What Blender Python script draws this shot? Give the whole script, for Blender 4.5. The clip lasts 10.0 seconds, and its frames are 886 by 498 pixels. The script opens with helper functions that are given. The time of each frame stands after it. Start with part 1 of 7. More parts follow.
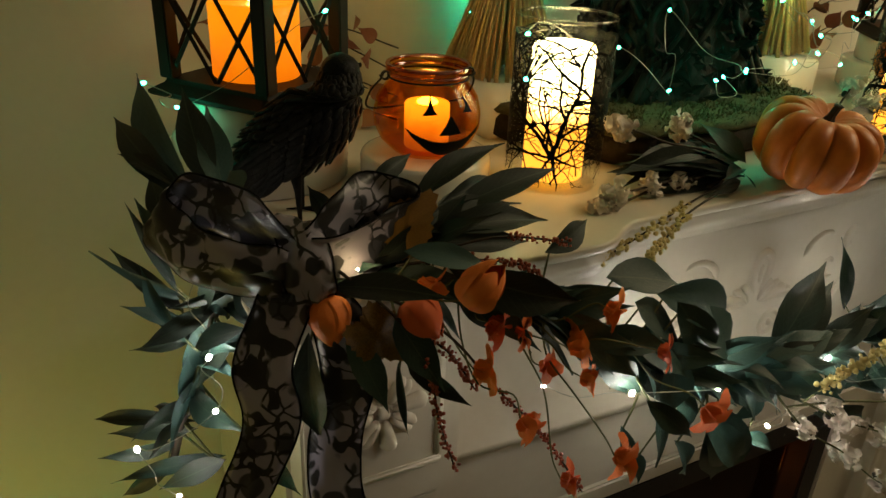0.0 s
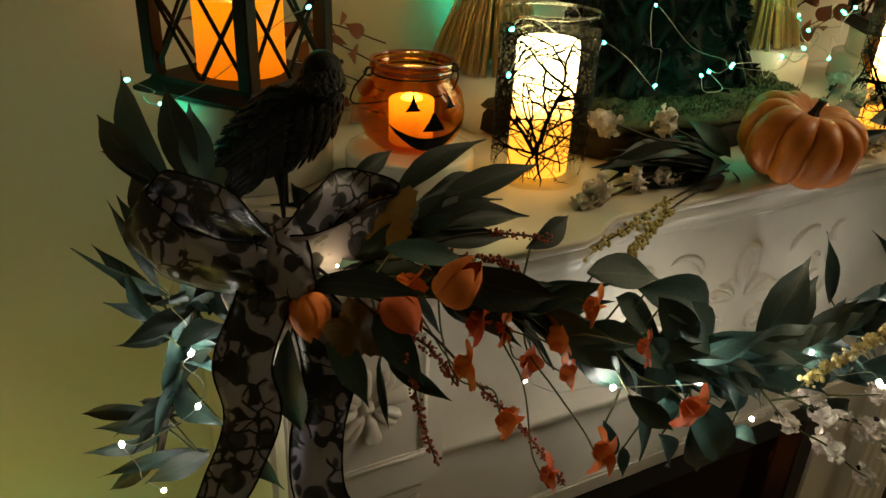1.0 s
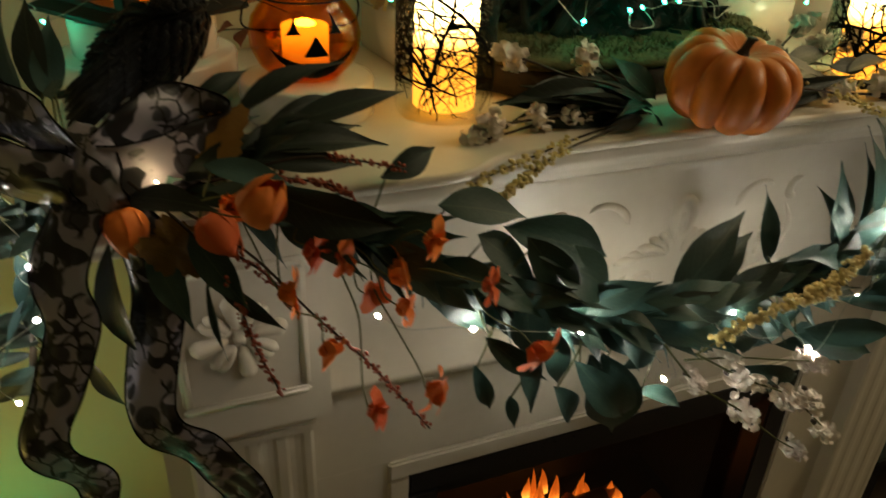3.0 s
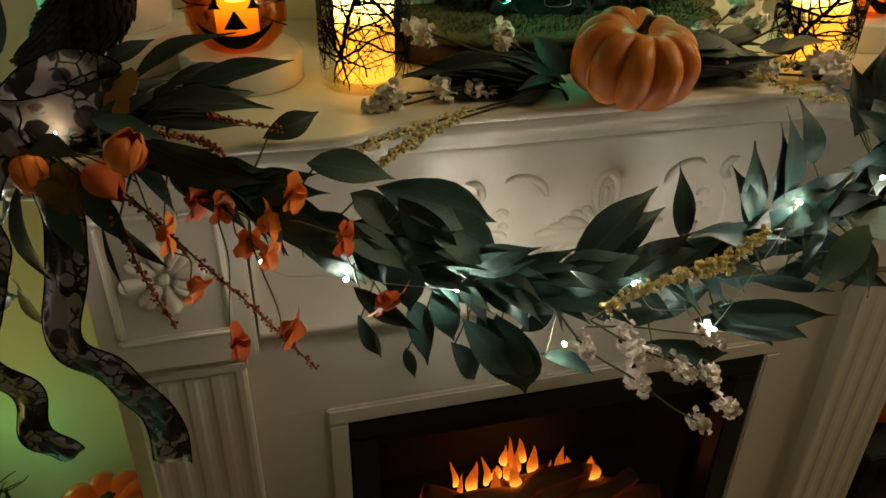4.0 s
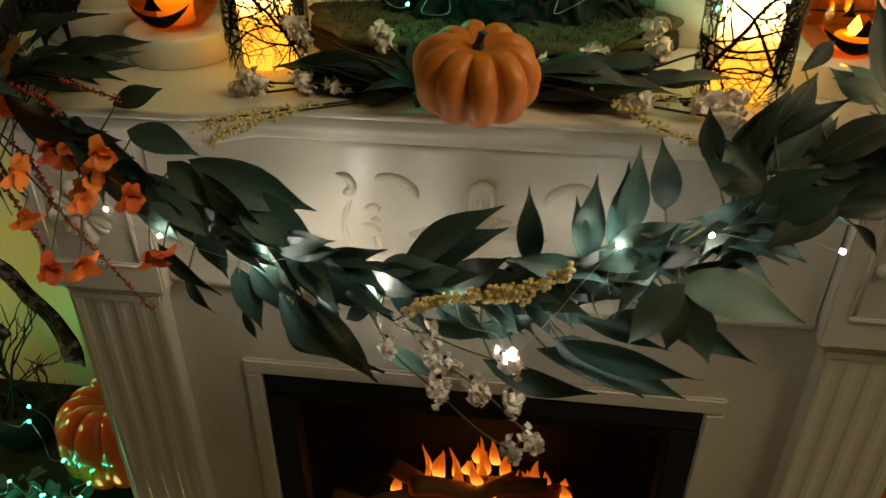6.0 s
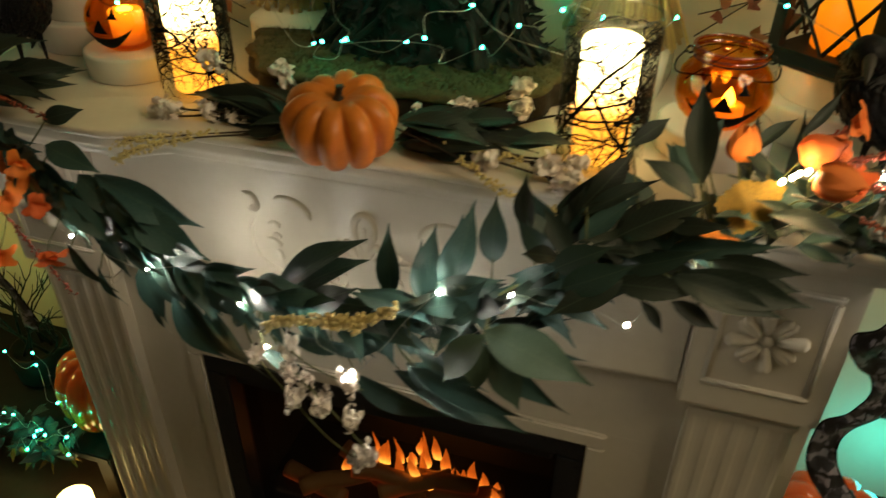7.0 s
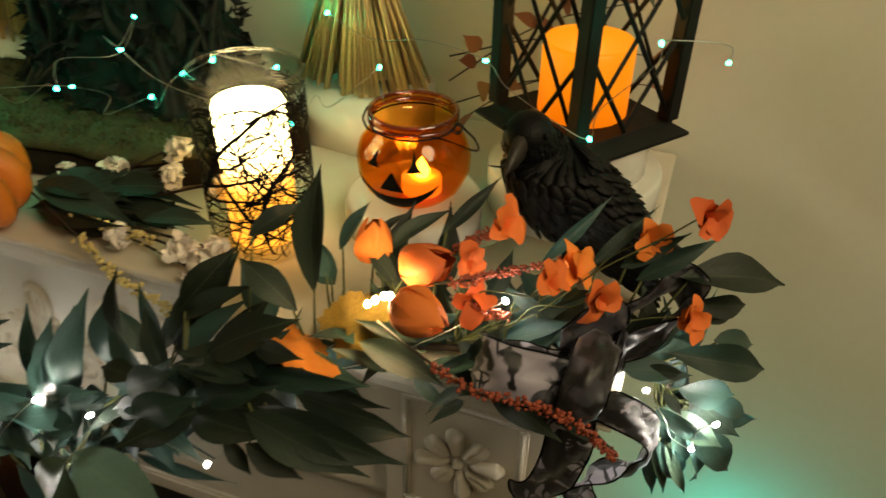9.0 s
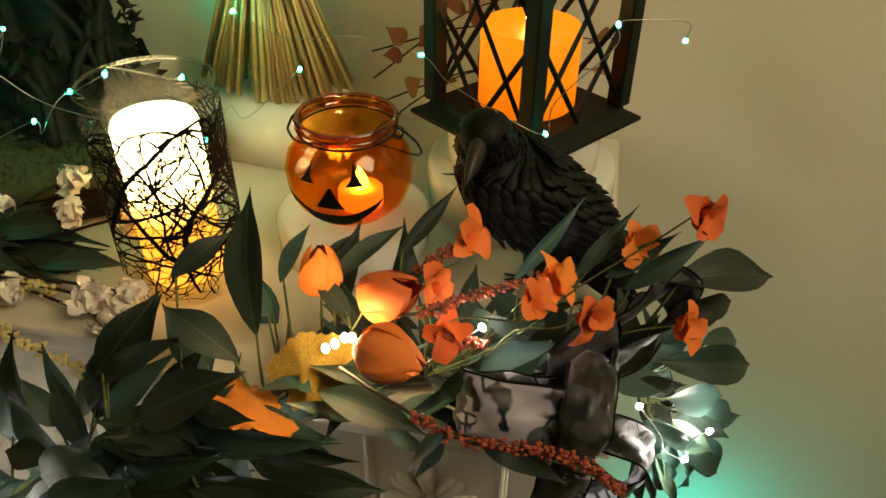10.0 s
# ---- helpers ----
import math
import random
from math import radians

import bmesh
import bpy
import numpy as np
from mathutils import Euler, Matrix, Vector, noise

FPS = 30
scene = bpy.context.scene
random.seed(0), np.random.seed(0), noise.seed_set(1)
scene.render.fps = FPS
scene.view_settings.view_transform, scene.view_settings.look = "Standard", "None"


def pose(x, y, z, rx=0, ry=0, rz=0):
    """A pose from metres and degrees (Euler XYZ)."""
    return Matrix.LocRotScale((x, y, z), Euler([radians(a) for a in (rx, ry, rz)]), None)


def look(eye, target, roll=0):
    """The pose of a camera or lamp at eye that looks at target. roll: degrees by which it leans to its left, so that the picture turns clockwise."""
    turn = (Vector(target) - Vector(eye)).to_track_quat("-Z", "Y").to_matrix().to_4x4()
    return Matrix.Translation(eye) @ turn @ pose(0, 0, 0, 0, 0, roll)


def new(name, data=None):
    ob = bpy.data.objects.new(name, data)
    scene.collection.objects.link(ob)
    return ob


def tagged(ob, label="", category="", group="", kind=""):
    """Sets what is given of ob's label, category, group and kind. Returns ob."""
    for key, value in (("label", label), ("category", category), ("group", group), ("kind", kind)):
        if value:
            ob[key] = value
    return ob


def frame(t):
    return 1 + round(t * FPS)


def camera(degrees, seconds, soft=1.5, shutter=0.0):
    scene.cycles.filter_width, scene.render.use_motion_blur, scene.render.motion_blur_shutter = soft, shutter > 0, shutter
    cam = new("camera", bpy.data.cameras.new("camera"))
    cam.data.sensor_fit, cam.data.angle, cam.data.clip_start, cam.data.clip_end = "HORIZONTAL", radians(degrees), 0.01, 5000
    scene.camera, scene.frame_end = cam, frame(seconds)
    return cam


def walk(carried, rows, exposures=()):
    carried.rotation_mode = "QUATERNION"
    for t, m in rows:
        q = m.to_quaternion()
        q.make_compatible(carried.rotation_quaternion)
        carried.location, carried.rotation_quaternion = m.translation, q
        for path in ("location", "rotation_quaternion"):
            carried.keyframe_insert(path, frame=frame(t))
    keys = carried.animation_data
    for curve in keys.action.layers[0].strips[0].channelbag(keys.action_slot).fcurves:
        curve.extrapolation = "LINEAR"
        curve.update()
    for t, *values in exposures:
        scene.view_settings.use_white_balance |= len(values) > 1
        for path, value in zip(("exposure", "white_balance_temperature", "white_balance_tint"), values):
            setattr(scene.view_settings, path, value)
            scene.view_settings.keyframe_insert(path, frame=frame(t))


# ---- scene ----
cam = camera(60.6, 10.0, shutter=0.4)
PATH = [
    (0, (-0.71, -0.472, 1.284), (0.163, 1.099, 0.405), 2.7),
    (0.5, (-0.707, -0.475, 1.287), (0.163, 1.091, 0.399), 2.6),
    (1, (-0.697, -0.481, 1.289), (0.171, 1.082, 0.392), 2.6),
    (1.5, (-0.676, -0.486, 1.289), (0.178, 1.077, 0.38), 2.5),
    (2, (-0.645, -0.483, 1.285), (0.184, 1.087, 0.365), 2.4),
    (2.5, (-0.602, -0.493, 1.276), (0.176, 1.096, 0.345), 2.5),
    (3, (-0.532, -0.548, 1.258), (0.156, 1.053, 0.276), 2.5),
    (3.2, (-0.498, -0.574, 1.25), (0.168, 1.033, 0.263), 2.7),
    (4.3, (-0.322, -0.678, 1.276), (0.028, 1.0, 0.246), 1.0),
    (4.5, (-0.292, -0.678, 1.274), (0.008, 1.015, 0.253), 1.5),
    (5, (-0.185, -0.688, 1.274), (-0.047, 1.015, 0.235), 1.4),
    (5.5, (-0.056, -0.707, 1.293), (-0.075, 0.976, 0.214), 1.3),
    (5.7, (0.005, -0.722, 1.289), (-0.107, 0.976, 0.239), 0.5),
    (6.8, (0.276, -0.716, 1.391), (-0.136, 0.885, 0.265), 0.9),
    (7, (0.355, -0.687, 1.406), (-0.129, 0.89, 0.275), 0.6),
    (7.5, (0.495, -0.591, 1.42), (-0.098, 0.94, 0.278), 1.0),
    (8, (0.584, -0.531, 1.429), (-0.053, 0.981, 0.285), 1.4),
    (8.5, (0.64, -0.474, 1.426), (0.011, 1.042, 0.283), 1.2),
    (9, (0.654, -0.402, 1.415), (0.111, 1.136, 0.258), 1.0),
    (9.5, (0.64, -0.359, 1.395), (0.229, 1.207, 0.22), 0.5),
    (10, (0.602, -0.346, 1.393), (0.288, 1.24, 0.216), 0.5),
]
walk(cam, [(t, look(eye, target, roll)) for t, eye, target, roll in PATH])

# ---- world, room light, exposure ----
world = bpy.data.worlds.new("world")
world.use_nodes = True
scene.world = world
world.node_tree.nodes["Background"].inputs[0].default_value = (0.55, 0.6, 0.5, 1)
world.node_tree.nodes["Background"].inputs[1].default_value = 0.02


def lamp(name, kind, place, watts, colour, size=0.02, target=None):
    data = bpy.data.lights.new(name, kind)
    data.energy, data.color = watts, colour
    if kind == "AREA":
        data.size = size
    else:
        data.shadow_soft_size = size
    ob = new(name, data)
    ob.matrix_world = look(place, target) if target else Matrix.Translation(place)
    return ob


# unseen area lamp added high at the right as the room's dim light
lamp("room_light", "AREA", (1.50, -0.48, 2.25), 15.5, (1.0, 0.81, 0.49), 0.8, (0.3, 0.2, 1.0))
# unseen point lamps added at the low tables to tint both side walls
# added fill with no lamp of its own, warms the left wall
lamp("yellow_fill", "POINT", (-1.02, 0.10, 0.50), 1.25, (1.0, 0.76, 0.16), 0.05)
# green and teal strengthen the glow of the light strings on the tables
lamp("green_glow", "POINT", (-0.82, 0.33, 0.36), 0.10, (0.12, 1.0, 0.26), 0.04)
lamp("teal_glow", "POINT", (0.84, 0.33, 0.38), 0.58, (0.02, 0.92, 0.82), 0.05)


# ---- materials ----
def nodes_of(m):
    m.use_nodes = True
    t = m.node_tree
    return t, t.nodes, t.links, t.nodes["Principled BSDF"]


def material(name, a, b=None, rough=0.5, scale=40.0, fine=None, bump=0.0, metal=0.0, sheen=0.0, trans=0.0, emit=None,
             power=0.0, alpha=1.0, vary=0.0, coat=0.0, ior=1.45, wide=0.35):
    """Principled surface whose colour wanders between a and b at two scales, with fine relief and worn gloss."""
    m = bpy.data.materials.new(name)
    t, n, l, p = nodes_of(m)
    b = b or tuple(v * 0.8 for v in a)
    co = n.new("ShaderNodeTexCoord")
    big = n.new("ShaderNodeTexNoise")
    big.inputs["Scale"].default_value, big.inputs["Detail"].default_value = scale, 4
    small = n.new("ShaderNodeTexNoise")
    small.inputs["Scale"].default_value, small.inputs["Detail"].default_value = fine or scale * 7, 3
    add = n.new("ShaderNodeMath")
    add.operation = "ADD"
    half = n.new("ShaderNodeMath")
    half.operation = "MULTIPLY"
    half.inputs[1].default_value = 0.5
    ramp = n.new("ShaderNodeMapRange")
    ramp.inputs[1].default_value, ramp.inputs[2].default_value = 0.75 - wide, 0.75 + wide
    mix = n.new("ShaderNodeMix")
    mix.data_type = "RGBA"
    mix.inputs[6].default_value, mix.inputs[7].default_value = (*a, 1), (*b, 1)
    for tex in (big, small):
        l.new(co.outputs["Object"], tex.inputs["Vector"])
    l.new(small.outputs[0], half.inputs[0])
    l.new(big.outputs[0], add.inputs[0])
    l.new(half.outputs[0], add.inputs[1])
    l.new(add.outputs[0], ramp.inputs[0])
    l.new(ramp.outputs[0], mix.inputs[0])
    colour = mix.outputs[2]
    if vary:
        info = n.new("ShaderNodeObjectInfo")
        hsv = n.new("ShaderNodeHueSaturation")
        span = n.new("ShaderNodeMapRange")
        span.inputs[3].default_value, span.inputs[4].default_value = 1 - vary, 1 + vary
        l.new(info.outputs["Random"], span.inputs[0])
        l.new(span.outputs[0], hsv.inputs["Value"])
        hue = n.new("ShaderNodeMapRange")
        hue.inputs[3].default_value, hue.inputs[4].default_value = 0.5 - vary * 0.06, 0.5 + vary * 0.06
        l.new(info.outputs["Random"], hue.inputs[0])
        l.new(hue.outputs[0], hsv.inputs["Hue"])
        l.new(colour, hsv.inputs["Color"])
        colour = hsv.outputs[0]
    l.new(colour, p.inputs["Base Color"])
    gloss = n.new("ShaderNodeMapRange")
    gloss.inputs[3].default_value, gloss.inputs[4].default_value = max(rough - 0.08, 0.02), min(rough + 0.1, 1)
    l.new(small.outputs[0], gloss.inputs[0])
    l.new(gloss.outputs[0], p.inputs["Roughness"])
    p.inputs["Metallic"].default_value, p.inputs["IOR"].default_value = metal, ior
    p.inputs["Transmission Weight"].default_value = trans
    p.inputs["Sheen Weight"].default_value, p.inputs["Coat Weight"].default_value = sheen, coat
    p.inputs["Alpha"].default_value = alpha
    if bump:
        bp = n.new("ShaderNodeBump")
        bp.inputs["Strength"].default_value, bp.inputs["Distance"].default_value = bump, 0.002
        l.new(add.outputs[0], bp.inputs["Height"])
        l.new(bp.outputs[0], p.inputs["Normal"])
    if emit:
        p.inputs["Emission Color"].default_value = (*emit, 1)
        p.inputs["Emission Strength"].default_value = power
    return m


def glass(name, colour, gloss=0.015, rough=0.005, shine_edge=0.16):
    """Thin clear glass: lets light straight through, tinted, and mirrors more at grazing angles."""
    m = bpy.data.materials.new(name)
    t, n, l, p = nodes_of(m)
    clear = n.new("ShaderNodeBsdfTransparent")
    clear.inputs[0].default_value = (*colour, 1)
    shine = n.new("ShaderNodeBsdfGlossy")
    shine.inputs["Roughness"].default_value = rough
    edge = n.new("ShaderNodeLayerWeight")
    edge.inputs[0].default_value = 0.12
    fres = n.new("ShaderNodeMath")
    fres.operation, fres.inputs[1].default_value, fres.inputs[2].default_value = "MULTIPLY_ADD", shine_edge, gloss
    l.new(edge.outputs["Facing"], fres.inputs[0])
    mix = n.new("ShaderNodeMixShader")
    l.new(fres.outputs[0], mix.inputs[0])
    l.new(clear.outputs[0], mix.inputs[1])
    l.new(shine.outputs[0], mix.inputs[2])
    l.new(mix.outputs[0], n["Material Output"].inputs[0])
    return m


def glow(name, low, high, weak, strong, z0, z1, base=(0.4, 0.2, 0.06)):
    """Wax lit from within by its lamp: from the colour low at the height z0 of the thing to high at z1."""
    m = bpy.data.materials.new(name)
    t, n, l, p = nodes_of(m)
    co = n.new("ShaderNodeTexCoord")
    sep = n.new("ShaderNodeSeparateXYZ")
    wave = n.new("ShaderNodeTexNoise")
    wave.inputs["Scale"].default_value = 26
    rng = n.new("ShaderNodeMapRange")
    rng.interpolation_type = "SMOOTHSTEP"
    rng.inputs[1].default_value, rng.inputs[2].default_value = z0, z1
    shift = n.new("ShaderNodeMath")
    shift.operation, shift.inputs[1].default_value = "MULTIPLY_ADD", (z1 - z0) * 0.5
    mix = n.new("ShaderNodeMix")
    mix.data_type = "RGBA"
    mix.inputs[6].default_value, mix.inputs[7].default_value = (*low, 1), (*high, 1)
    power = n.new("ShaderNodeMapRange")
    power.inputs[3].default_value, power.inputs[4].default_value = weak, strong
    l.new(co.outputs["Object"], sep.inputs[0])
    l.new(co.outputs["Object"], wave.inputs["Vector"])
    l.new(wave.outputs[0], shift.inputs[0])
    l.new(sep.outputs[2], shift.inputs[2])
    l.new(shift.outputs[0], rng.inputs[0])
    l.new(rng.outputs[0], mix.inputs[0])
    l.new(rng.outputs[0], power.inputs[0])
    l.new(mix.outputs[2], p.inputs["Emission Color"])
    l.new(power.outputs[0], p.inputs["Emission Strength"])
    p.inputs["Base Color"].default_value = (*base, 1)
    p.inputs["Roughness"].default_value = 0.5
    return m


WALL = material("wall_paint", (0.80, 0.75, 0.60), (0.74, 0.69, 0.55), 0.75, 2.0, 90, 0.08)
WHITE = material("mantel_paint", (0.69, 0.63, 0.53), (0.61, 0.55, 0.45), 0.33, 6.0, 60, 0.06)
CERAMIC = material("white_ceramic", (0.80, 0.77, 0.72), (0.74, 0.70, 0.64), 0.15, 12, 80, 0.02, coat=0.4)
BLACK = material("black_metal", (0.007, 0.0065, 0.006), (0.012, 0.011, 0.010), 0.55, 40, 300, 0.1)
INSERT = material("black_enamel", (0.012, 0.012, 0.013), (0.018, 0.018, 0.02), 0.3, 10, 200, 0.03)
FLOOR = material("dark_floor", (0.10, 0.065, 0.04), (0.06, 0.04, 0.025), 0.4, 6, 60, 0.1)
PLAIN_CEILING = material("ceiling_paint", (0.7, 0.68, 0.62), (0.66, 0.64, 0.58), 0.8, 3, 60, 0.05)
PUMPKIN = material("pumpkin_skin", (0.64, 0.195, 0.018), (0.46, 0.115, 0.012), 0.40, 18, 160, 0.25)
GLOSSY_PUMPKIN = material("glazed_pumpkin", (0.76, 0.11, 0.006), (0.60, 0.075, 0.006), 0.10, 14, 90, 0.05, coat=0.8)
STEM = material("dry_stem", (0.018, 0.014, 0.009), (0.04, 0.03, 0.018), 0.7, 90, 400, 0.6)
LEAF = material("leaf_green", (0.020, 0.052, 0.044), (0.042, 0.090, 0.078), 0.40, 30, 220, 0.25, vary=0.45)
LEAF_PALE = material("leaf_pale", (0.07, 0.12, 0.085), (0.10, 0.16, 0.115), 0.42, 30, 220, 0.25, vary=0.3)
# near-black: naturally dark leaves, and shade put into the colour elsewhere
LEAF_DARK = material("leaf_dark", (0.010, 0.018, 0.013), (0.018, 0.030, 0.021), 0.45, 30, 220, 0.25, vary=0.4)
LEAF_AUTUMN = material("leaf_autumn", (0.36, 0.21, 0.020), (0.10, 0.060, 0.010), 0.55, 70, 260, 0.5, vary=0.2, wide=0.16)
TWIG = material("twig_green", (0.12, 0.14, 0.045), (0.07, 0.07, 0.025), 0.6, 60, 300, 0.3)
TWIG_DARK = material("twig_brown", (0.045, 0.028, 0.015), (0.02, 0.013, 0.009), 0.7, 60, 300, 0.5)
ORANGE = material("orange_petal", (0.90, 0.260, 0.042), (0.82, 0.145, 0.028), 0.55, 55, 240, 0.35, vary=0.18)
BERRY = material("rust_berry", (0.40, 0.085, 0.035), (0.22, 0.04, 0.02), 0.55, 200, 700, 0.5)
OCHRE = material("ochre_seed", (0.68, 0.56, 0.25), (0.50, 0.38, 0.13), 0.6, 160, 700, 0.5)
BLOSSOM = material("white_blossom", (0.90, 0.86, 0.80), (0.84, 0.72, 0.66), 0.6, 90, 300, 0.3)
FEATHER = material("black_feather", (0.003, 0.003, 0.0035), (0.006, 0.006, 0.007), 0.52, 60, 420, 0.6)
HORN = material("beak_horn", (0.035, 0.029, 0.022), (0.018, 0.016, 0.013), 0.45, 90, 500, 0.3)
STRAW = material("straw", (0.74, 0.60, 0.30), (0.52, 0.39, 0.17), 0.5, 40, 300, 0.2, vary=0.3)
MOSS = material("moss", (0.105, 0.085, 0.030), (0.035, 0.032, 0.013), 0.9, 90, 500, 1.0)
BARK = material("dark_bark", (0.012, 0.015, 0.013), (0.005, 0.006, 0.006), 0.6, 45, 300, 1.0)
WOOD_SLAB = material("slab_bark", (0.030, 0.020, 0.013), (0.012, 0.009, 0.006), 0.75, 60, 350, 0.8)
CLEAR = glass("clear_glass", (0.97, 0.99, 0.97), 0.006, 0.005, 0.05)
AMBER = glass("amber_glass", (0.98, 0.64, 0.20), 0.05)
AMBER_RIM = glass("amber_rim", (0.80, 0.42, 0.12), 0.18, 0.03, 0.5)
RIM_GLASS = glass("rim_glass", (0.90, 0.94, 0.90), 0.16, 0.02, 0.6)
PANE = glass("fire_glass", (0.72, 0.72, 0.72))
PRINT = material("black_print", (0.003, 0.0028, 0.0025), (0.006, 0.0055, 0.005), 0.6, 60)
WIRE = material("silver_wire", (0.55, 0.55, 0.50), (0.4, 0.4, 0.36), 0.3, 60, metal=0.9)
WHITE_LED = material("white_led", (0.9, 0.9, 0.9), None, 0.3, emit=(1.0, 0.94, 0.79), power=1150)
DIM_LED = material("dim_white_led", (0.9, 0.9, 0.9), None, 0.3, emit=(1.0, 0.95, 0.82), power=380)
WARM_LED = material("warm_led", (0.9, 0.9, 0.9), None, 0.3, emit=(1.0, 0.74, 0.34), power=420)
GREEN_LED = material("green_led", (0.5, 0.9, 0.8), None, 0.3, emit=(0.012, 1.0, 0.50), power=120)
LANTERN_WAX = glow("lantern_wax", (1.0, 0.18, 0.001), (1.0, 0.28, 0.003), 0.85, 1.15, 0.0, 0.10, (0.10, 0.025, 0.001))
LANTERN_TOP = material("lantern_wax_top", (0.8, 0.6, 0.3), None, 0.5, emit=(1.0, 0.70, 0.30), power=16)
VASE_WAX = glow("vase_wax", (1.0, 0.38, 0.03), (1.0, 0.74, 0.32), 2.0, 17.0, 0.062, 0.125)
JAR_WAX = glow("jar_wax", (1.0, 0.32, 0.02), (1.0, 0.58, 0.12), 0.35, 2.4, 0.012, 0.062)
FLAME = material("flame_bulb", (0.9, 0.7, 0.4), None, 0.4, emit=(1.0, 0.62, 0.16), power=45)
FIRE = glow("fire_flame", (1.0, 0.42, 0.05), (1.0, 0.16, 0.01), 5.0, 0.9, 0.0, 0.08)
EMBER = glow("ember_log", (0.9, 0.10, 0.01), (0.12, 0.01, 0.0), 0.5, 0.02, -0.02, 0.02)


# felted and sooty blacks mirror little
FEATHER.node_tree.nodes["Principled BSDF"].inputs["Specular IOR Level"].default_value = 0.20
PRINT.node_tree.nodes["Principled BSDF"].inputs["Specular IOR Level"].default_value = 0.08
for m in (BLACK, BARK, WOOD_SLAB):
    m.node_tree.nodes["Principled BSDF"].inputs["Specular IOR Level"].default_value = 0.22


# ---- mesh helpers ----
def mesh_of(bm, mat, smooth=True, name="mesh"):
    me = bpy.data.meshes.new(name)
    bmesh.ops.recalc_face_normals(bm, faces=bm.faces)
    bm.to_mesh(me)
    bm.free()
    if smooth:
        for f in me.polygons:
            f.use_smooth = True
    me.materials.append(mat)
    return me


def part(name, bm, mat, parent=None, label="", smooth=True, at=None):
    ob = new(name, bm if isinstance(bm, bpy.types.Mesh) else mesh_of(bm, mat, smooth, name))
    if parent:
        ob.parent = parent
    if at is not None:
        ob.matrix_basis = at
    if label:
        ob["label"] = label
    return ob


def thing(name, place, label, category, group="", kind="", turn=0.0):
    ob = new(name)
    ob.empty_display_size = 0.02
    ob.matrix_basis = pose(*place, 0, 0, turn)
    return tagged(ob, label, category, group, kind)


def box(x0, x1, y0, y1, z0, z1, bevel=0.0, bm=None):
    bm = bm or bmesh.new()
    made = bmesh.ops.create_cube(bm, size=1.0)["verts"]
    for v in made:
        v.co = Vector(((x0 + x1) / 2 + v.co.x * (x1 - x0), (y0 + y1) / 2 + v.co.y * (y1 - y0), (z0 + z1) / 2 + v.co.z * (z1 - z0)))
    if bevel:
        edges = {e for v in made for e in v.link_edges}
        bmesh.ops.bevel(bm, geom=list(edges), offset=bevel, segments=2, affect="EDGES")
    return bm


def lathe(profile, seg=40, bm=None, warp=None, closed=False):
    """Turned form from (radius, height) pairs; warp(angle, r, z) may shift the radius."""
    bm = bm or bmesh.new()
    rings = []
    for r, z in profile:
        ring = []
        for k in range(seg):
            a = 2 * math.pi * k / seg
            q = warp(a, r, z) if warp else (r, z)
            ring.append(bm.verts.new((q[0] * math.cos(a), q[0] * math.sin(a), q[1])))
        rings.append(ring)
    pairs = list(zip(rings, rings[1:])) + ([(rings[-1], rings[0])] if closed else [])
    for a, b in pairs:
        for k in range(seg):
            bm.faces.new((a[k], a[(k + 1) % seg], b[(k + 1) % seg], b[k]))
    if not closed:
        for ring in (rings[0], rings[-1]):
            if max(v.co.xy.length for v in ring) > 1e-5:
                bm.faces.new(ring)
    return bm


def frames_along(pts):
    out, side = [], None
    for i, p in enumerate(pts):
        d = (pts[min(i + 1, len(pts) - 1)] - pts[max(i - 1, 0)]).normalized()
        ref = side if side is not None else (Vector((0, 0, 1)) if abs(d.z) < 0.9 else Vector((1, 0, 0)))
        up = (ref - d * ref.dot(d)).normalized()
        side = up
        out.append((p, d, up, d.cross(up)))
    return out


def smooth_line(pts, n=6):
    """Catmull-Rom through the points, n steps a span."""
    p = [Vector(q) for q in pts]
    p = [2 * p[0] - p[1]] + p + [2 * p[-1] - p[-2]]
    out = []
    for i in range(1, len(p) - 2):
        for k in range(n):
            t = k / n
            a, b, c, d = p[i - 1 : i + 3]
            out.append(0.5 * (2 * b + (c - a) * t + (2 * a - 5 * b + 4 * c - d) * t * t + (3 * b - a - 3 * c + d) * t ** 3))
    return out + [p[-2]]


def tube(pts, r0, r1=None, seg=6, bm=None):
    bm = bm or bmesh.new()
    pts = [Vector(p) for p in pts]
    r1 = r0 if r1 is None else r1
    rings = []
    for i, (p, d, u, s) in enumerate(frames_along(pts)):
        r = r0 + (r1 - r0) * i / max(len(pts) - 1, 1)
        rings.append([bm.verts.new(p + r * (math.cos(2 * math.pi * k / seg) * u + math.sin(2 * math.pi * k / seg) * s)) for k in range(seg)])
    for a, b in zip(rings, rings[1:]):
        for k in range(seg):
            bm.faces.new((a[k], a[(k + 1) % seg], b[(k + 1) % seg], b[k]))
    bm.faces.new(rings[0]), bm.faces.new(rings[-1])
    return bm


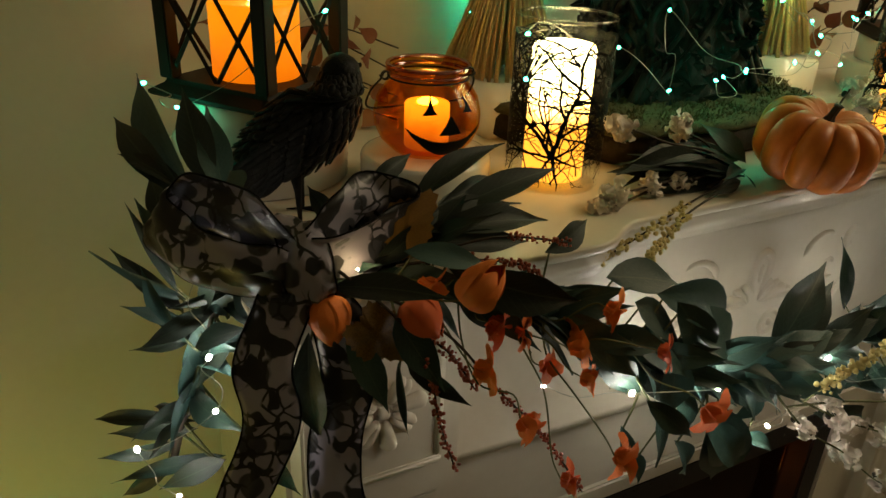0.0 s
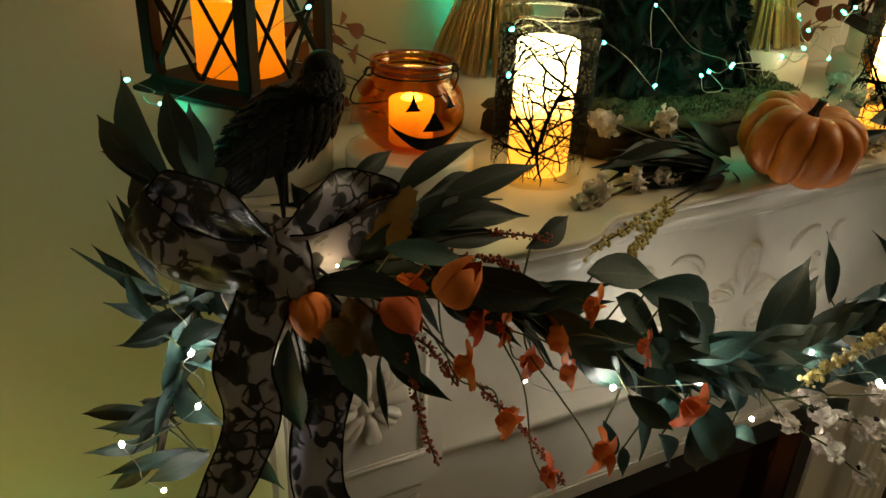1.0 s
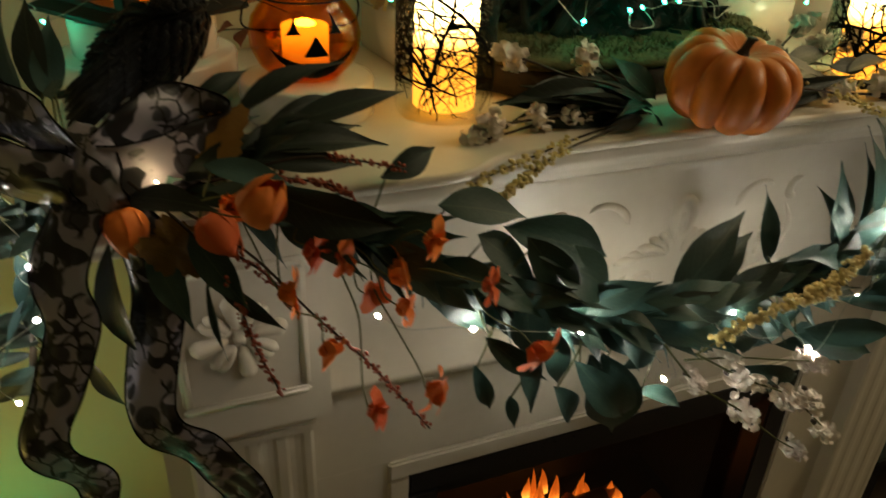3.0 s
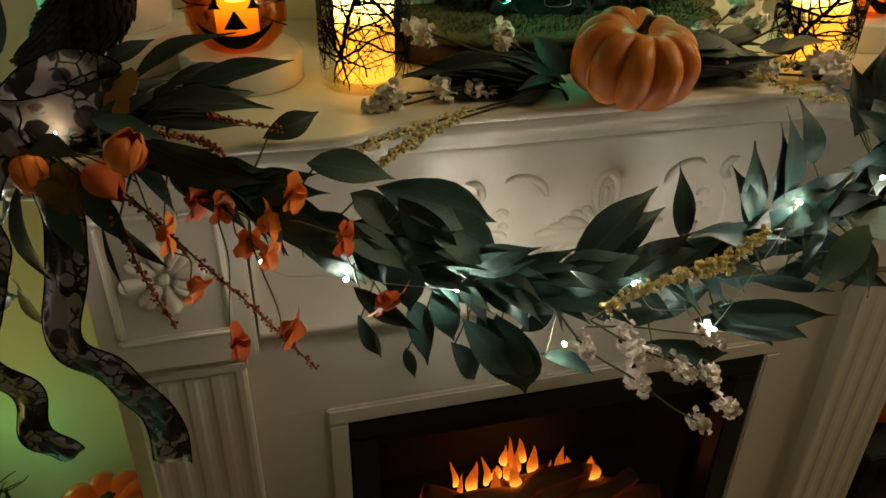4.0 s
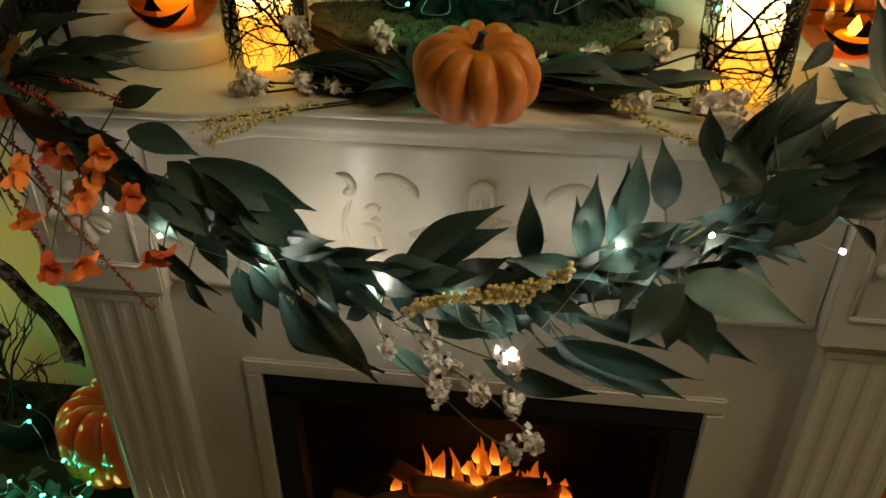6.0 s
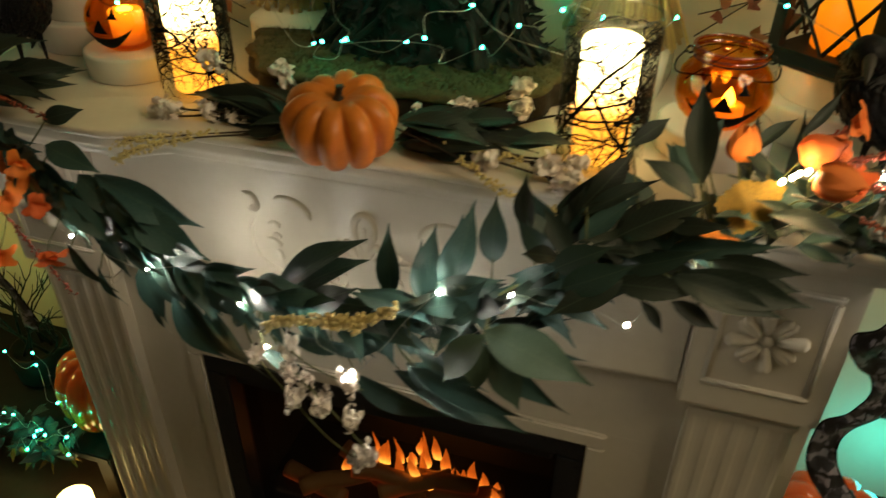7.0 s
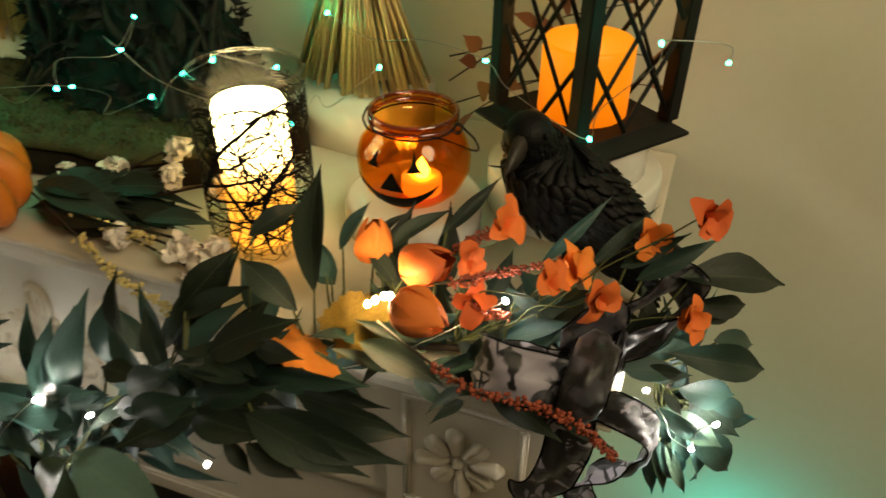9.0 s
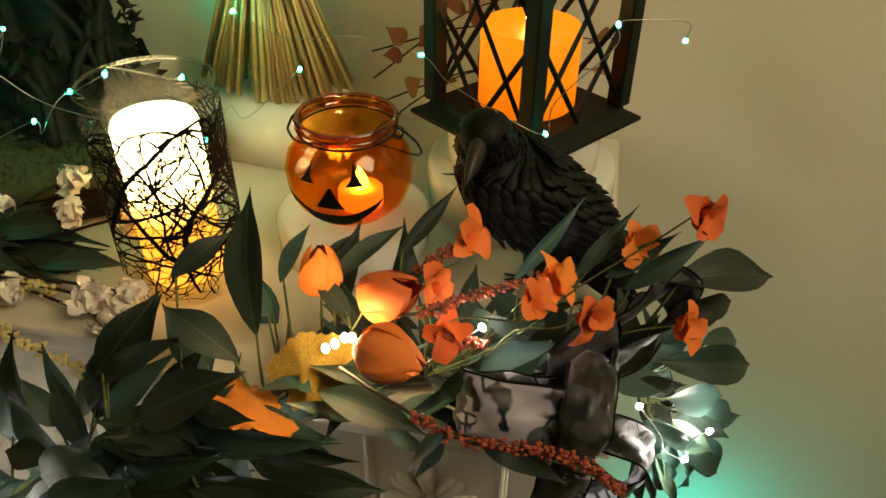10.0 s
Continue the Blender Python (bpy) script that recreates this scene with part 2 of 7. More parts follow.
def blob(centre, radii, bm, seg=8, rings=6, m=None):
    """An ellipsoid, turned by m about its centre."""
    m = (m or Matrix.Identity(4)).to_3x3()
    c = Vector(centre)
    put = lambda a, b: bm.verts.new(c + m @ Vector((radii[0] * math.sin(a) * math.cos(b), radii[1] * math.sin(a) * math.sin(b), radii[2] * math.cos(a))))
    top, low = put(0, 0), put(math.pi, 0)
    rows = [[put(math.pi * i / rings, 2 * math.pi * k / seg) for k in range(seg)] for i in range(1, rings)]
    for k in range(seg):
        n = (k + 1) % seg
        bm.faces.new((top, rows[0][k], rows[0][n]))
        bm.faces.new((low, rows[-1][n], rows[-1][k]))
        for a, b in zip(rows, rows[1:]):
            bm.faces.new((a[k], b[k], b[n], a[n]))


# ---- the room ----
def slab(name, x0, x1, y0, y1, z0, z1, mat, label):
    return tagged(part(name, box(x0, x1, y0, y1, z0, z1), mat, smooth=False), label, name.split("_")[0], kind="structure")


slab("wall_north", -3.0, 3.0, 0.43, 0.55, 0.0, 2.5, WALL, "cream painted plaster wall behind the mantel")
slab("wall_south", -3.0, 3.0, -3.12, -3.0, 0.0, 2.5, WALL, "plain cream painted wall")
slab("wall_east", 3.0, 3.12, -3.12, 0.55, 0.0, 2.5, WALL, "plain cream painted wall")
slab("wall_west", -3.12, -3.0, -3.12, 0.55, 0.0, 2.5, WALL, "plain cream painted wall")
slab("floor", -3.12, 3.12, -3.12, 0.55, -0.1, 0.0, FLOOR, "dark wooden floor in dim light")
slab("ceiling", -3.12, 3.12, -3.12, 0.55, 2.5, 2.6, PLAIN_CEILING, "plain pale ceiling")

# ---- the mantel and its electric fire ----
MID = 0.022  # the mantel's middle
mantel = thing("fireplace_mantel", (MID, 0.0, 0.0), "white painted fireplace mantel with carved frieze and fluted pilasters", "mantel")


def front_line(x):
    """Where the shelf's front runs: its ends stand forward of the middle."""
    s = min(max((abs(x) - 0.25) / 0.06, 0), 1)
    return 0.018 - 0.030 * s * s * (3 - 2 * s)


def moulding(profile, half, bm=None):
    """Sweeps a profile of (forward, height) along the shelf's front and back to the wall at both ends."""
    bm = bm or bmesh.new()
    xs = [-half + half * 2 * k / 64 for k in range(65)]
    rows = []
    for x in xs:
        rows.append([bm.verts.new((x, front_line(x) - f, z)) for f, z in profile])
    for sgn, at_row in ((-1, 0), (1, -1)):
        end = [bm.verts.new((sgn * (half + f), 0.425, z)) for f, z in profile]
        corner = rows[at_row]
        for v, (f, z) in zip(corner, profile):
            v.co.x = sgn * (half + f)
        rows.insert(0, end) if sgn < 0 else rows.append(end)
    for a, b in zip(rows, rows[1:]):
        for k in range(len(profile) - 1):
            bm.faces.new((a[k], a[k + 1], b[k + 1], b[k]))
    bm.faces.new([r[0] for r in rows])
    bm.faces.new([r[-1] for r in rows])
    return bm


part("shelf", moulding([(-0.004, 1.0), (-0.001, 0.9993), (0.0, 0.997), (0.0, 0.9925), (-0.002, 0.990)], 0.625), WHITE, mantel)
part("cornice", moulding([(-0.006, 0.9895), (-0.006, 0.986), (-0.0045, 0.980), (-0.006, 0.974), (-0.011, 0.970), (-0.012, 0.966),
                          (-0.012, 0.962), (-0.019, 0.957), (-0.026, 0.953)], 0.62), WHITE, mantel)
for x0, x1, z0, z1 in ((-0.585, 0.585, 0.5875, 0.952), (-0.585, -0.315, 0.0, 0.5873), (0.315, 0.585, 0.0, 0.5873), (-0.3148, 0.3148, 0.0, 0.07)):
    part("panel", box(x0, x1, 0.085, 0.425, z0, z1), WHITE, mantel, smooth=False)
# the frieze board, which swells gently forward, between the two corner blocks
bm = bmesh.new()
rows = []
for i in range(41):
    x = -0.412 + 0.824 * i / 40
    rows.append([bm.verts.new((x, 0.068 - 0.012 * math.cos(x / 0.412 * math.pi / 2) - c, z)) for c, z in
                 ((-0.02, 0.9525), (0.003, 0.9525), (0.006, 0.945), (0.0, 0.935), (0.002, 0.86), (0.002, 0.80), (0.0, 0.745), (0.005, 0.737), (0.005, 0.727), (-0.02, 0.726))])
for a, b in zip(rows, rows[1:]):
    for k in range(len(a) - 1):
        bm.faces.new((a[k], a[k + 1], b[k + 1], b[k]))
part("frieze", bm, WHITE, mantel)


def relief(lines, name, place, piece):
    """Carved ornament: a bundle of swelling strokes, half sunk in the board."""
    first = None
    for pts, r0, r1 in lines:
        bm = bmesh.new()
        line = smooth_line([(x, 0.0, z) for x, z in pts], 7)
        n = len(line)
        rings = []
        for i, (p, d, u, s) in enumerate(frames_along(line)):
            t = i / (n - 1)
            r = max((r0 + (r1 - r0) * t) * min(1.0, 4 * t + 0.35, 4 * (1 - t) + 0.35), 0.0005)
            across = Vector((-d.z, 0, d.x))
            rings.append([bm.verts.new(p + across * r * math.cos(a) + Vector((0, -math.sin(a) * min(r, 0.010) * 1.25, 0))) for a in
                          [math.pi * k / 6 for k in range(7)]])
        for a, b in zip(rings, rings[1:]):
            for k in range(6):
                bm.faces.new((a[k], a[k + 1], b[k + 1], b[k]))
        bm.faces.new(rings[0]), bm.faces.new(rings[-1])
        if first is None:
            first = part(name, bm, WHITE, mantel, at=Matrix.Translation(place))
        else:
            part(piece, bm, WHITE, first)
    return first


# a looped palmette over two roundels, and a C-scroll with drops at either side
palmette = [([(0.001, 0.0), (-0.010, 0.028), (-0.008, 0.050), (0.003, 0.059), (0.015, 0.050), (0.016, 0.028), (0.005, 0.0)], 0.0055, 0.0055), ([(0.003, 0.016), (0.003, 0.042)], 0.004, 0.004)]
for s in (-1, 1):
    for tip, r in (((0.026, 0.018), 0.0075), ((0.040, 0.014), 0.006), ((0.054, 0.003), 0.0085), ((0.068, -0.003), 0.006), ((0.083, -0.012), 0.008)):
        palmette.append(([(s * 0.008, -0.012), (s * tip[0] * 0.55, tip[1] * 0.55 - 0.002), (s * tip[0], tip[1])], 0.0035, r))
    palmette.append(([(s * 0.040 + 0.016 * math.cos(k * math.pi / 4), -0.047 + 0.016 * math.sin(k * math.pi / 4)) for k in range(9)], 0.0045, 0.0045))
    palmette.append(([(s * 0.036, -0.047), (s * 0.044, -0.047)], 0.006, 0.006))
    palmette.append(([(s * 0.062, -0.028), (s * 0.070, -0.040), (s * 0.070, -0.054), (s * 0.058, -0.064)], 0.004, 0.006))
    palmette.append(([(s * 0.074, -0.060), (s * 0.095, -0.066), (s * 0.122, -0.058)], 0.006, 0.004))
relief(palmette, "shell_ornament", (-0.003, 0.0565, 0.843), "lobe")
for s in (-1, 1):
    scroll = [([(-0.013, 0.000), (0.000, 0.007), (0.018, 0.006), (0.034, -0.004), (0.043, -0.022)], 0.0035, 0.0065), ([(0.005, -0.013), (0.007, -0.017)], 0.002, 0.003), ([(0.021, -0.016), (0.024, -0.021)], 0.002, 0.003),
              ([(-0.026, -0.040), (-0.013, -0.033), (-0.004, -0.040)], 0.003, 0.006), ([(-0.018, -0.054), (-0.010, -0.050), (-0.005, -0.058)], 0.003, 0.005),
              ([(-0.030, -0.060), (-0.014, -0.061), (-0.005, -0.071)], 0.003, 0.006), ([(-0.016, -0.078), (-0.009, -0.080), (-0.007, -0.094)], 0.004, 0.006),
              ([(-0.056, 0.006), (-0.041, 0.002), (-0.037, -0.012), (-0.048, -0.020)], 0.004, 0.007), ([(-0.036, -0.022), (-0.050, -0.055), (-0.042, -0.092), (-0.012, -0.112), (0.016, -0.116)], 0.004, 0.006)]
    relief([([(-s * x, z) for x, z in pts], a, b) for pts, a, b in scroll], "scroll_ornament", (s * 0.116, 0.0585, 0.899), "leaf_scroll")

# insert's white frame, and the header above it
frame_bm = box(-0.342, 0.342, 0.079, 0.09, 0.5585, 0.5855, 0.003)
box(-0.342, -0.3155, 0.079, 0.09, 0.06, 0.558, 0.003, bm=frame_bm)
box(0.3155, 0.342, 0.079, 0.09, 0.06, 0.558, 0.003, bm=frame_bm)
part("surround_frame", frame_bm, WHITE, mantel, smooth=False)
part("plinth", box(-0.60, 0.60, 0.03, 0.42, 0.001, 0.065, 0.004), WHITE, mantel, smooth=False)

for s in (-1, 1):
    cx = s * 0.497
    half = 0.082
    block = box(cx - half, cx + half, 0.046, 0.10, 0.715, 0.952, 0.003)
    part("corner_block", block, WHITE, mantel, smooth=False)
    edge = bmesh.new()
    for x0, x1, z0, z1 in ((-0.061, 0.061, 0.904, 0.913), (-0.061, 0.061, 0.755, 0.764), (-0.061, -0.052, 0.7645, 0.9035), (0.052, 0.061, 0.7645, 0.9035)):
        box(cx + x0, cx + x1, 0.0430, 0.047, z0, z1, 0.0025, bm=edge)
    part("block_frame", edge, WHITE, mantel)
    petals = []
    for k in range(8):
        a = math.radians(45 * k + 8)
        l = 0.045 if k % 2 == 0 else 0.040
        for w in (-0.16, 0.16) if k % 2 else (0,):
            petals.append(([(0.010 * math.cos(a), 0.010 * math.sin(a)), (l * 0.6 * math.cos(a + w), l * 0.6 * math.sin(a + w)), (l * math.cos(a + w * 0.6), l * math.sin(a + w * 0.6))], 0.005, 0.010 if k % 2 == 0 else 0.006))
    petals.append(([(-0.006, 0), (0.006, 0)], 0.006, 0.006))
    relief(petals[::-1], "rosette", (cx - 0.003, 0.0455, 0.836), "petal")
    cap = box(cx - 0.072, cx + 0.072, 0.0545, 0.10, 0.704, 0.7145, 0.004)
    box(cx - 0.067, cx + 0.067, 0.0575, 0.10, 0.688, 0.7035, 0.003, bm=cap)
    part("capital", cap, WHITE, mantel, smooth=False)
    # fluted pilaster
    bm = bmesh.new()
    prof = [(-0.064, 0.09), (-0.064, 0.062), (-0.060, 0.060)]
    for k in range(4):
        x = -0.054 + 0.029 * k
        prof += [(x, 0.060), (x + 0.004, 0.0613), (x + 0.010, 0.0618), (x + 0.016, 0.0613), (x + 0.020, 0.060)]
    prof += [(0.060, 0.060), (0.064, 0.062), (0.064, 0.09)]
    lo = [bm.verts.new((cx + x, y, 0.065)) for x, y in prof]
    hi = [bm.verts.new((cx + x, y, 0.6875)) for x, y in prof]
    for k in range(len(prof) - 1):
        bm.faces.new((lo[k], lo[k + 1], hi[k + 1], hi[k]))
    part("pilaster", bm, WHITE, mantel, smooth=False)

# ---- electric fire in the mantel's opening ----
fire = thing("electric_fireplace", (MID, 0.0, 0.0), "black electric fireplace insert with glowing logs and orange flames", "fireplace")
bm = bmesh.new()
for x0, x1, z0, z1 in ((-0.315, 0.315, 0.5225, 0.558), (-0.315, -0.275, 0.0705, 0.522), (0.275, 0.315, 0.0705, 0.522), (-0.2745, 0.2745, 0.0705, 0.13)):
    box(x0, x1, 0.082, 0.12, z0, z1, 0.003, bm=bm)
part("outer_frame", bm, INSERT, fire, smooth=False)
part("hood", box(-0.27, 0.27, 0.095, 0.13, 0.4925, 0.522, 0.004), INSERT, fire, smooth=False)
bm = bmesh.new()
box(-0.30, 0.30, 0.36, 0.37, 0.08, 0.547, bm=bm)
box(-0.31, -0.30, 0.125, 0.37, 0.08, 0.547, bm=bm)
box(0.30, 0.31, 0.125, 0.37, 0.08, 0.547, bm=bm)
box(-0.30, 0.30, 0.125, 0.37, 0.538, 0.547, bm=bm)
box(-0.30, 0.30, 0.125, 0.37, 0.08, 0.13, bm=bm)
part("firebox", bm, material("firebox_black", (0.005, 0.004, 0.004), (0.008, 0.006, 0.005), 0.7, 20, 120, 0.3), fire, smooth=False)
ob = part("glass_pane", box(-0.274, 0.274, 0.1215, 0.1245, 0.131, 0.5215), PANE, fire, smooth=False)
ob.visible_shadow = False
rng = random.Random(4)
for k in range(9):
    x = -0.20 + 0.05 * k
    z = 0.148 + 0.016 * (k % 2) + 0.03 * math.exp(-(x / 0.12) ** 2)
    a = rng.uniform(-0.5, 0.5)
    line = [(-0.075, 0, 0), (-0.03, 0.004, rng.uniform(-0.006, 0.006)), (0.02, -0.003, rng.uniform(-0.006, 0.006)), (0.075, 0, 0)]
    part("log", tube(smooth_line(line, 4), 0.019, 0.015, 9), EMBER, fire, at=pose(x, 0.20 + rng.uniform(-0.02, 0.05), z, rng.uniform(-10, 10), rng.uniform(-22, 22), math.degrees(a)))
for k in range(34):
    x = rng.gauss(0, 0.10)
    x = max(min(x, 0.16), -0.16)
    h = rng.uniform(0.05, 0.15) * (1.15 - abs(x) / 0.3)
    bm = bmesh.new()
    lean, w = rng.uniform(-0.12, 0.12), rng.uniform(0.007, 0.016)
    rings = []
    for i in range(9):
        t = i / 8
        r = w * (1 - t) ** 0.75 * (0.45 + 0.55 * math.sin(math.pi * (0.12 + 0.8 * t))) + 0.0003
        off = lean * h * t * t + 0.002 * math.sin(5 * t + k)
        rings.append([bm.verts.new((off + r * math.cos(2 * math.pi * j / 8), 0.4 * r * math.sin(2 * math.pi * j / 8), h * t)) for j in range(8)])
    for a, b in zip(rings, rings[1:]):
        for j in range(8):
            bm.faces.new((a[j], a[(j + 1) % 8], b[(j + 1) % 8], b[j]))
    bm.faces.new(rings[0]), bm.faces.new(rings[-1])
    part("flame", bm, FIRE, fire, at=pose(x, 0.265 + rng.uniform(-0.03, 0.03), 0.130 + 0.040 * math.exp(-(x / 0.12) ** 2) + rng.uniform(-0.02, 0.025)) @ Matrix.Diagonal((1.0, 1.0, 0.62, 1)))

# ---- things on the shelf ----
def riser(place, r, h, label, square=False, turn=0.0):
    t = thing("display_riser", place, label, "riser", "white risers on the shelf", turn=turn)
    if square:
        bm = box(-r, r, -r, r, 0, h, 0.004)
        part("block", bm, CERAMIC, t)
    else:
        part("block", lathe([(0.0, 0.0), (r * 0.97, 0.0), (r, 0.002), (r, h - 0.004), (r - 0.0015, h - 0.001), (r - 0.005, h), (0.0, h)], 48), CERAMIC, t)
    return t


JAR_L, JAR_R = (-0.373, 0.180), (0.418, 0.180)
VASE_L, VASE_R = (-0.243, 0.140), (0.295, 0.107)
LAN_L, LAN_R = (-0.514, 0.276), (0.552, 0.283)
riser((*JAR_L, 1.0), 0.066, 0.036, "low round white riser under a pumpkin jar")
riser((*JAR_R, 1.0), 0.066, 0.036, "low round white riser under a pumpkin jar")
for x, y in (LAN_L, LAN_R):
    riser((x, y, 1.0), 0.088, 0.045, "broad round white riser, lower of two")
    riser((x, y, 1.045), 0.070, 0.040, "round white riser stacked on a broader one")
riser((-0.185, 0.345, 1.0), 0.062, 0.062, "square white riser under a straw broom", True, 6)
riser((0.290, 0.345, 1.0), 0.062, 0.062, "square white riser under a straw broom", True, -8)


def bars(bm, a, b, w):
    a, b = Vector(a), Vector(b)
    tube([a, b], w, w, 4, bm)


def lantern(place, turn):
    t = thing("candle_lantern", (*place, 1.085), "black metal lantern with lattice sides and a lit orange candle", "lantern", "black lanterns", turn=turn)
    h, w, top = 0.23, 0.0575, 0.0575
    bm = bmesh.new()
    prof = [(0.0715, 0.0), (0.0735, 0.002), (0.0735, 0.005), (0.062, 0.012), (0.060, 0.016)]
    rings = [[bm.verts.new((sx * r, sy * r, z)) for sx, sy in ((-1, -1), (1, -1), (1, 1), (-1, 1))] for r, z in prof]
    for a, b in zip(rings, rings[1:]):
        for k in range(4):
            bm.faces.new((a[k], a[(k + 1) % 4], b[(k + 1) % 4], b[k]))
    bm.faces.new(rings[0]), bm.faces.new(rings[-1])
    part("base", bm, BLACK, t, smooth=False)
    for sx, sy in ((-1, -1), (1, -1), (1, 1), (-1, 1)):
        part("post", box(sx * w - 0.0075, sx * w + 0.0075, sy * w - 0.0075, sy * w + 0.0075, 0.0165, h, 0.0012), BLACK, t, smooth=False)
    for k in range(4):
        bm = bmesh.new()
        step = 2 * w / 2
        for j in range(-4, 4):
            for s in (-1, 1):
                # a lattice bar, cut off where it meets the posts or the frame
                x0, z0 = j * step - w if s > 0 else w - j * step, 0.018
                slope = 1.5
                lo = max(0.0, (-w - x0) * s if s > 0 else (x0 - w))
                hi = min((h - z0) / slope, (w - x0) if s > 0 else (x0 + w))
                if hi - lo > 0.01:
                    bars(bm, (x0 + s * lo, -w + 0.0012 * s, z0 + slope * lo), (x0 + s * hi, -w + 0.0012 * s, z0 + slope * hi), 0.0026)
        part("lattice", bm, BLACK, t, smooth=False, at=pose(0, 0, 0, 0, 0, 90 * k))
    bm = bmesh.new()
    prof = [(0.0635, h), (0.070, h + 0.004), (0.070, h + 0.009), (0.03, h + 0.05), (0.012, h + 0.056)]
    rings = [[bm.verts.new((sx * r, sy * r, z)) for sx, sy in ((-1, -1), (1, -1), (1, 1), (-1, 1))] for r, z in prof]
    for a, b in zip(rings, rings[1:]):
        for k in range(4):
            bm.faces.new((a[k], a[(k + 1) % 4], b[(k + 1) % 4], b[k]))
    bm.faces.new(rings[0]), bm.faces.new(rings[-1])
    part("roof", bm, BLACK, t, smooth=False)
    part("handle", tube(smooth_line([(-0.02, 0, h + 0.052), (-0.028, 0, h + 0.08), (0, 0, h + 0.1), (0.028, 0, h + 0.08), (0.02, 0, h + 0.052)], 6), 0.002), BLACK, t)
    c = thing("pillar_candle", (*place, 1.1012), "flameless orange wax pillar candle glowing inside the lantern", "candle", "lantern candles")
    r, ch = 0.043, 0.071
    part("wax", lathe([(0.0, 0.0), (r - 0.002, 0.0), (r, 0.002), (r, ch - 0.003), (r - 0.002, ch), (r - 0.006, ch - 0.002)], 40), LANTERN_WAX, c)
    part("melt_pool", lathe([(0.0, ch - 0.012), (r - 0.012, ch - 0.010), (r - 0.006, ch - 0.0022), (0.0, ch - 0.004)], 30), LANTERN_TOP, c)
    part("flame", lathe([(0.0, ch - 0.004), (0.005, ch), (0.006, ch + 0.006), (0.0035, ch + 0.013), (0.0, ch + 0.02)], 12), FLAME, c)
    return t


lantern(LAN_L, 35)
lantern(LAN_R, 53)


# pumpkin-shaped jars of amber glass
def jar_r(z):
    """Outer radius of the jar's belly at a height above its foot."""
    pts = ((0.0, 0.030), (0.004, 0.036), (0.014, 0.046), (0.028, 0.0525), (0.042, 0.0535), (0.056, 0.050), (0.066, 0.043), (0.072, 0.0375))
    for (z0, r0), (z1, r1) in zip(pts, pts[1:]):
        if z <= z1:
            s = (z - z0) / (z1 - z0)
            return r0 + (r1 - r0) * s
    return 0.037


def on_jar(a, z, lift=0.0009):
    r = jar_r(z) * (1 - 0.018 * abs(math.cos(6 * a)) ** 3) + lift
    return Vector((r * math.cos(a), r * math.sin(a), z))


def decal(poly, face, bm):
    """A painted patch on the jar: a fan of strips over an outline in (sideways, height)."""
    poly = [(x * 1.26, 0.037 + (z - 0.036) * 1.26) for x, z in poly]
    n = len(poly) // 2
    lower, upper = poly[:n], poly[n:][::-1]
    m = 5
    rows = []
    for (x0, z0), (x1, z1) in zip(lower, upper):
        rows.append([bm.verts.new(on_jar(face + (x0 + (x1 - x0) * k / m) / 0.052, z0 + (z1 - z0) * k / m)) for k in range(m + 1)])
    for a, b in zip(rows, rows[1:]):
        for k in range(m):
            bm.faces.new((a[k], a[k + 1], b[k + 1], b[k]))


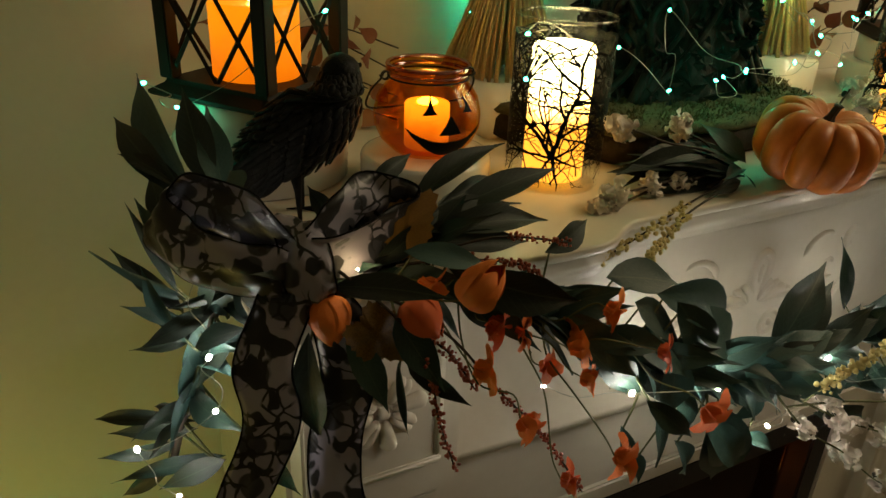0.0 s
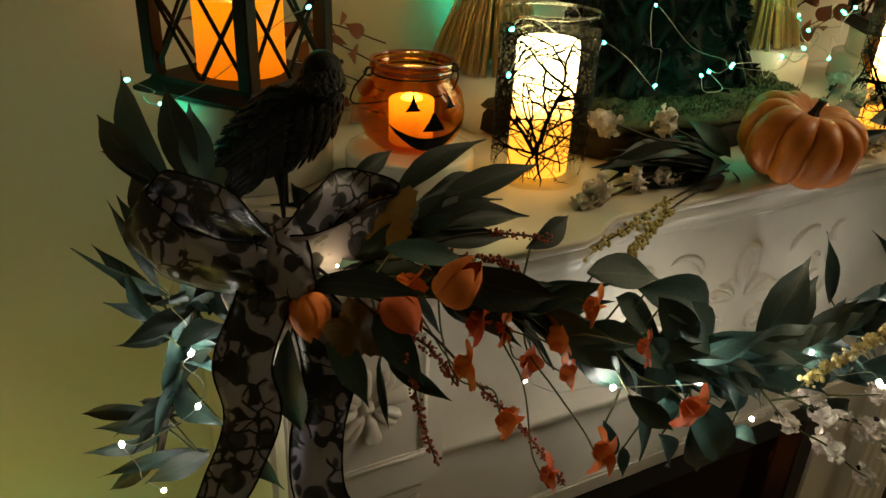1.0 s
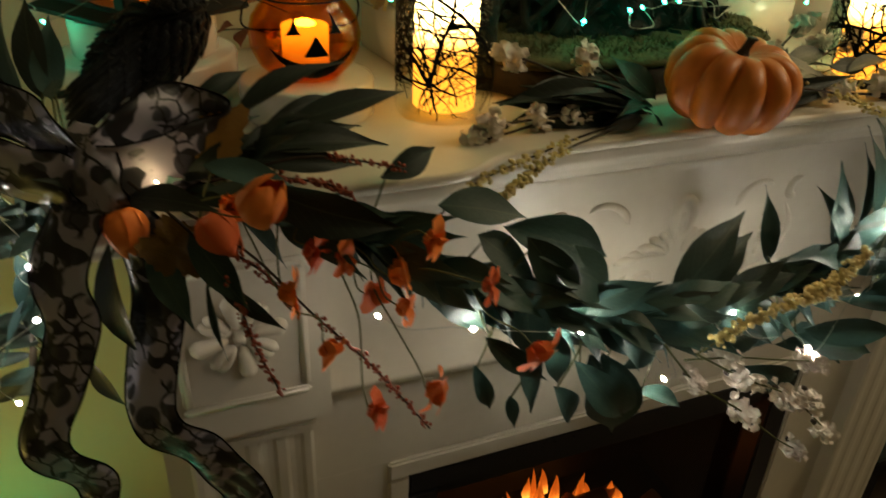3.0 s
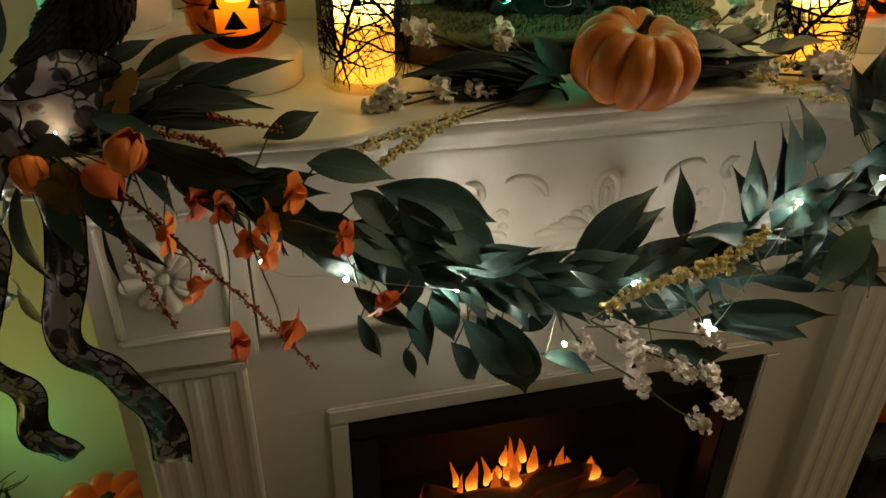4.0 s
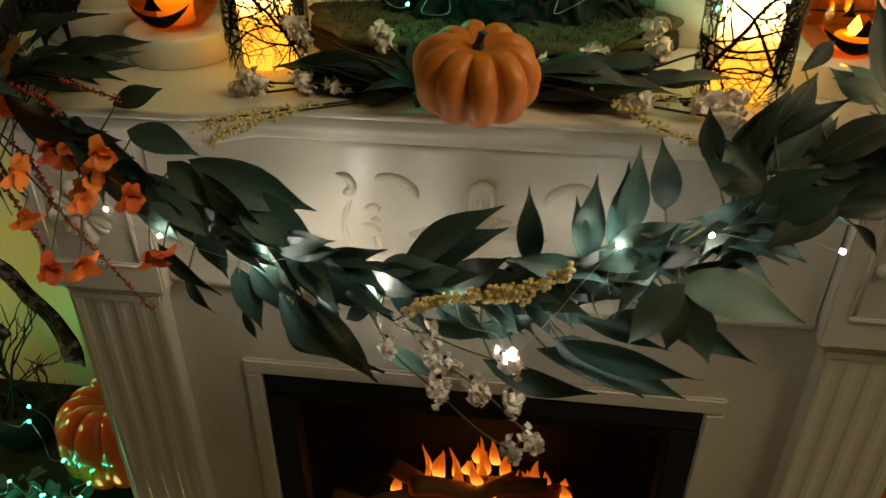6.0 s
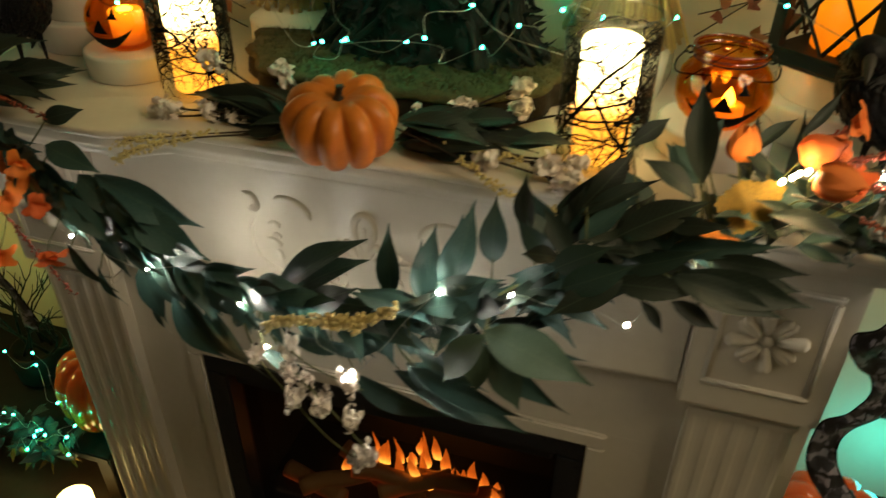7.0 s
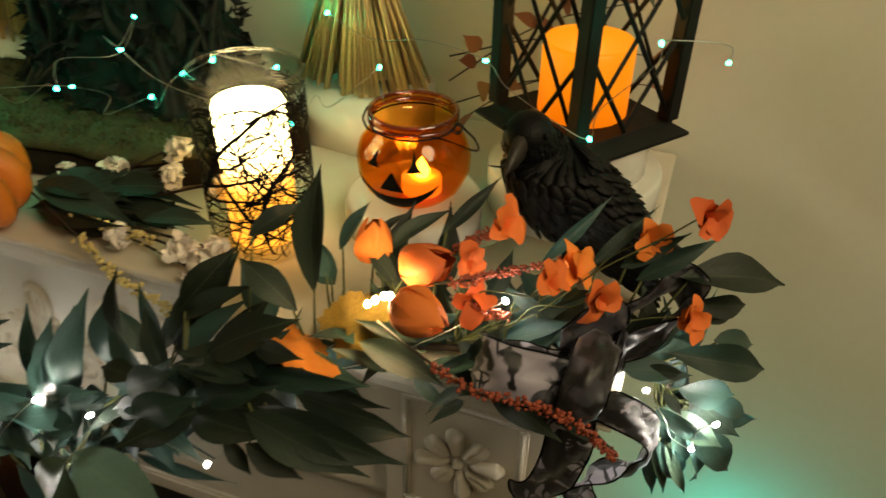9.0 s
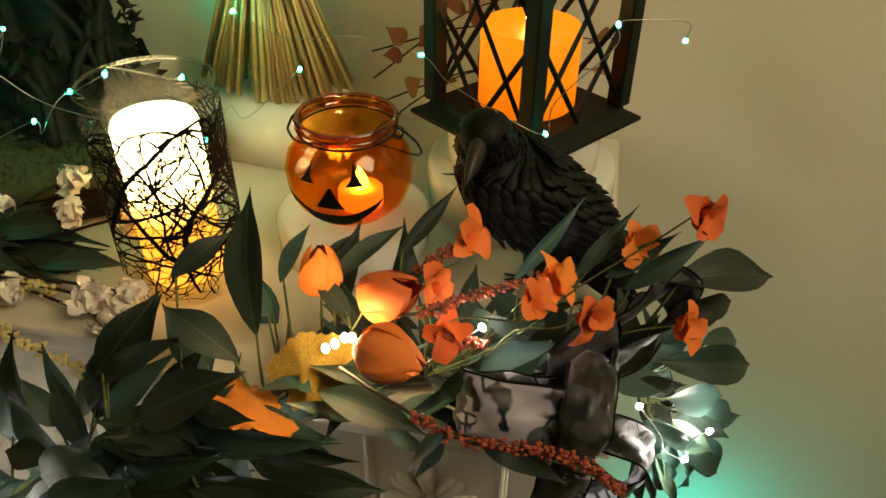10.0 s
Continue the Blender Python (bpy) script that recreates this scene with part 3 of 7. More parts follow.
def pumpkin_jar(place, face_deg, cup=(0.0, 0.0)):
    t = thing("pumpkin_jar", (*place, 1.0362), "amber glass pumpkin jar with a black jack-o-lantern face and wire handle", "jar", "pumpkin jars")
    zs = [0.0, 0.002, 0.004, 0.009, 0.014, 0.021, 0.028, 0.035, 0.042, 0.049, 0.056, 0.061, 0.066, 0.070]
    outer = [(jar_r(z), z) for z in zs] + [(0.0385, 0.073), (0.0385, 0.079), (0.0405, 0.081), (0.0415, 0.084), (0.0405, 0.087), (0.0385, 0.0875)]
    inner = [(max(r - 0.0028, 0.001), max(z, 0.004)) for r, z in outer[::-1]]
    ribs = lambda a, r, z: (r * (1 - 0.018 * abs(math.cos(6 * a)) ** 3) if 0.003 < z < 0.069 else r, z)
    ob = part("glass_body", lathe([(0.0005, 0.0)] + outer + inner[1:] + [(0.0005, 0.004)], 72, warp=ribs), AMBER, t, "ribbed amber glass")
    ob.visible_shadow = False
    for z in (0.0865, 0.0800):
        ob = part("rim", lathe([(0.0395 + 0.0024 * math.cos(2 * math.pi * k / 8), z + 0.0020 * math.sin(2 * math.pi * k / 8)) for k in range(8)], 56, closed=True), AMBER_RIM, t, "rounded amber glass rim")
        ob.visible_shadow = False
    f = math.radians(face_deg)
    bm = bmesh.new()
    decal([(-0.022, 0.046), (-0.016, 0.0465), (-0.010, 0.047), (-0.0145, 0.052), (-0.016, 0.061), (-0.0175, 0.052)], f, bm)
    part("eye", bm, PRINT, t, "black painted triangle eye")
    bm = bmesh.new()
    decal([(0.010, 0.047), (0.016, 0.0465), (0.022, 0.046), (0.0175, 0.052), (0.016, 0.061), (0.0145, 0.052)], f, bm)
    part("eye", bm, PRINT, t, "black painted triangle eye")
    bm = bmesh.new()
    decal([(-0.009, 0.0315), (0.0, 0.031), (0.009, 0.0315), (0.001, 0.045), (0.0, 0.0455), (-0.001, 0.045)], f, bm)
    part("nose", bm, PRINT, t, "black painted triangle nose")
    bm = bmesh.new()
    up = [(-0.034 + 0.068 * k / 12, 0.0255 + 0.011 * abs(-1 + k / 6) ** 2.2) for k in range(13)]
    low = [(-0.034 + 0.068 * k / 12, 0.0125 + 0.0235 * abs(-1 + k / 6) ** 2.0) for k in range(13)]
    decal(low + up[::-1], f, bm)
    part("mouth", bm, PRINT, t, "black painted grin")
    part("neck_wire", tube([(0.0395 * math.cos(2 * math.pi * k / 40), 0.0395 * math.sin(2 * math.pi * k / 40), 0.0755) for k in range(41)], 0.0009), BLACK, t)
    for s in (0, math.pi):
        a = f + math.pi / 2 + s
        c = Vector((0.0435 * math.cos(a), 0.0435 * math.sin(a), 0.0775))
        out = Vector((math.cos(a), math.sin(a), 0))
        part("wire_eye", tube([c + 0.0042 * (math.cos(k * 0.7) * out + math.sin(k * 0.7) * Vector((0, 0, 1))) + out.cross(Vector((0, 0, 1))) * 0.0004 * k for k in range(19)], 0.0008), BLACK, t)
    a = f + math.pi / 2
    out, back = Vector((math.cos(a), math.sin(a), 0)), Vector((-math.cos(f), -math.sin(f), 0))
    pts = [out * 0.048 + Vector((0, 0, 0.077)), out * 0.056 + back * 0.012 + Vector((0, 0, 0.060)), out * 0.050 + back * 0.030 + Vector((0, 0, 0.040)), back * 0.060 + Vector((0, 0, 0.030)),
           -out * 0.050 + back * 0.030 + Vector((0, 0, 0.040)), -out * 0.056 + back * 0.012 + Vector((0, 0, 0.060)), -out * 0.048 + Vector((0, 0, 0.077))]
    part("handle", tube(smooth_line(pts, 7), 0.0011), BLACK, t, "thin black wire handle hanging down")
    c = thing("tealight_candle", (place[0] + cup[0], place[1] + cup[1], 1.0412), "small flameless tealight glowing inside the amber jar", "candle", "jar candles")
    return t, c


_, c = pumpkin_jar(JAR_L, -92)
part("wax", lathe([(0.0, 0.0), (0.0215, 0.0), (0.0225, 0.001), (0.0225, 0.043), (0.021, 0.0445), (0.0, 0.043)], 30), JAR_WAX, c)
part("flame", lathe([(0.0, 0.043), (0.010, 0.0436), (0.0105, 0.0455), (0.006, 0.0480), (0.0, 0.0495)], 12), FLAME, c)
_, c = pumpkin_jar(JAR_R, -90, (0.008, 0.0))
part("wax", lathe([(0.0, 0.0), (0.0185, 0.0), (0.0192, 0.001), (0.0192, 0.014), (0.018, 0.0155), (0.0, 0.0145)], 30), material("tealight_wax", (0.8, 0.6, 0.4), None, 0.5, emit=(1.0, 0.35, 0.05), power=1.2), c)
part("flame", lathe([(0.0, 0.0148), (0.006, 0.016), (0.0075, 0.021), (0.004, 0.029), (0.0, 0.036)], 12), FLAME, c)


# glass cylinders with a printed tree, a candle inside
def tree_print(r, h, seed):
    """A bare tree that spreads round the glass: flat strokes laid on the cylinder, from the root upward."""
    rnd = random.Random(seed)
    bm = bmesh.new()

    def stroke(pts, w0, w1):
        rows = []
        for i, (u, z) in enumerate(pts):
            a = pts[max(i - 1, 0)]
            b = pts[min(i + 1, len(pts) - 1)]
            d = Vector((b[0] - a[0], b[1] - a[1]))
            d = d.normalized() if d.length > 1e-9 else Vector((0, 1))
            w = (w0 + (w1 - w0) * i / (len(pts) - 1)) / 2
            row = []
            for s in (-1, 1):
                uu, zz = u - s * d.y * w, z + s * d.x * w
                row.append(bm.verts.new(((r + 0.0007) * math.cos(uu / r), (r + 0.0007) * math.sin(uu / r), min(max(zz, 0.003), h - 0.012))))
            rows.append(row)
        for a, b in zip(rows, rows[1:]):
            bm.faces.new((a[0], a[1], b[1], b[0]))

    def grow(u, z, ang, length, w, depth):
        pts = [(u, z)]
        n = max(3, int(length / 0.008))
        for k in range(n):
            ang += rnd.uniform(-0.30, 0.30)
            if z > h - 0.03:
                ang += 0.3 * (1 if math.cos(ang) < 0 else -1)
            u, z = u + length / n * math.cos(ang), z + length / n * math.sin(ang)
            if z > h - 0.014 or z < 0.006:
                break
            pts.append((u, z))
            if depth > 0 and rnd.random() < 0.47:
                grow(u, z, ang + rnd.choice((-1, 1)) * rnd.uniform(0.45, 1.15), length * rnd.uniform(0.32, 0.62), w * 0.5 * (1 - 0.4 * k / n) + 0.0002, depth - 1)
        if len(pts) > 1:
            stroke(pts, w, w * 0.4 + 0.0002)

    for k in range(4):
        u0 = 2 * math.pi * r * k / 4
        for ang, l, w in ((1.95, 0.15, 0.0046), (1.25, 0.17, 0.0052), (2.75, 0.09, 0.0028), (0.35, 0.09, 0.0028), (1.6, 0.14, 0.0024)):
            grow(u0 + rnd.uniform(-0.004, 0.004), 0.040, ang + rnd.uniform(-0.15, 0.15), l, w, 3)
        for q in range(3):
            grow(u0 + (0.25 + 0.25 * q) * 2 * math.pi * r / 3, rnd.uniform(0.012, 0.03), rnd.uniform(0.8, 2.3), 0.05, 0.0018, 2)
        grow(u0, 0.042, -1.3, 0.03, 0.004, 2)
        grow(u0, 0.042, -2.2, 0.03, 0.003, 2)
        grow(u0, 0.042, -0.7, 0.03, 0.003, 2)
    return bm


def vase(place, turn, seed, r=0.049, h=0.169):
    t = thing("candle_vase", (*place, 1.0), "clear glass cylinder printed with black bare branches, holding a lit candle", "vase", "glass candle cylinders", turn=turn)
    ob = part("glass", lathe([(0.0005, 0.0), (r - 0.003, 0.0), (r, 0.003), (r, h - 0.002), (r - 0.001, h), (r - 0.0025, h - 0.001), (r - 0.003, h - 0.004), (r - 0.003, 0.008), (0.0005, 0.007)], 64), CLEAR, t)
    ob.visible_shadow = False
    ob = part("rim", lathe([(r - 0.0012 + 0.0018 * math.cos(2 * math.pi * k / 8), h + 0.0008 + 0.0018 * math.sin(2 * math.pi * k / 8)) for k in range(8)], 64, closed=True), RIM_GLASS, t)
    ob.visible_shadow = False
    part("branch_print", tree_print(r, h, seed), PRINT, t, "black bare-branch print", smooth=False)
    c = thing("pillar_candle", (place[0], place[1], 1.0075), "flameless wax pillar candle glowing white at the top", "candle", "vase candles")
    cr, ch = 0.0315, 0.136
    part("wax", lathe([(0.0, 0.0), (cr - 0.001, 0.0), (cr, 0.001), (cr, ch - 0.006), (cr - 0.002, ch - 0.001), (cr - 0.006, ch), (0.0, ch - 0.004)], 40), VASE_WAX, c)
    return t


vase(VASE_L, -128, 11)
vase(VASE_R, -60, 5)


# ribbed pumpkins
def pumpkin(name, m, r, h, ribs, mat, label, stem_h=0.02, group="", groove=0.25):
    t = thing(name, (0, 0, 0), label, "pumpkin", group)
    t.matrix_basis = m
    prof = []
    for k in range(25):
        a = math.pi * k / 24
        prof.append((max(r * (math.sin(a) ** 0.72), 0.0004), h / 2 - h / 2 * math.cos(a)))
    rnd = random.Random(ribs)
    ph = [rnd.uniform(-0.12, 0.12) for _ in range(ribs)]
    big = [rnd.uniform(0.9, 1.08) for _ in range(ribs)]

    def warp(a, rr, z):
        q = a / (2 * math.pi) * ribs
        k = int(q) % ribs
        lobe = abs(math.sin(math.pi * q)) ** 0.55
        dip = 0.16 * h * math.exp(-(rr / (0.38 * r)) ** 2)
        zz = z - dip if z > h / 2 else z + dip * 0.6
        return rr * (1 - groove + groove * lobe * big[k]), zz + 0.04 * h * (big[k] - 1) * 4 * rr / r * (1 if z > h / 2 else -1) + (0.05 * h * lobe * rr / r if z > h * 0.4 else -0.04 * h * lobe * rr / r)

    part("body", lathe(prof, ribs * 12, warp=warp), mat, t)
    s = stem_h
    bm = bmesh.new()
    rings = []
    for i in range(9):
        q = i / 8
        c = Vector((0.25 * s * q * q, -0.12 * s * q * q, h * 0.82 + s * 1.3 * q))
        rr = s * (0.50 - 0.25 * min(q * 2.4, 1) + (0.07 if i == 8 else 0))
        rings.append([bm.verts.new(c + Vector((rr * (1 + 0.16 * math.cos(5 * b)) * math.cos(b), rr * (1 + 0.16 * math.cos(5 * b)) * math.sin(b), 0))) for b in [2 * math.pi * j / 20 for j in range(20)]])
    for a, b in zip(rings, rings[1:]):
        for k in range(20):
            bm.faces.new((a[k], a[(k + 1) % 20], b[(k + 1) % 20], b[k]))
    bm.faces.new(rings[0]), bm.faces.new(rings[-1])
    part("stem", bm, STEM, t, "dark ridged stem")
    return t


pumpkin("decorative_pumpkin", pose(0.014, 0.033, 1.0035, 12, 0, 12), 0.066, 0.083, 10, PUMPKIN, "small matt orange ribbed pumpkin at the shelf's edge", 0.0155)


# the mossy slab and the dark gnarled stump on it
t = thing("moss_slab", (0.01, 0.255, 1.0), "dark bark-edged wood slab topped with green moss", "slab")
wob = lambda a, r, z: (r * (1 + 0.04 * math.sin(5 * a) + 0.03 * math.sin(11 * a + 1)), z)
bm = lathe([(0.0, 0.0), (0.155, 0.0), (0.165, 0.008), (0.163, 0.028), (0.155, 0.036), (0.0, 0.036)], 90, warp=wob)
for v in bm.verts:
    v.co.x *= 1.42
    v.co.y *= 0.86
part("bark_slab", bm, WOOD_SLAB, t)
bm = lathe([(0.0, 0.034), (0.162, 0.034), (0.166, 0.039), (0.158, 0.045), (0.13, 0.047), (0.08, 0.048), (0.04, 0.048), (0.0, 0.048)], 120, warp=wob)
for v in bm.verts:
    v.co.x *= 1.42
    v.co.y *= 0.86
    if v.co.z > 0.036:
        v.co += Vector((0, 0, 1)) * 0.005 * noise.noise(v.co * 90)
part("moss_top", bm, MOSS, t)
rnd = random.Random(9)
bm = bmesh.new()
for k in range(6000):
    a, q = rnd.uniform(0, 2 * math.pi), math.sqrt(rnd.uniform(0.05, 1))
    rr = wob(a, 0.162 * q, 0)[0]
    p = Vector((rr * 1.42 * math.cos(a), rr * 0.86 * math.sin(a), 0.046 - 0.006 * max(q - 0.85, 0) / 0.15))
    d = Vector((rnd.uniform(-1, 1), rnd.uniform(-1, 1), rnd.uniform(0.5, 1.6))).normalized() * rnd.uniform(0.004, 0.010)
    s = d.cross(Vector((rnd.uniform(-1, 1), rnd.uniform(-1, 1), 0.1))).normalized() * 0.0011
    bm.faces.new([bm.verts.new(p - s), bm.verts.new(p + s), bm.verts.new(p + d)])
tagged(part("moss_tufts", bm, MOSS, t, smooth=False), kind="stuff")

t = thing("gnarled_stump", (0.035, 0.285, 1.0445), "dark gnarled tree stump ornament wound with roots", "ornament")
bm = bmesh.new()
rings = []
for i in range(46):
    z = 0.30 * i / 45
    row = []
    for k in range(96):
        a = 2 * math.pi * k / 96
        r = 0.098 + 0.022 * math.exp(-z / 0.03) - 0.06 * z
        p = Vector((math.cos(a) * 2.2, math.sin(a) * 2.2, z * 16))
        r += 0.016 * abs(math.sin(5 * a + 14 * z)) - 0.010 + 0.018 * noise.noise(p) + 0.009 * noise.noise(p * 3.3)
        row.append(bm.verts.new((1.22 * r * math.cos(a), 0.72 * r * math.sin(a), z)))
    rings.append(row)
for a, b in zip(rings, rings[1:]):
    for k in range(96):
        bm.faces.new((a[k], a[(k + 1) % 96], b[(k + 1) % 96], b[k]))
bm.faces.new(rings[0]), bm.faces.new(rings[-1])
part("trunk", bm, BARK, t)
for k in range(14):
    a = rnd.uniform(math.pi * 0.9, math.pi * 2.1)
    pts = []
    for i in range(7):
        z = 0.004 + 0.29 * i / 6
        a += rnd.uniform(-0.35, 0.35)
        r = 0.112 + 0.03 * math.exp(-z / 0.02) - 0.05 * z
        pts.append((1.22 * r * math.cos(a), 0.72 * r * math.sin(a), z))
    part("root", tube(smooth_line(pts, 5), rnd.uniform(0.003, 0.007), rnd.uniform(0.002, 0.004), 7), BARK, t)
bm = bmesh.new()
for k in range(620):
    a, z = rnd.uniform(math.pi * 0.85, math.pi * 2.15), rnd.uniform(0.0, 0.29)
    r = 0.108 + 0.03 * math.exp(-z / 0.02) - 0.05 * z
    p = Vector((1.22 * r * math.cos(a), 0.72 * r * math.sin(a), max(z, 0.010)))
    out = Vector((math.cos(a), math.sin(a), rnd.uniform(-0.5, 0.6))).normalized()
    d = (out * rnd.uniform(0.3, 1.0) + Vector((rnd.uniform(-1, 1), rnd.uniform(-1, 1), rnd.uniform(-1.2, 0.8))) * 0.8).normalized()
    w = d.cross(out + Vector((0.01, 0, 0))).normalized()
    l, hw = rnd.uniform(0.014, 0.030), rnd.uniform(0.004, 0.008)
    up = w.cross(d).normalized() * hw * 0.5
    v = [bm.verts.new(q) for q in (p, p + d * l * 0.45 + w * hw + up, p + d * l, p + d * l * 0.45 - w * hw + up, p + d * l * 0.5)]
    bm.faces.new((v[0], v[1], v[4])), bm.faces.new((v[1], v[2], v[4])), bm.faces.new((v[2], v[3], v[4])), bm.faces.new((v[3], v[0], v[4]))
tagged(part("ivy", bm, BARK, t, "dark ivy leaves over the bark", smooth=False), kind="stuff")


# straw brooms, standing on their bristles
def broom(place, turn, seed):
    rnd = random.Random(seed)
    t = thing("straw_broom", place, "small bundle of yellow straw standing on its bristles", "broom", "straw brooms", turn=turn)
    shapes = []
    for k in range(6):
        a = 0.02 * k
        bm = bmesh.new()
        tube([(0, 0, 0), (0, 0.001 * math.sin(k), 0.5), (0, 0, 1)], 0.0023 + 0.0005 * (k % 3), 0.0016, 5, bm)
        shapes.append(mesh_of(bm, STRAW, True, "straw"))
    for k in range(120):
        a, q = rnd.uniform(0, 2 * math.pi), math.sqrt(rnd.uniform(0.1, 1.0))
        foot = Vector((0.088 * q * math.cos(a), 0.048 * q * math.sin(a), rnd.uniform(0.0, 0.008)))
        neck = Vector((0.014 * q * math.cos(a), 0.014 * q * math.sin(a), 0.165 + rnd.uniform(-0.01, 0.02)))
        d = neck - foot
        m = Matrix.Translation(foot) @ d.to_track_quat("Z", "Y").to_matrix().to_4x4() @ Matrix.Diagonal((1, 1, d.length, 1))
        part("straw", shapes[k % 6], None, t, at=m)
    part("binding", lathe([(0.012, 0.150), (0.018, 0.150), (0.019, 0.156), (0.018, 0.163), (0.012, 0.163)], 24), BLOSSOM, t, "pale cord binding")
    part("stick", tube([(0, 0, 0.15), (0.002, 0, 0.25), (0.0, 0.002, 0.36)], 0.008, 0.007, 10), TWIG_DARK, t)
    return t


broom((-0.185, 0.345, 1.0622), 6, 3)
broom((0.290, 0.345, 1.0622), -8, 8)

# ---- where leaves, flowers and lights of the garland sit: root, tip, width by length ----
LEAVES_LEFT = [
    (-0.616, 0.120, 1.049, -0.636, 0.250, 1.120, 0.23), (-0.624, 0.100, 1.053, -0.663, 0.200, 1.097, 0.22), (-0.601, 0.110, 1.053, -0.607, 0.170, 1.123, 0.34),
    (-0.618, 0.100, 1.054, -0.663, 0.160, 1.079, 0.22), (-0.594, 0.100, 1.055, -0.589, 0.160, 1.110, 0.34), (-0.640, 0.090, 1.021, -0.659, 0.120, 1.050, 0.32),
    (-0.641, 0.100, 1.032, -0.640, 0.160, 1.062, 0.30), (-0.634, 0.080, 0.975, -0.698, 0.100, 1.019, 0.14), (-0.636, 0.090, 0.959, -0.683, 0.120, 1.011, 0.24),
    (-0.641, 0.070, 0.987, -0.666, 0.120, 1.049, 0.13), (-0.640, 0.070, 0.958, -0.682, 0.080, 0.981, 0.26), (-0.641, 0.060, 0.948, -0.667, 0.090, 1.007, 0.26),
    (-0.636, 0.090, 0.847, -0.723, 0.170, 0.822, 0.13),
]
LEAVES_LEFT += [
    (-0.638, 0.080, 0.847, -0.710, 0.150, 0.813, 0.16), (-0.620, 0.060, 0.826, -0.716, 0.130, 0.774, 0.12), (-0.622, 0.050, 0.831, -0.678, 0.080, 0.792, 0.28),
    (-0.647, 0.080, 0.872, -0.670, 0.110, 0.860, 0.18), (-0.639, 0.030, 0.961, -0.606, 0.000, 0.988, 0.40), (-0.605, 0.050, 0.953, -0.640, 0.050, 0.909, 0.34),
    (-0.626, 0.070, 1.008, -0.654, 0.090, 1.040, 0.36), (-0.606, 0.050, 0.969, -0.628, 0.070, 1.009, 0.40), (-0.611, 0.040, 1.019, -0.631, 0.050, 0.975, 0.34),
    (-0.620, 0.060, 0.935, -0.652, 0.080, 0.971, 0.22), (-0.567, -0.020, 0.984, -0.567, -0.030, 0.887, 0.30), (-0.599, 0.000, 0.875, -0.577, -0.010, 0.820, 0.34),
    (-0.592, 0.000, 0.993, -0.607, 0.000, 1.038, 0.50),
]
LEAVES_LEFT += [
    (-0.541, -0.030, 0.983, -0.519, -0.060, 0.923, 0.34), (-0.504, -0.040, 0.954, -0.499, -0.050, 0.882, 0.10), (-0.497, -0.040, 0.952, -0.454, -0.070, 0.915, 0.30),
    (-0.471, 0.020, 1.050, -0.378, 0.030, 1.097, 0.22), (-0.443, 0.020, 1.048, -0.369, 0.040, 1.058, 0.24), (-0.430, 0.020, 1.043, -0.327, 0.020, 1.069, 0.26),
    (-0.496, 0.050, 1.060, -0.446, 0.060, 1.081, 0.30), (-0.465, 0.000, 1.037, -0.350, -0.010, 1.037, 0.22), (-0.463, -0.010, 1.033, -0.375, -0.020, 1.023, 0.22),
    (-0.362, -0.020, 1.009, -0.309, -0.010, 1.026, 0.44), (-0.460, 0.000, 1.033, -0.422, 0.010, 1.061, 0.40), (-0.496, -0.030, 1.041, -0.435, -0.060, 1.029, 0.30),
    (-0.466, -0.040, 1.028, -0.364, -0.080, 0.989, 0.34),
]
LEAVES_LEFT += [
    (-0.517, 0.000, 1.038, -0.544, 0.020, 1.058, 0.40), (-0.604, 0.030, 1.009, -0.588, 0.020, 0.966, 0.46), (-0.512, -0.050, 1.001, -0.478, -0.070, 0.935, 0.34),
    (-0.587, 0.060, 1.071, -0.590, 0.090, 1.075, 0.60), (-0.554, -0.020, 1.002, -0.575, -0.020, 1.037, 0.40),
]
LEAVES_SWAG_A = [
    (-0.328, -0.060, 0.999, -0.250, -0.070, 0.982, 0.42), (-0.269, -0.060, 0.971, -0.143, -0.050, 0.911, 0.34), (-0.227, -0.060, 0.937, -0.135, -0.060, 0.872, 0.44),
    (-0.251, -0.070, 0.963, -0.186, -0.070, 0.879, 0.34), (-0.309, -0.080, 0.946, -0.237, -0.090, 0.892, 0.34), (-0.299, -0.100, 0.894, -0.238, -0.110, 0.836, 0.26),
    (-0.292, -0.070, 0.842, -0.270, -0.070, 0.778, 0.26), (-0.237, -0.060, 0.844, -0.218, -0.060, 0.753, 0.34), (-0.187, -0.070, 0.819, -0.122, -0.090, 0.736, 0.34),
    (-0.170, -0.070, 0.822, -0.085, -0.050, 0.680, 0.30), (-0.146, -0.060, 0.810, -0.095, -0.040, 0.663, 0.40), (-0.145, -0.070, 0.880, -0.064, -0.080, 0.801, 0.40),
    (-0.089, -0.050, 0.740, -0.013, -0.050, 0.696, 0.26),
]
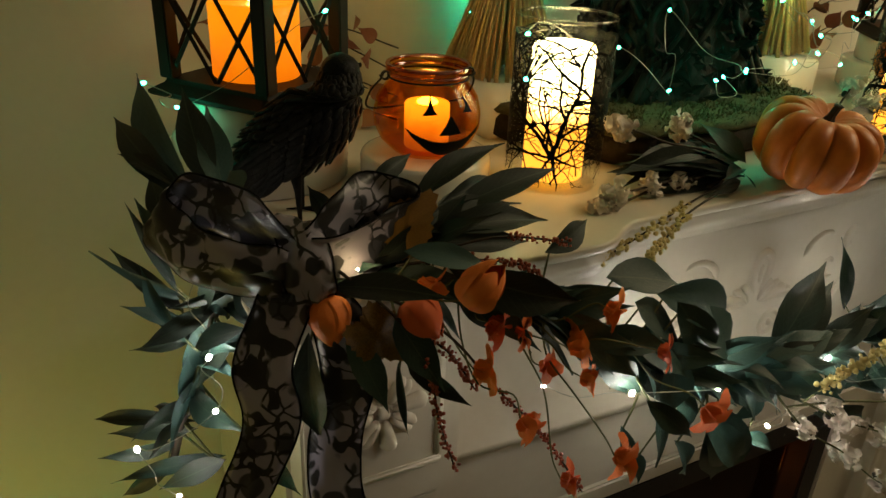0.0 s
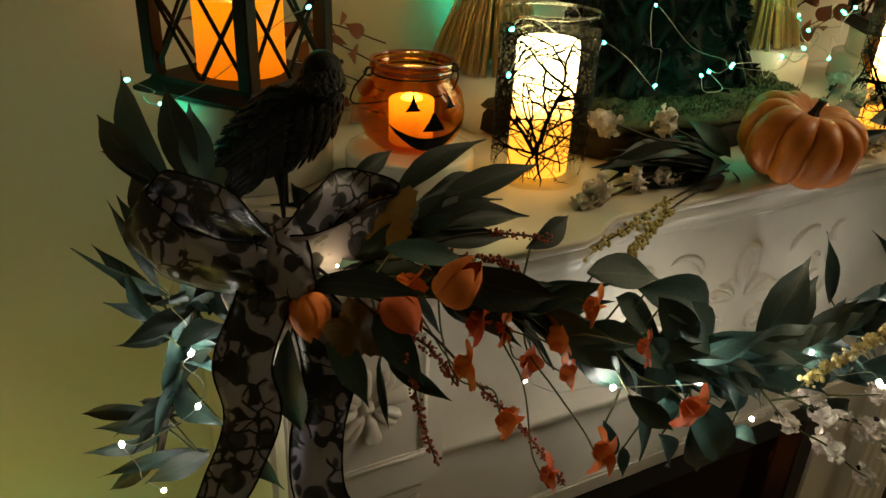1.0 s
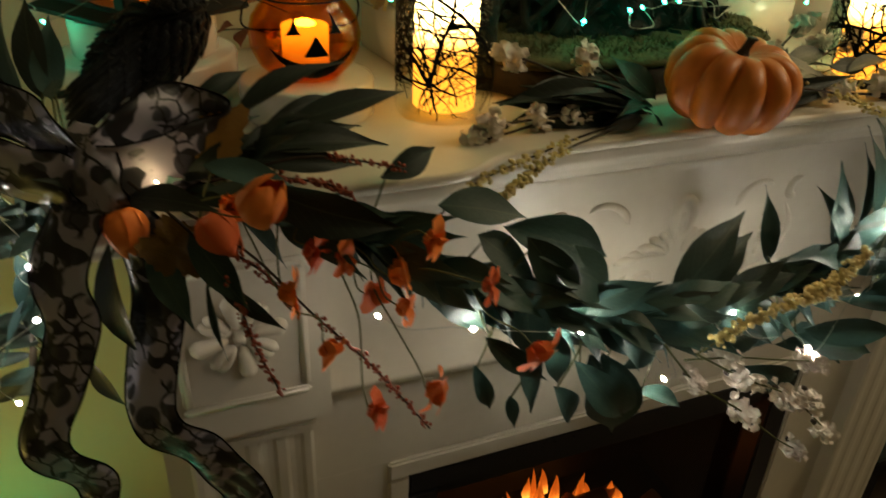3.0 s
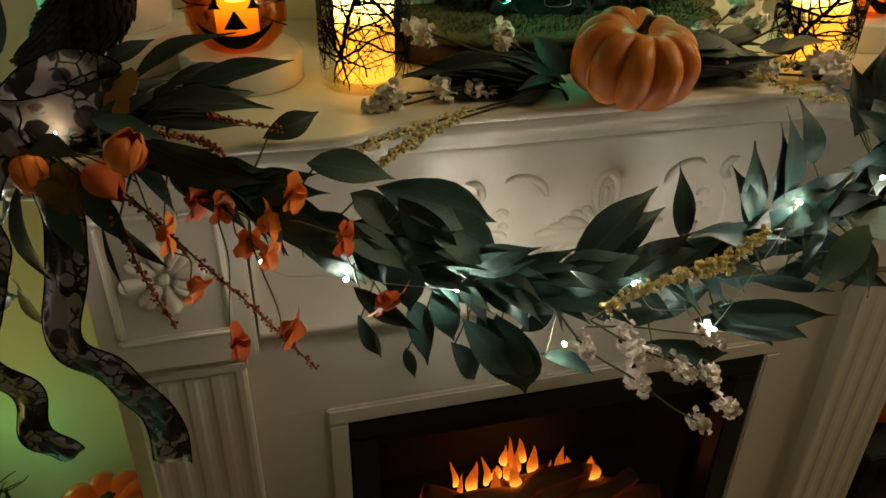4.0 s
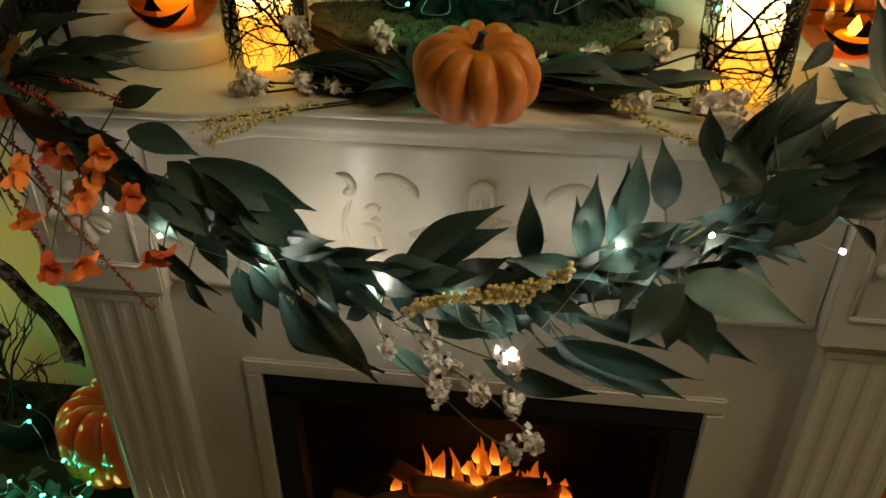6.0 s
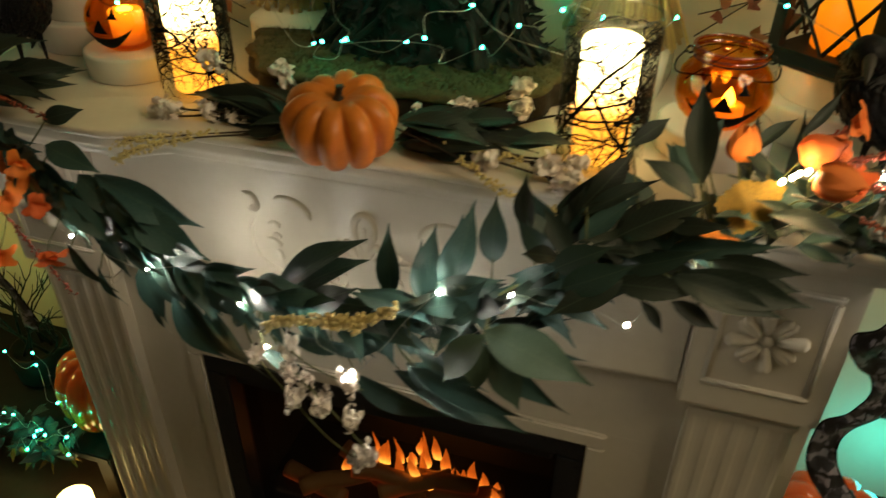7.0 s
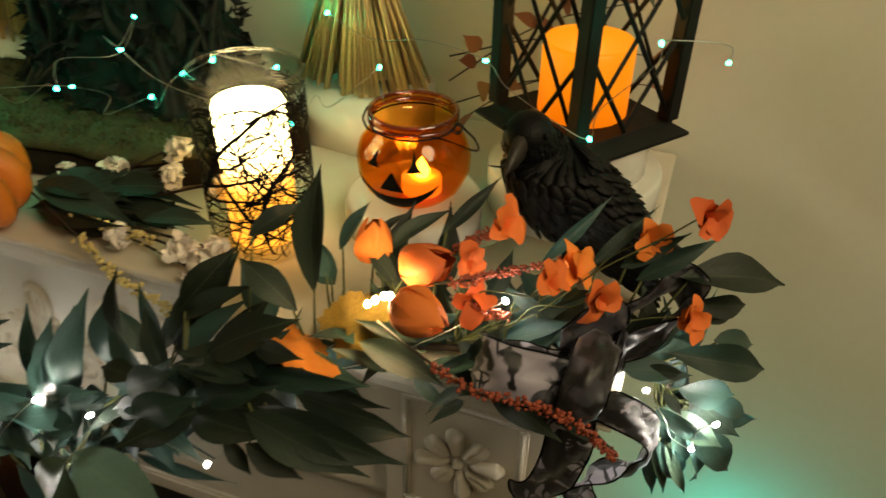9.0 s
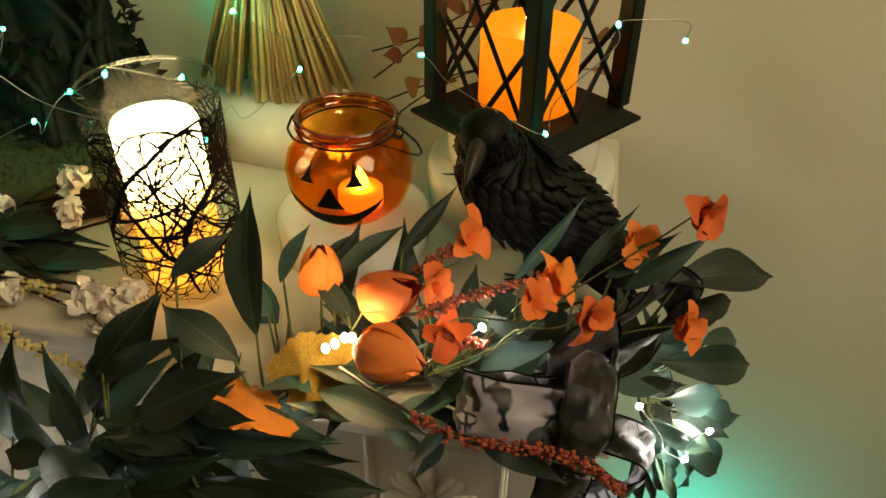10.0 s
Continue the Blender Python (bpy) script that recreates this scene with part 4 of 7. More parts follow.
LEAVES_SWAG_A += [
    (-0.214, -0.060, 0.854, -0.188, -0.060, 0.775, 0.36), (-0.253, -0.080, 0.912, -0.242, -0.080, 0.838, 0.50), (-0.292, -0.060, 0.967, -0.233, -0.070, 0.912, 0.40),
    (-0.274, -0.070, 0.925, -0.213, -0.070, 0.874, 0.40), (-0.202, -0.060, 0.893, -0.159, -0.070, 0.859, 0.40), (-0.060, -0.040, 0.828, 0.047, -0.010, 0.918, 0.30),
    (-0.045, -0.040, 0.827, 0.054, -0.020, 0.896, 0.34), (0.085, -0.020, 0.847, 0.077, 0.000, 0.934, 0.34), (-0.064, -0.050, 0.826, -0.001, -0.030, 0.857, 0.22),
    (0.045, -0.040, 0.832, 0.106, -0.030, 0.858, 0.26), (0.023, -0.060, 0.775, 0.110, -0.070, 0.820, 0.24), (-0.045, -0.060, 0.796, 0.073, -0.070, 0.792, 0.22),
    (-0.241, -0.050, 0.776, -0.231, -0.050, 0.729, 0.30),
]
LEAVES_SWAG_A += [
    (-0.193, -0.050, 0.774, -0.157, -0.050, 0.710, 0.40), (-0.082, -0.060, 0.808, -0.122, -0.060, 0.780, 0.40),
]
LEAVES_SWAG_B = [
    (0.140, -0.050, 0.873, 0.144, -0.030, 0.965, 0.34), (0.164, -0.050, 0.886, 0.176, -0.030, 0.981, 0.36), (0.171, -0.060, 0.898, 0.186, -0.020, 0.997, 0.30),
    (0.212, -0.040, 0.935, 0.205, -0.010, 1.001, 0.44), (0.161, -0.080, 0.919, 0.234, -0.080, 0.946, 0.30), (0.164, -0.080, 0.863, 0.224, -0.080, 0.914, 0.36),
    (0.135, -0.080, 0.827, 0.229, -0.110, 0.813, 0.17), (0.203, -0.080, 0.848, 0.319, -0.100, 0.796, 0.24), (0.162, -0.080, 0.814, 0.215, -0.090, 0.849, 0.36),
    (0.122, -0.060, 0.778, 0.276, -0.080, 0.750, 0.24), (0.097, -0.050, 0.755, 0.274, -0.060, 0.708, 0.22), (0.037, -0.050, 0.733, 0.176, -0.050, 0.686, 0.22),
    (0.142, -0.060, 0.872, 0.125, -0.030, 0.940, 0.28),
]
LEAVES_SWAG_B += [
    (0.197, -0.070, 0.836, 0.265, -0.080, 0.812, 0.40), (0.114, -0.050, 0.772, 0.227, -0.050, 0.695, 0.30),
]
LEAVES_SWAG_C = [
    (0.274, -0.020, 0.954, 0.324, 0.020, 1.051, 0.36), (0.332, -0.050, 0.970, 0.388, -0.020, 1.025, 0.34), (0.350, -0.090, 0.981, 0.284, -0.120, 0.943, 0.40),
    (0.341, -0.080, 0.985, 0.419, -0.090, 1.027, 0.26), (0.337, -0.090, 0.973, 0.417, -0.100, 0.988, 0.34), (0.396, -0.080, 0.993, 0.517, -0.090, 0.987, 0.28),
    (0.391, -0.090, 0.994, 0.495, -0.100, 0.978, 0.30), (0.418, -0.050, 0.998, 0.490, -0.050, 0.994, 0.22), (0.367, -0.090, 0.961, 0.395, -0.100, 0.935, 0.36),
    (0.395, -0.100, 0.973, 0.442, -0.100, 0.952, 0.40), (0.217, -0.090, 0.894, 0.308, -0.070, 0.905, 0.17), (0.221, -0.110, 0.899, 0.339, -0.130, 0.878, 0.42),
    (0.227, -0.110, 0.885, 0.270, -0.120, 0.805, 0.40),
]
LEAVES_SWAG_C += [
    (0.227, -0.120, 0.904, 0.179, -0.130, 0.831, 0.42), (0.222, -0.120, 0.896, 0.221, -0.130, 0.825, 0.40), (0.232, -0.060, 0.848, 0.333, -0.050, 0.834, 0.13),
    (0.294, -0.100, 0.964, 0.362, -0.100, 1.008, 0.40), (0.283, -0.090, 0.978, 0.336, -0.090, 1.016, 0.44), (0.297, -0.060, 0.972, 0.258, -0.030, 1.009, 0.40),
    (0.286, -0.070, 0.969, 0.234, -0.050, 1.003, 0.40), (0.333, -0.030, 0.982, 0.365, -0.000, 1.029, 0.36), (0.358, -0.020, 1.002, 0.413, -0.030, 1.009, 0.40),
]
LEAVES_RIGHT = [
    (0.406, 0.000, 1.045, 0.388, 0.050, 1.129, 0.34), (0.402, -0.020, 1.039, 0.348, -0.010, 1.071, 0.42), (0.330, 0.030, 1.059, 0.367, 0.060, 1.084, 0.36),
    (0.297, -0.030, 1.015, 0.339, 0.000, 1.070, 0.36), (0.297, -0.030, 1.005, 0.365, -0.020, 1.056, 0.22), (0.404, 0.050, 1.051, 0.419, 0.080, 1.086, 0.30),
    (0.433, 0.050, 1.061, 0.454, 0.080, 1.085, 0.22), (0.442, 0.040, 1.059, 0.488, 0.090, 1.091, 0.22), (0.489, 0.060, 1.080, 0.525, 0.100, 1.120, 0.18),
    (0.571, 0.050, 1.080, 0.613, 0.090, 1.127, 0.14), (0.609, 0.040, 1.096, 0.647, 0.080, 1.133, 0.16), (0.629, 0.040, 1.100, 0.672, 0.060, 1.128, 0.24),
    (0.641, 0.040, 1.092, 0.692, 0.060, 1.129, 0.22),
]
LEAVES_RIGHT += [
    (0.669, 0.050, 1.095, 0.749, 0.100, 1.079, 0.34), (0.679, 0.060, 1.067, 0.728, 0.100, 1.048, 0.30), (0.675, 0.060, 1.017, 0.764, 0.110, 0.982, 0.28),
    (0.644, 0.030, 1.017, 0.694, 0.050, 1.011, 0.40), (0.688, 0.060, 0.984, 0.738, 0.090, 0.962, 0.44), (0.699, 0.070, 0.951, 0.733, 0.090, 0.917, 0.50),
    (0.675, 0.050, 0.968, 0.727, 0.060, 0.933, 0.24), (0.699, 0.070, 0.927, 0.750, 0.090, 0.877, 0.36), (0.682, 0.060, 0.921, 0.715, 0.070, 0.866, 0.34),
    (0.706, 0.080, 1.023, 0.745, 0.120, 0.999, 0.30), (0.715, 0.080, 0.959, 0.757, 0.110, 0.927, 0.30), (0.463, -0.040, 1.045, 0.536, -0.060, 1.047, 0.30),
    (0.376, -0.050, 0.993, 0.483, -0.070, 1.033, 0.17),
]
LEAVES_RIGHT += [
    (0.425, -0.070, 1.007, 0.506, -0.080, 1.014, 0.28), (0.335, -0.050, 1.000, 0.413, -0.040, 1.053, 0.42), (0.305, -0.060, 0.986, 0.382, -0.060, 0.990, 0.30),
    (0.380, -0.050, 1.023, 0.434, -0.070, 1.044, 0.30), (0.467, 0.020, 1.055, 0.430, 0.040, 1.078, 0.30), (0.409, 0.020, 1.045, 0.370, 0.040, 1.068, 0.40),
    (0.515, 0.050, 1.079, 0.489, 0.040, 1.058, 0.40), (0.558, 0.020, 1.072, 0.589, 0.020, 1.058, 0.34), (0.634, 0.030, 1.038, 0.670, 0.050, 1.067, 0.40),
    (0.679, 0.060, 1.060, 0.723, 0.100, 1.041, 0.30), (0.608, 0.030, 1.073, 0.645, 0.030, 1.065, 0.40),
]
LEAVES_SPRIG_L = [
    (-0.037, 0.070, 1.008, -0.123, 0.100, 1.035, 0.40), (-0.046, 0.070, 1.009, -0.091, 0.110, 1.041, 0.34), (-0.042, 0.060, 1.019, -0.069, 0.110, 1.055, 0.40),
    (-0.056, 0.060, 1.008, -0.170, 0.090, 1.030, 0.22), (-0.051, 0.050, 1.010, -0.046, 0.030, 0.994, 0.30), (-0.070, 0.040, 1.010, -0.120, 0.030, 1.005, 0.30),
]
LEAVES_SPRIG_R = [
    (0.063, 0.070, 1.032, 0.175, 0.070, 1.041, 0.40), (0.069, 0.060, 1.034, 0.191, 0.050, 1.030, 0.30), (0.136, 0.080, 1.035, 0.213, 0.090, 1.049, 0.34),
    (0.113, 0.070, 1.038, 0.162, 0.100, 1.051, 0.30), (0.187, 0.060, 1.037, 0.251, 0.060, 1.034, 0.34), (0.090, 0.060, 1.035, 0.142, 0.040, 1.024, 0.40),
    (0.204, 0.050, 1.033, 0.276, 0.060, 1.043, 0.30),
]
BUDS_LEFT = [(-0.553, -0.028, 0.995), (-0.491, -0.054, 0.995), (-0.464, -0.089, 1.037)]
FLOWERS_LEFT = [(-0.480, -0.037, 1.009), (-0.423, -0.050, 0.968), (-0.402, -0.057, 0.965), (-0.366, -0.081, 0.956), (-0.369, -0.102, 0.939), (-0.385, -0.070, 0.933), (-0.342, -0.090, 0.985), (-0.305, -0.116, 0.954), (-0.277, -0.149, 0.907), (-0.429, -0.110, 0.920), (-0.358, -0.143, 0.887), (-0.401, -0.134, 0.873), (-0.449, -0.076, 0.953)]
BUDS_RIGHT = [(0.439, 0.043, 1.075), (0.501, 0.000, 1.097), (0.513, -0.045, 1.089)]
FLOWERS_RIGHT = [(0.540, 0.070, 1.097), (0.523, 0.030, 1.084), (0.589, 0.000, 1.106), (0.600, 0.030, 1.101), (0.622, 0.000, 1.100), (0.646, 0.050, 1.121), (0.680, 0.040, 1.152), (0.682, 0.030, 1.077), (0.537, 0.000, 1.071)]
AUTUMN_LEFT = [(-0.480, 0.000, 1.046), (-0.523, -0.040, 0.984)]
AUTUMN_RIGHT = [(0.448, -0.020, 1.040), (0.415, -0.040, 1.025)]
LINE_BERRY_L1 = [(-0.546, -0.030, 1.035), (-0.512, -0.050, 1.001), (-0.488, -0.060, 0.957), (-0.478, -0.060, 0.906), (-0.460, -0.060, 0.848)]
LINE_BERRY_L2 = [(-0.529, -0.030, 1.023), (-0.475, -0.060, 0.983), (-0.432, -0.070, 0.926), (-0.389, -0.080, 0.873), (-0.336, -0.080, 0.789)]
LINE_BERRY_L3 = [(-0.498, -0.020, 1.025), (-0.461, -0.030, 1.027), (-0.418, -0.050, 1.026), (-0.396, -0.060, 1.016)]
LINE_BERRY_L4 = [(-0.470, -0.020, 1.029), (-0.417, -0.030, 1.038), (-0.345, -0.030, 1.020)]
LINE_BERRY_L5 = [(-0.511, -0.030, 0.990), (-0.463, -0.040, 0.953), (-0.440, -0.050, 0.915)]
LINE_BERRY_R1 = [(0.479, -0.040, 1.069), (0.520, -0.065, 1.073), (0.564, -0.075, 1.064), (0.604, -0.070, 1.061), (0.631, -0.060, 1.041), (0.654, -0.050, 1.010)]
LINE_BERRY_R2 = [(0.500, 0.000, 1.079), (0.526, 0.000, 1.088), (0.547, 0.020, 1.087), (0.591, 0.030, 1.102)]
LINE_BERRY_R3 = [(0.496, 0.030, 1.082), (0.515, 0.050, 1.086), (0.528, 0.060, 1.093)]
LINE_BERRY_R4 = [(0.518, 0.000, 1.073), (0.540, 0.000, 1.067), (0.562, 0.000, 1.066)]
LINE_OCHRE_1 = [(-0.057, -0.090, 0.808), (-0.018, -0.105, 0.846), (0.033, -0.110, 0.865), (0.083, -0.110, 0.867)]
LINE_OCHRE_2 = [(0.033, -0.110, 0.868), (0.088, -0.105, 0.876), (0.124, -0.100, 0.898)]
LINE_OCHRE_L1 = [(-0.067, 0.050, 1.009), (-0.150, 0.030, 1.001), (-0.241, 0.000, 0.993), (-0.284, 0.000, 0.977)]
LINE_OCHRE_L2 = [(-0.085, 0.040, 1.006), (-0.173, 0.010, 1.000), (-0.234, -0.020, 0.989), (-0.262, -0.025, 0.972)]
LINE_OCHRE_R1 = [(0.061, 0.060, 1.029), (0.152, 0.020, 1.023), (0.213, 0.000, 1.001), (0.273, -0.010, 0.994)]
LINE_OCHRE_R2 = [(0.076, 0.060, 1.032), (0.156, 0.040, 1.027), (0.221, 0.040, 1.021)]
LINE_WHITE_1 = [(-0.096, -0.070, 0.830), (-0.059, -0.100, 0.780), (-0.011, -0.120, 0.747), (0.039, -0.130, 0.703), (0.088, -0.130, 0.666)]
LINE_WHITE_2 = [(-0.049, -0.080, 0.800), (-0.006, -0.110, 0.779), (0.043, -0.130, 0.758), (0.102, -0.140, 0.702)]
LINE_WHITE_3 = [(-0.052, -0.070, 0.785), (-0.012, -0.100, 0.800), (0.029, -0.120, 0.801), (0.088, -0.120, 0.784)]
BLOSSOM_SWAG = [(-0.019, -0.090, 0.798), (0.070, -0.120, 0.789), (-0.060, -0.100, 0.782), (-0.012, -0.110, 0.780), (0.009, -0.110, 0.771), (-0.005, -0.120, 0.743), (0.039, -0.130, 0.758), (0.076, -0.130, 0.744), (0.097, -0.140, 0.704), (0.077, -0.130, 0.674)]
BLOSSOM_L = [(-0.191, 0.100, 1.064), (-0.097, 0.110, 1.051), (-0.178, 0.060, 1.015), (-0.246, 0.050, 1.003), (-0.135, 0.060, 1.012), (-0.230, 0.050, 1.015)]
BLOSSOM_R = [(0.197, 0.120, 1.071), (0.133, 0.100, 1.042), (0.082, 0.090, 1.030), (0.204, 0.100, 1.052), (0.264, 0.100, 1.055), (0.247, 0.040, 1.019), (0.271, 0.030, 1.008), (0.277, 0.050, 1.019), (0.182, 0.040, 1.018)]
LED_L = [(-0.629, 0.035, 0.946), (-0.631, 0.020, 0.906), (-0.688, 0.080, 0.842), (-0.664, 0.040, 0.815), (-0.632, 0.040, 1.013)]
LED_S = [(-0.376, -0.056, 0.903), (-0.303, -0.086, 0.893), (-0.200, -0.091, 0.870), (-0.151, -0.028, 0.839), (-0.085, -0.078, 0.836), (-0.068, -0.065, 0.761), (0.172, -0.075, 0.819)]
LED_M = [(0.004, -0.065, 0.829), (0.167, -0.085, 0.918), (0.069, -0.120, 0.798)]
LEAVES_END = [
    (0.680, 0.060, 0.960, 0.740, 0.070, 0.920, 0.30), (0.678, 0.060, 0.920, 0.702, 0.060, 0.856, 0.20), (0.690, 0.060, 0.920, 0.720, 0.060, 0.859, 0.16),
    (0.713, 0.070, 0.931, 0.756, 0.090, 0.872, 0.40), (0.685, 0.070, 0.954, 0.685, 0.070, 0.893, 0.42), (0.695, 0.070, 0.944, 0.733, 0.080, 0.856, 0.30),
    (0.678, 0.060, 0.975, 0.697, 0.050, 0.966, 0.50), (0.699, 0.080, 0.960, 0.750, 0.090, 0.918, 0.42), (0.658, 0.040, 1.012, 0.695, 0.040, 1.018, 0.42),
    (0.676, 0.070, 0.897, 0.693, 0.070, 0.839, 0.30), (0.717, 0.090, 0.942, 0.767, 0.120, 0.912, 0.26), (0.693, 0.070, 0.930, 0.712, 0.070, 0.873, 0.40),
]
LEAVES_FILL = [
    (0.267, -0.030, 0.963, 0.322, 0.020, 1.050, 0.32), (0.280, -0.040, 0.983, 0.239, -0.010, 1.014, 0.36), (0.273, -0.050, 0.979, 0.238, -0.040, 1.015, 0.40),
    (0.385, -0.020, 1.016, 0.349, -0.050, 1.005, 0.42), (0.366, 0.000, 1.002, 0.325, 0.020, 1.043, 0.46), (0.408, 0.030, 1.030, 0.364, 0.060, 1.057, 0.46),
    (0.384, -0.060, 0.997, 0.299, -0.050, 0.993, 0.42), (0.325, -0.080, 0.972, 0.302, -0.090, 0.999, 0.50), (0.289, -0.080, 0.984, 0.249, -0.080, 0.984, 0.55),
    (0.420, -0.070, 0.982, 0.338, -0.080, 0.978, 0.40), (0.437, -0.060, 0.979, 0.509, -0.060, 0.983, 0.34), (0.462, -0.020, 1.015, 0.508, -0.020, 1.033, 0.40),
    (0.282, -0.030, 0.970, 0.296, 0.000, 1.026, 0.30),
]
LEAVES_FILL += [
    (0.299, -0.040, 0.979, 0.351, -0.010, 1.031, 0.30), (0.297, -0.080, 0.956, 0.258, -0.090, 0.947, 0.50), (0.367, -0.070, 0.984, 0.322, -0.070, 0.998, 0.40),
    (0.251, -0.050, 0.985, 0.237, -0.030, 1.042, 0.40),
]
LED_R = [(0.246, -0.100, 0.945), (0.360, -0.105, 0.940)]
LED_END = [(0.665, 0.028, 1.004), (0.723, 0.058, 0.958), (0.710, 0.052, 0.930)]
# second bulb is added, tucked among the flowers to light the right bow
LED_SHELF = [(0.416, -0.045, 0.998), (0.558, 0.004, 1.077)]
LED_WARM = [(0.487, -0.036, 1.091), (0.476, -0.036, 1.084), (0.469, -0.034, 1.077), (0.481, -0.032, 1.086)]
GREEN_A = [(-0.077, 0.157, 1.078), (-0.012, 0.112, 1.105), (0.089, 0.102, 1.121), (0.130, 0.150, 1.148), (0.354, 0.250, 1.127), (0.279, 0.200, 1.075), (-0.064, 0.190, 1.161), (0.119, 0.190, 1.166), (-0.268, 0.170, 1.148), (-0.149, 0.169, 1.128), (-0.314, 0.100, 1.122), (-0.462, 0.220, 1.169), (-0.624, 0.258, 1.105)]
GREEN_B = [(-0.047, 0.120, 1.096), (-0.025, 0.130, 1.096), (0.046, 0.160, 1.093), (0.139, 0.167, 1.094), (0.181, 0.170, 1.124), (0.233, 0.150, 1.153), (0.274, 0.190, 1.137), (0.273, 0.300, 1.156), (0.468, 0.232, 1.157), (0.577, 0.181, 1.123), (0.674, 0.250, 1.179), (0.620, 0.200, 1.205), (0.055, 0.200, 1.164)]
CROW = [(-0.543, 0.100, 1.029)]


# ---- leaves ----
def leaf_mesh(mat, seed, bend=0.12, fold=0.22, full=1.0):
    """A lance-shaped leaf one long: folded along its rib, bowed, its edge slightly wavy, on a short stalk."""
    rnd = random.Random(seed)
    bm = bmesh.new()
    rows = []
    n = 8
    ph, sway = rnd.uniform(0, 6), rnd.uniform(-0.05, 0.05)
    for i in range(n + 1):
        t = i / n
        w = 0.5 * (math.sin(math.pi * min(t ** (0.80 * full), 1)) ** (0.85 + 0.85 * t)) * (1 - 0.05 * t) + 0.005
        z = bend * math.sin(math.pi * t) - bend * 1.4 * t * t
        y = sway * math.sin(math.pi * t)
        row = []
        for s in (-1, -0.52, 0, 0.52, 1):
            lift = fold * abs(s) * w + 0.022 * math.sin(8 * t + ph + 2 * s) * abs(s)
            row.append(bm.verts.new((t, y + s * w, z + lift)))
        rows.append(row)
    for a, b in zip(rows, rows[1:]):
        for k in range(4):
            bm.faces.new((a[k], b[k], b[k + 1], a[k + 1]))
    return mesh_of(bm, mat, True, "leaf")


def with_veins(m):
    """Adds a pale midrib and side veins along the leaf to a leaf material."""
    t, n, l = m.node_tree, m.node_tree.nodes, m.node_tree.links
    p = n["Principled BSDF"]
    old = p.inputs["Base Color"].links[0].from_socket
    co = n.new("ShaderNodeTexCoord")
    sep = n.new("ShaderNodeSeparateXYZ")
    l.new(co.outputs["Object"], sep.inputs[0])
    ab = n.new("ShaderNodeMath")
    ab.operation = "ABSOLUTE"
    l.new(sep.outputs[1], ab.inputs[0])
    rib = n.new("ShaderNodeMapRange")
    rib.inputs[1].default_value, rib.inputs[2].default_value, rib.inputs[3].default_value, rib.inputs[4].default_value = 0.006, 0.026, 0.22, 0.0
    l.new(ab.outputs[0], rib.inputs[0])
    sl = n.new("ShaderNodeMath")
    sl.operation = "MULTIPLY_ADD"
    sl.inputs[1].default_value = -0.55
    l.new(ab.outputs[0], sl.inputs[0])
    l.new(sep.outputs[0], sl.inputs[2])
    wav = n.new("ShaderNodeMath")
    wav.operation = "MULTIPLY"
    wav.inputs[1].default_value = 75.0
    l.new(sl.outputs[0], wav.inputs[0])
    sine = n.new("ShaderNodeMath")
    sine.operation = "SINE"
    l.new(wav.outputs[0], sine.inputs[0])
    vein = n.new("ShaderNodeMapRange")
    vein.inputs[1].default_value, vein.inputs[2].default_value, vein.inputs[3].default_value, vein.inputs[4].default_value = 0.82, 1.0, 0.0, 0.08
    l.new(sine.outputs[0], vein.inputs[0])
    top = n.new("ShaderNodeMath")
    top.operation = "MAXIMUM"
    l.new(rib.outputs[0], top.inputs[0])
    l.new(vein.outputs[0], top.inputs[1])
    mix = n.new("ShaderNodeMix")
    mix.data_type = "RGBA"
    mix.inputs[7].default_value = (0.13, 0.18, 0.11, 1)
    l.new(top.outputs[0], mix.inputs[0])
    l.new(old, mix.inputs[6])
    l.new(mix.outputs[2], p.inputs["Base Color"])


for m in (LEAF, LEAF_PALE, LEAF_DARK):
    with_veins(m)
GREEN_LEAVES = [leaf_mesh(LEAF, k, 0.05 + 0.03 * k, 0.12 + 0.05 * (k % 3), 0.9 + 0.12 * (k % 3)) for k in range(6)]
PALE_LEAVES = [leaf_mesh(LEAF_PALE, 20 + k, 0.06 + 0.04 * k, 0.15, 1.0) for k in range(3)]
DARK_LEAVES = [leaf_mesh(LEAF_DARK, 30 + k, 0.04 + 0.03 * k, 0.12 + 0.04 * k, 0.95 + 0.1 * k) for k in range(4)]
RUST = material("rusty_leaf", (0.36, 0.14, 0.06), (0.22, 0.075, 0.03), 0.6, 60, 260, 0.4, vary=0.3)
ORANGE_LEAF, RUST_LEAF = leaf_mesh(LEAF_AUTUMN, 60, 0.1, 0.2), leaf_mesh(RUST, 61, 0.1, 0.15, 0.9)
leaf_rnd = random.Random(21)


def leaf(parent, root, tip, ratio, shapes, facing=(0, -0.75, 0.66), spread=28):
    root, tip = Vector(root), Vector(tip)
    d = tip - root
    length = d.length
    d.normalize()
    up = Vector(facing)
    up = (up - d * up.dot(d)).normalized()
    turn = Matrix((d, up.cross(d), up)).transposed().to_4x4()
    turn = turn @ pose(0, 0, 0, leaf_rnd.uniform(-spread, spread), 0, 0)
    m = Matrix.Translation(root) @ turn @ Matrix.Diagonal((length, length * ratio * 0.99, length * 0.55, 1))
    return part("leaf", leaf_rnd.choice(shapes), None, parent, at=m)


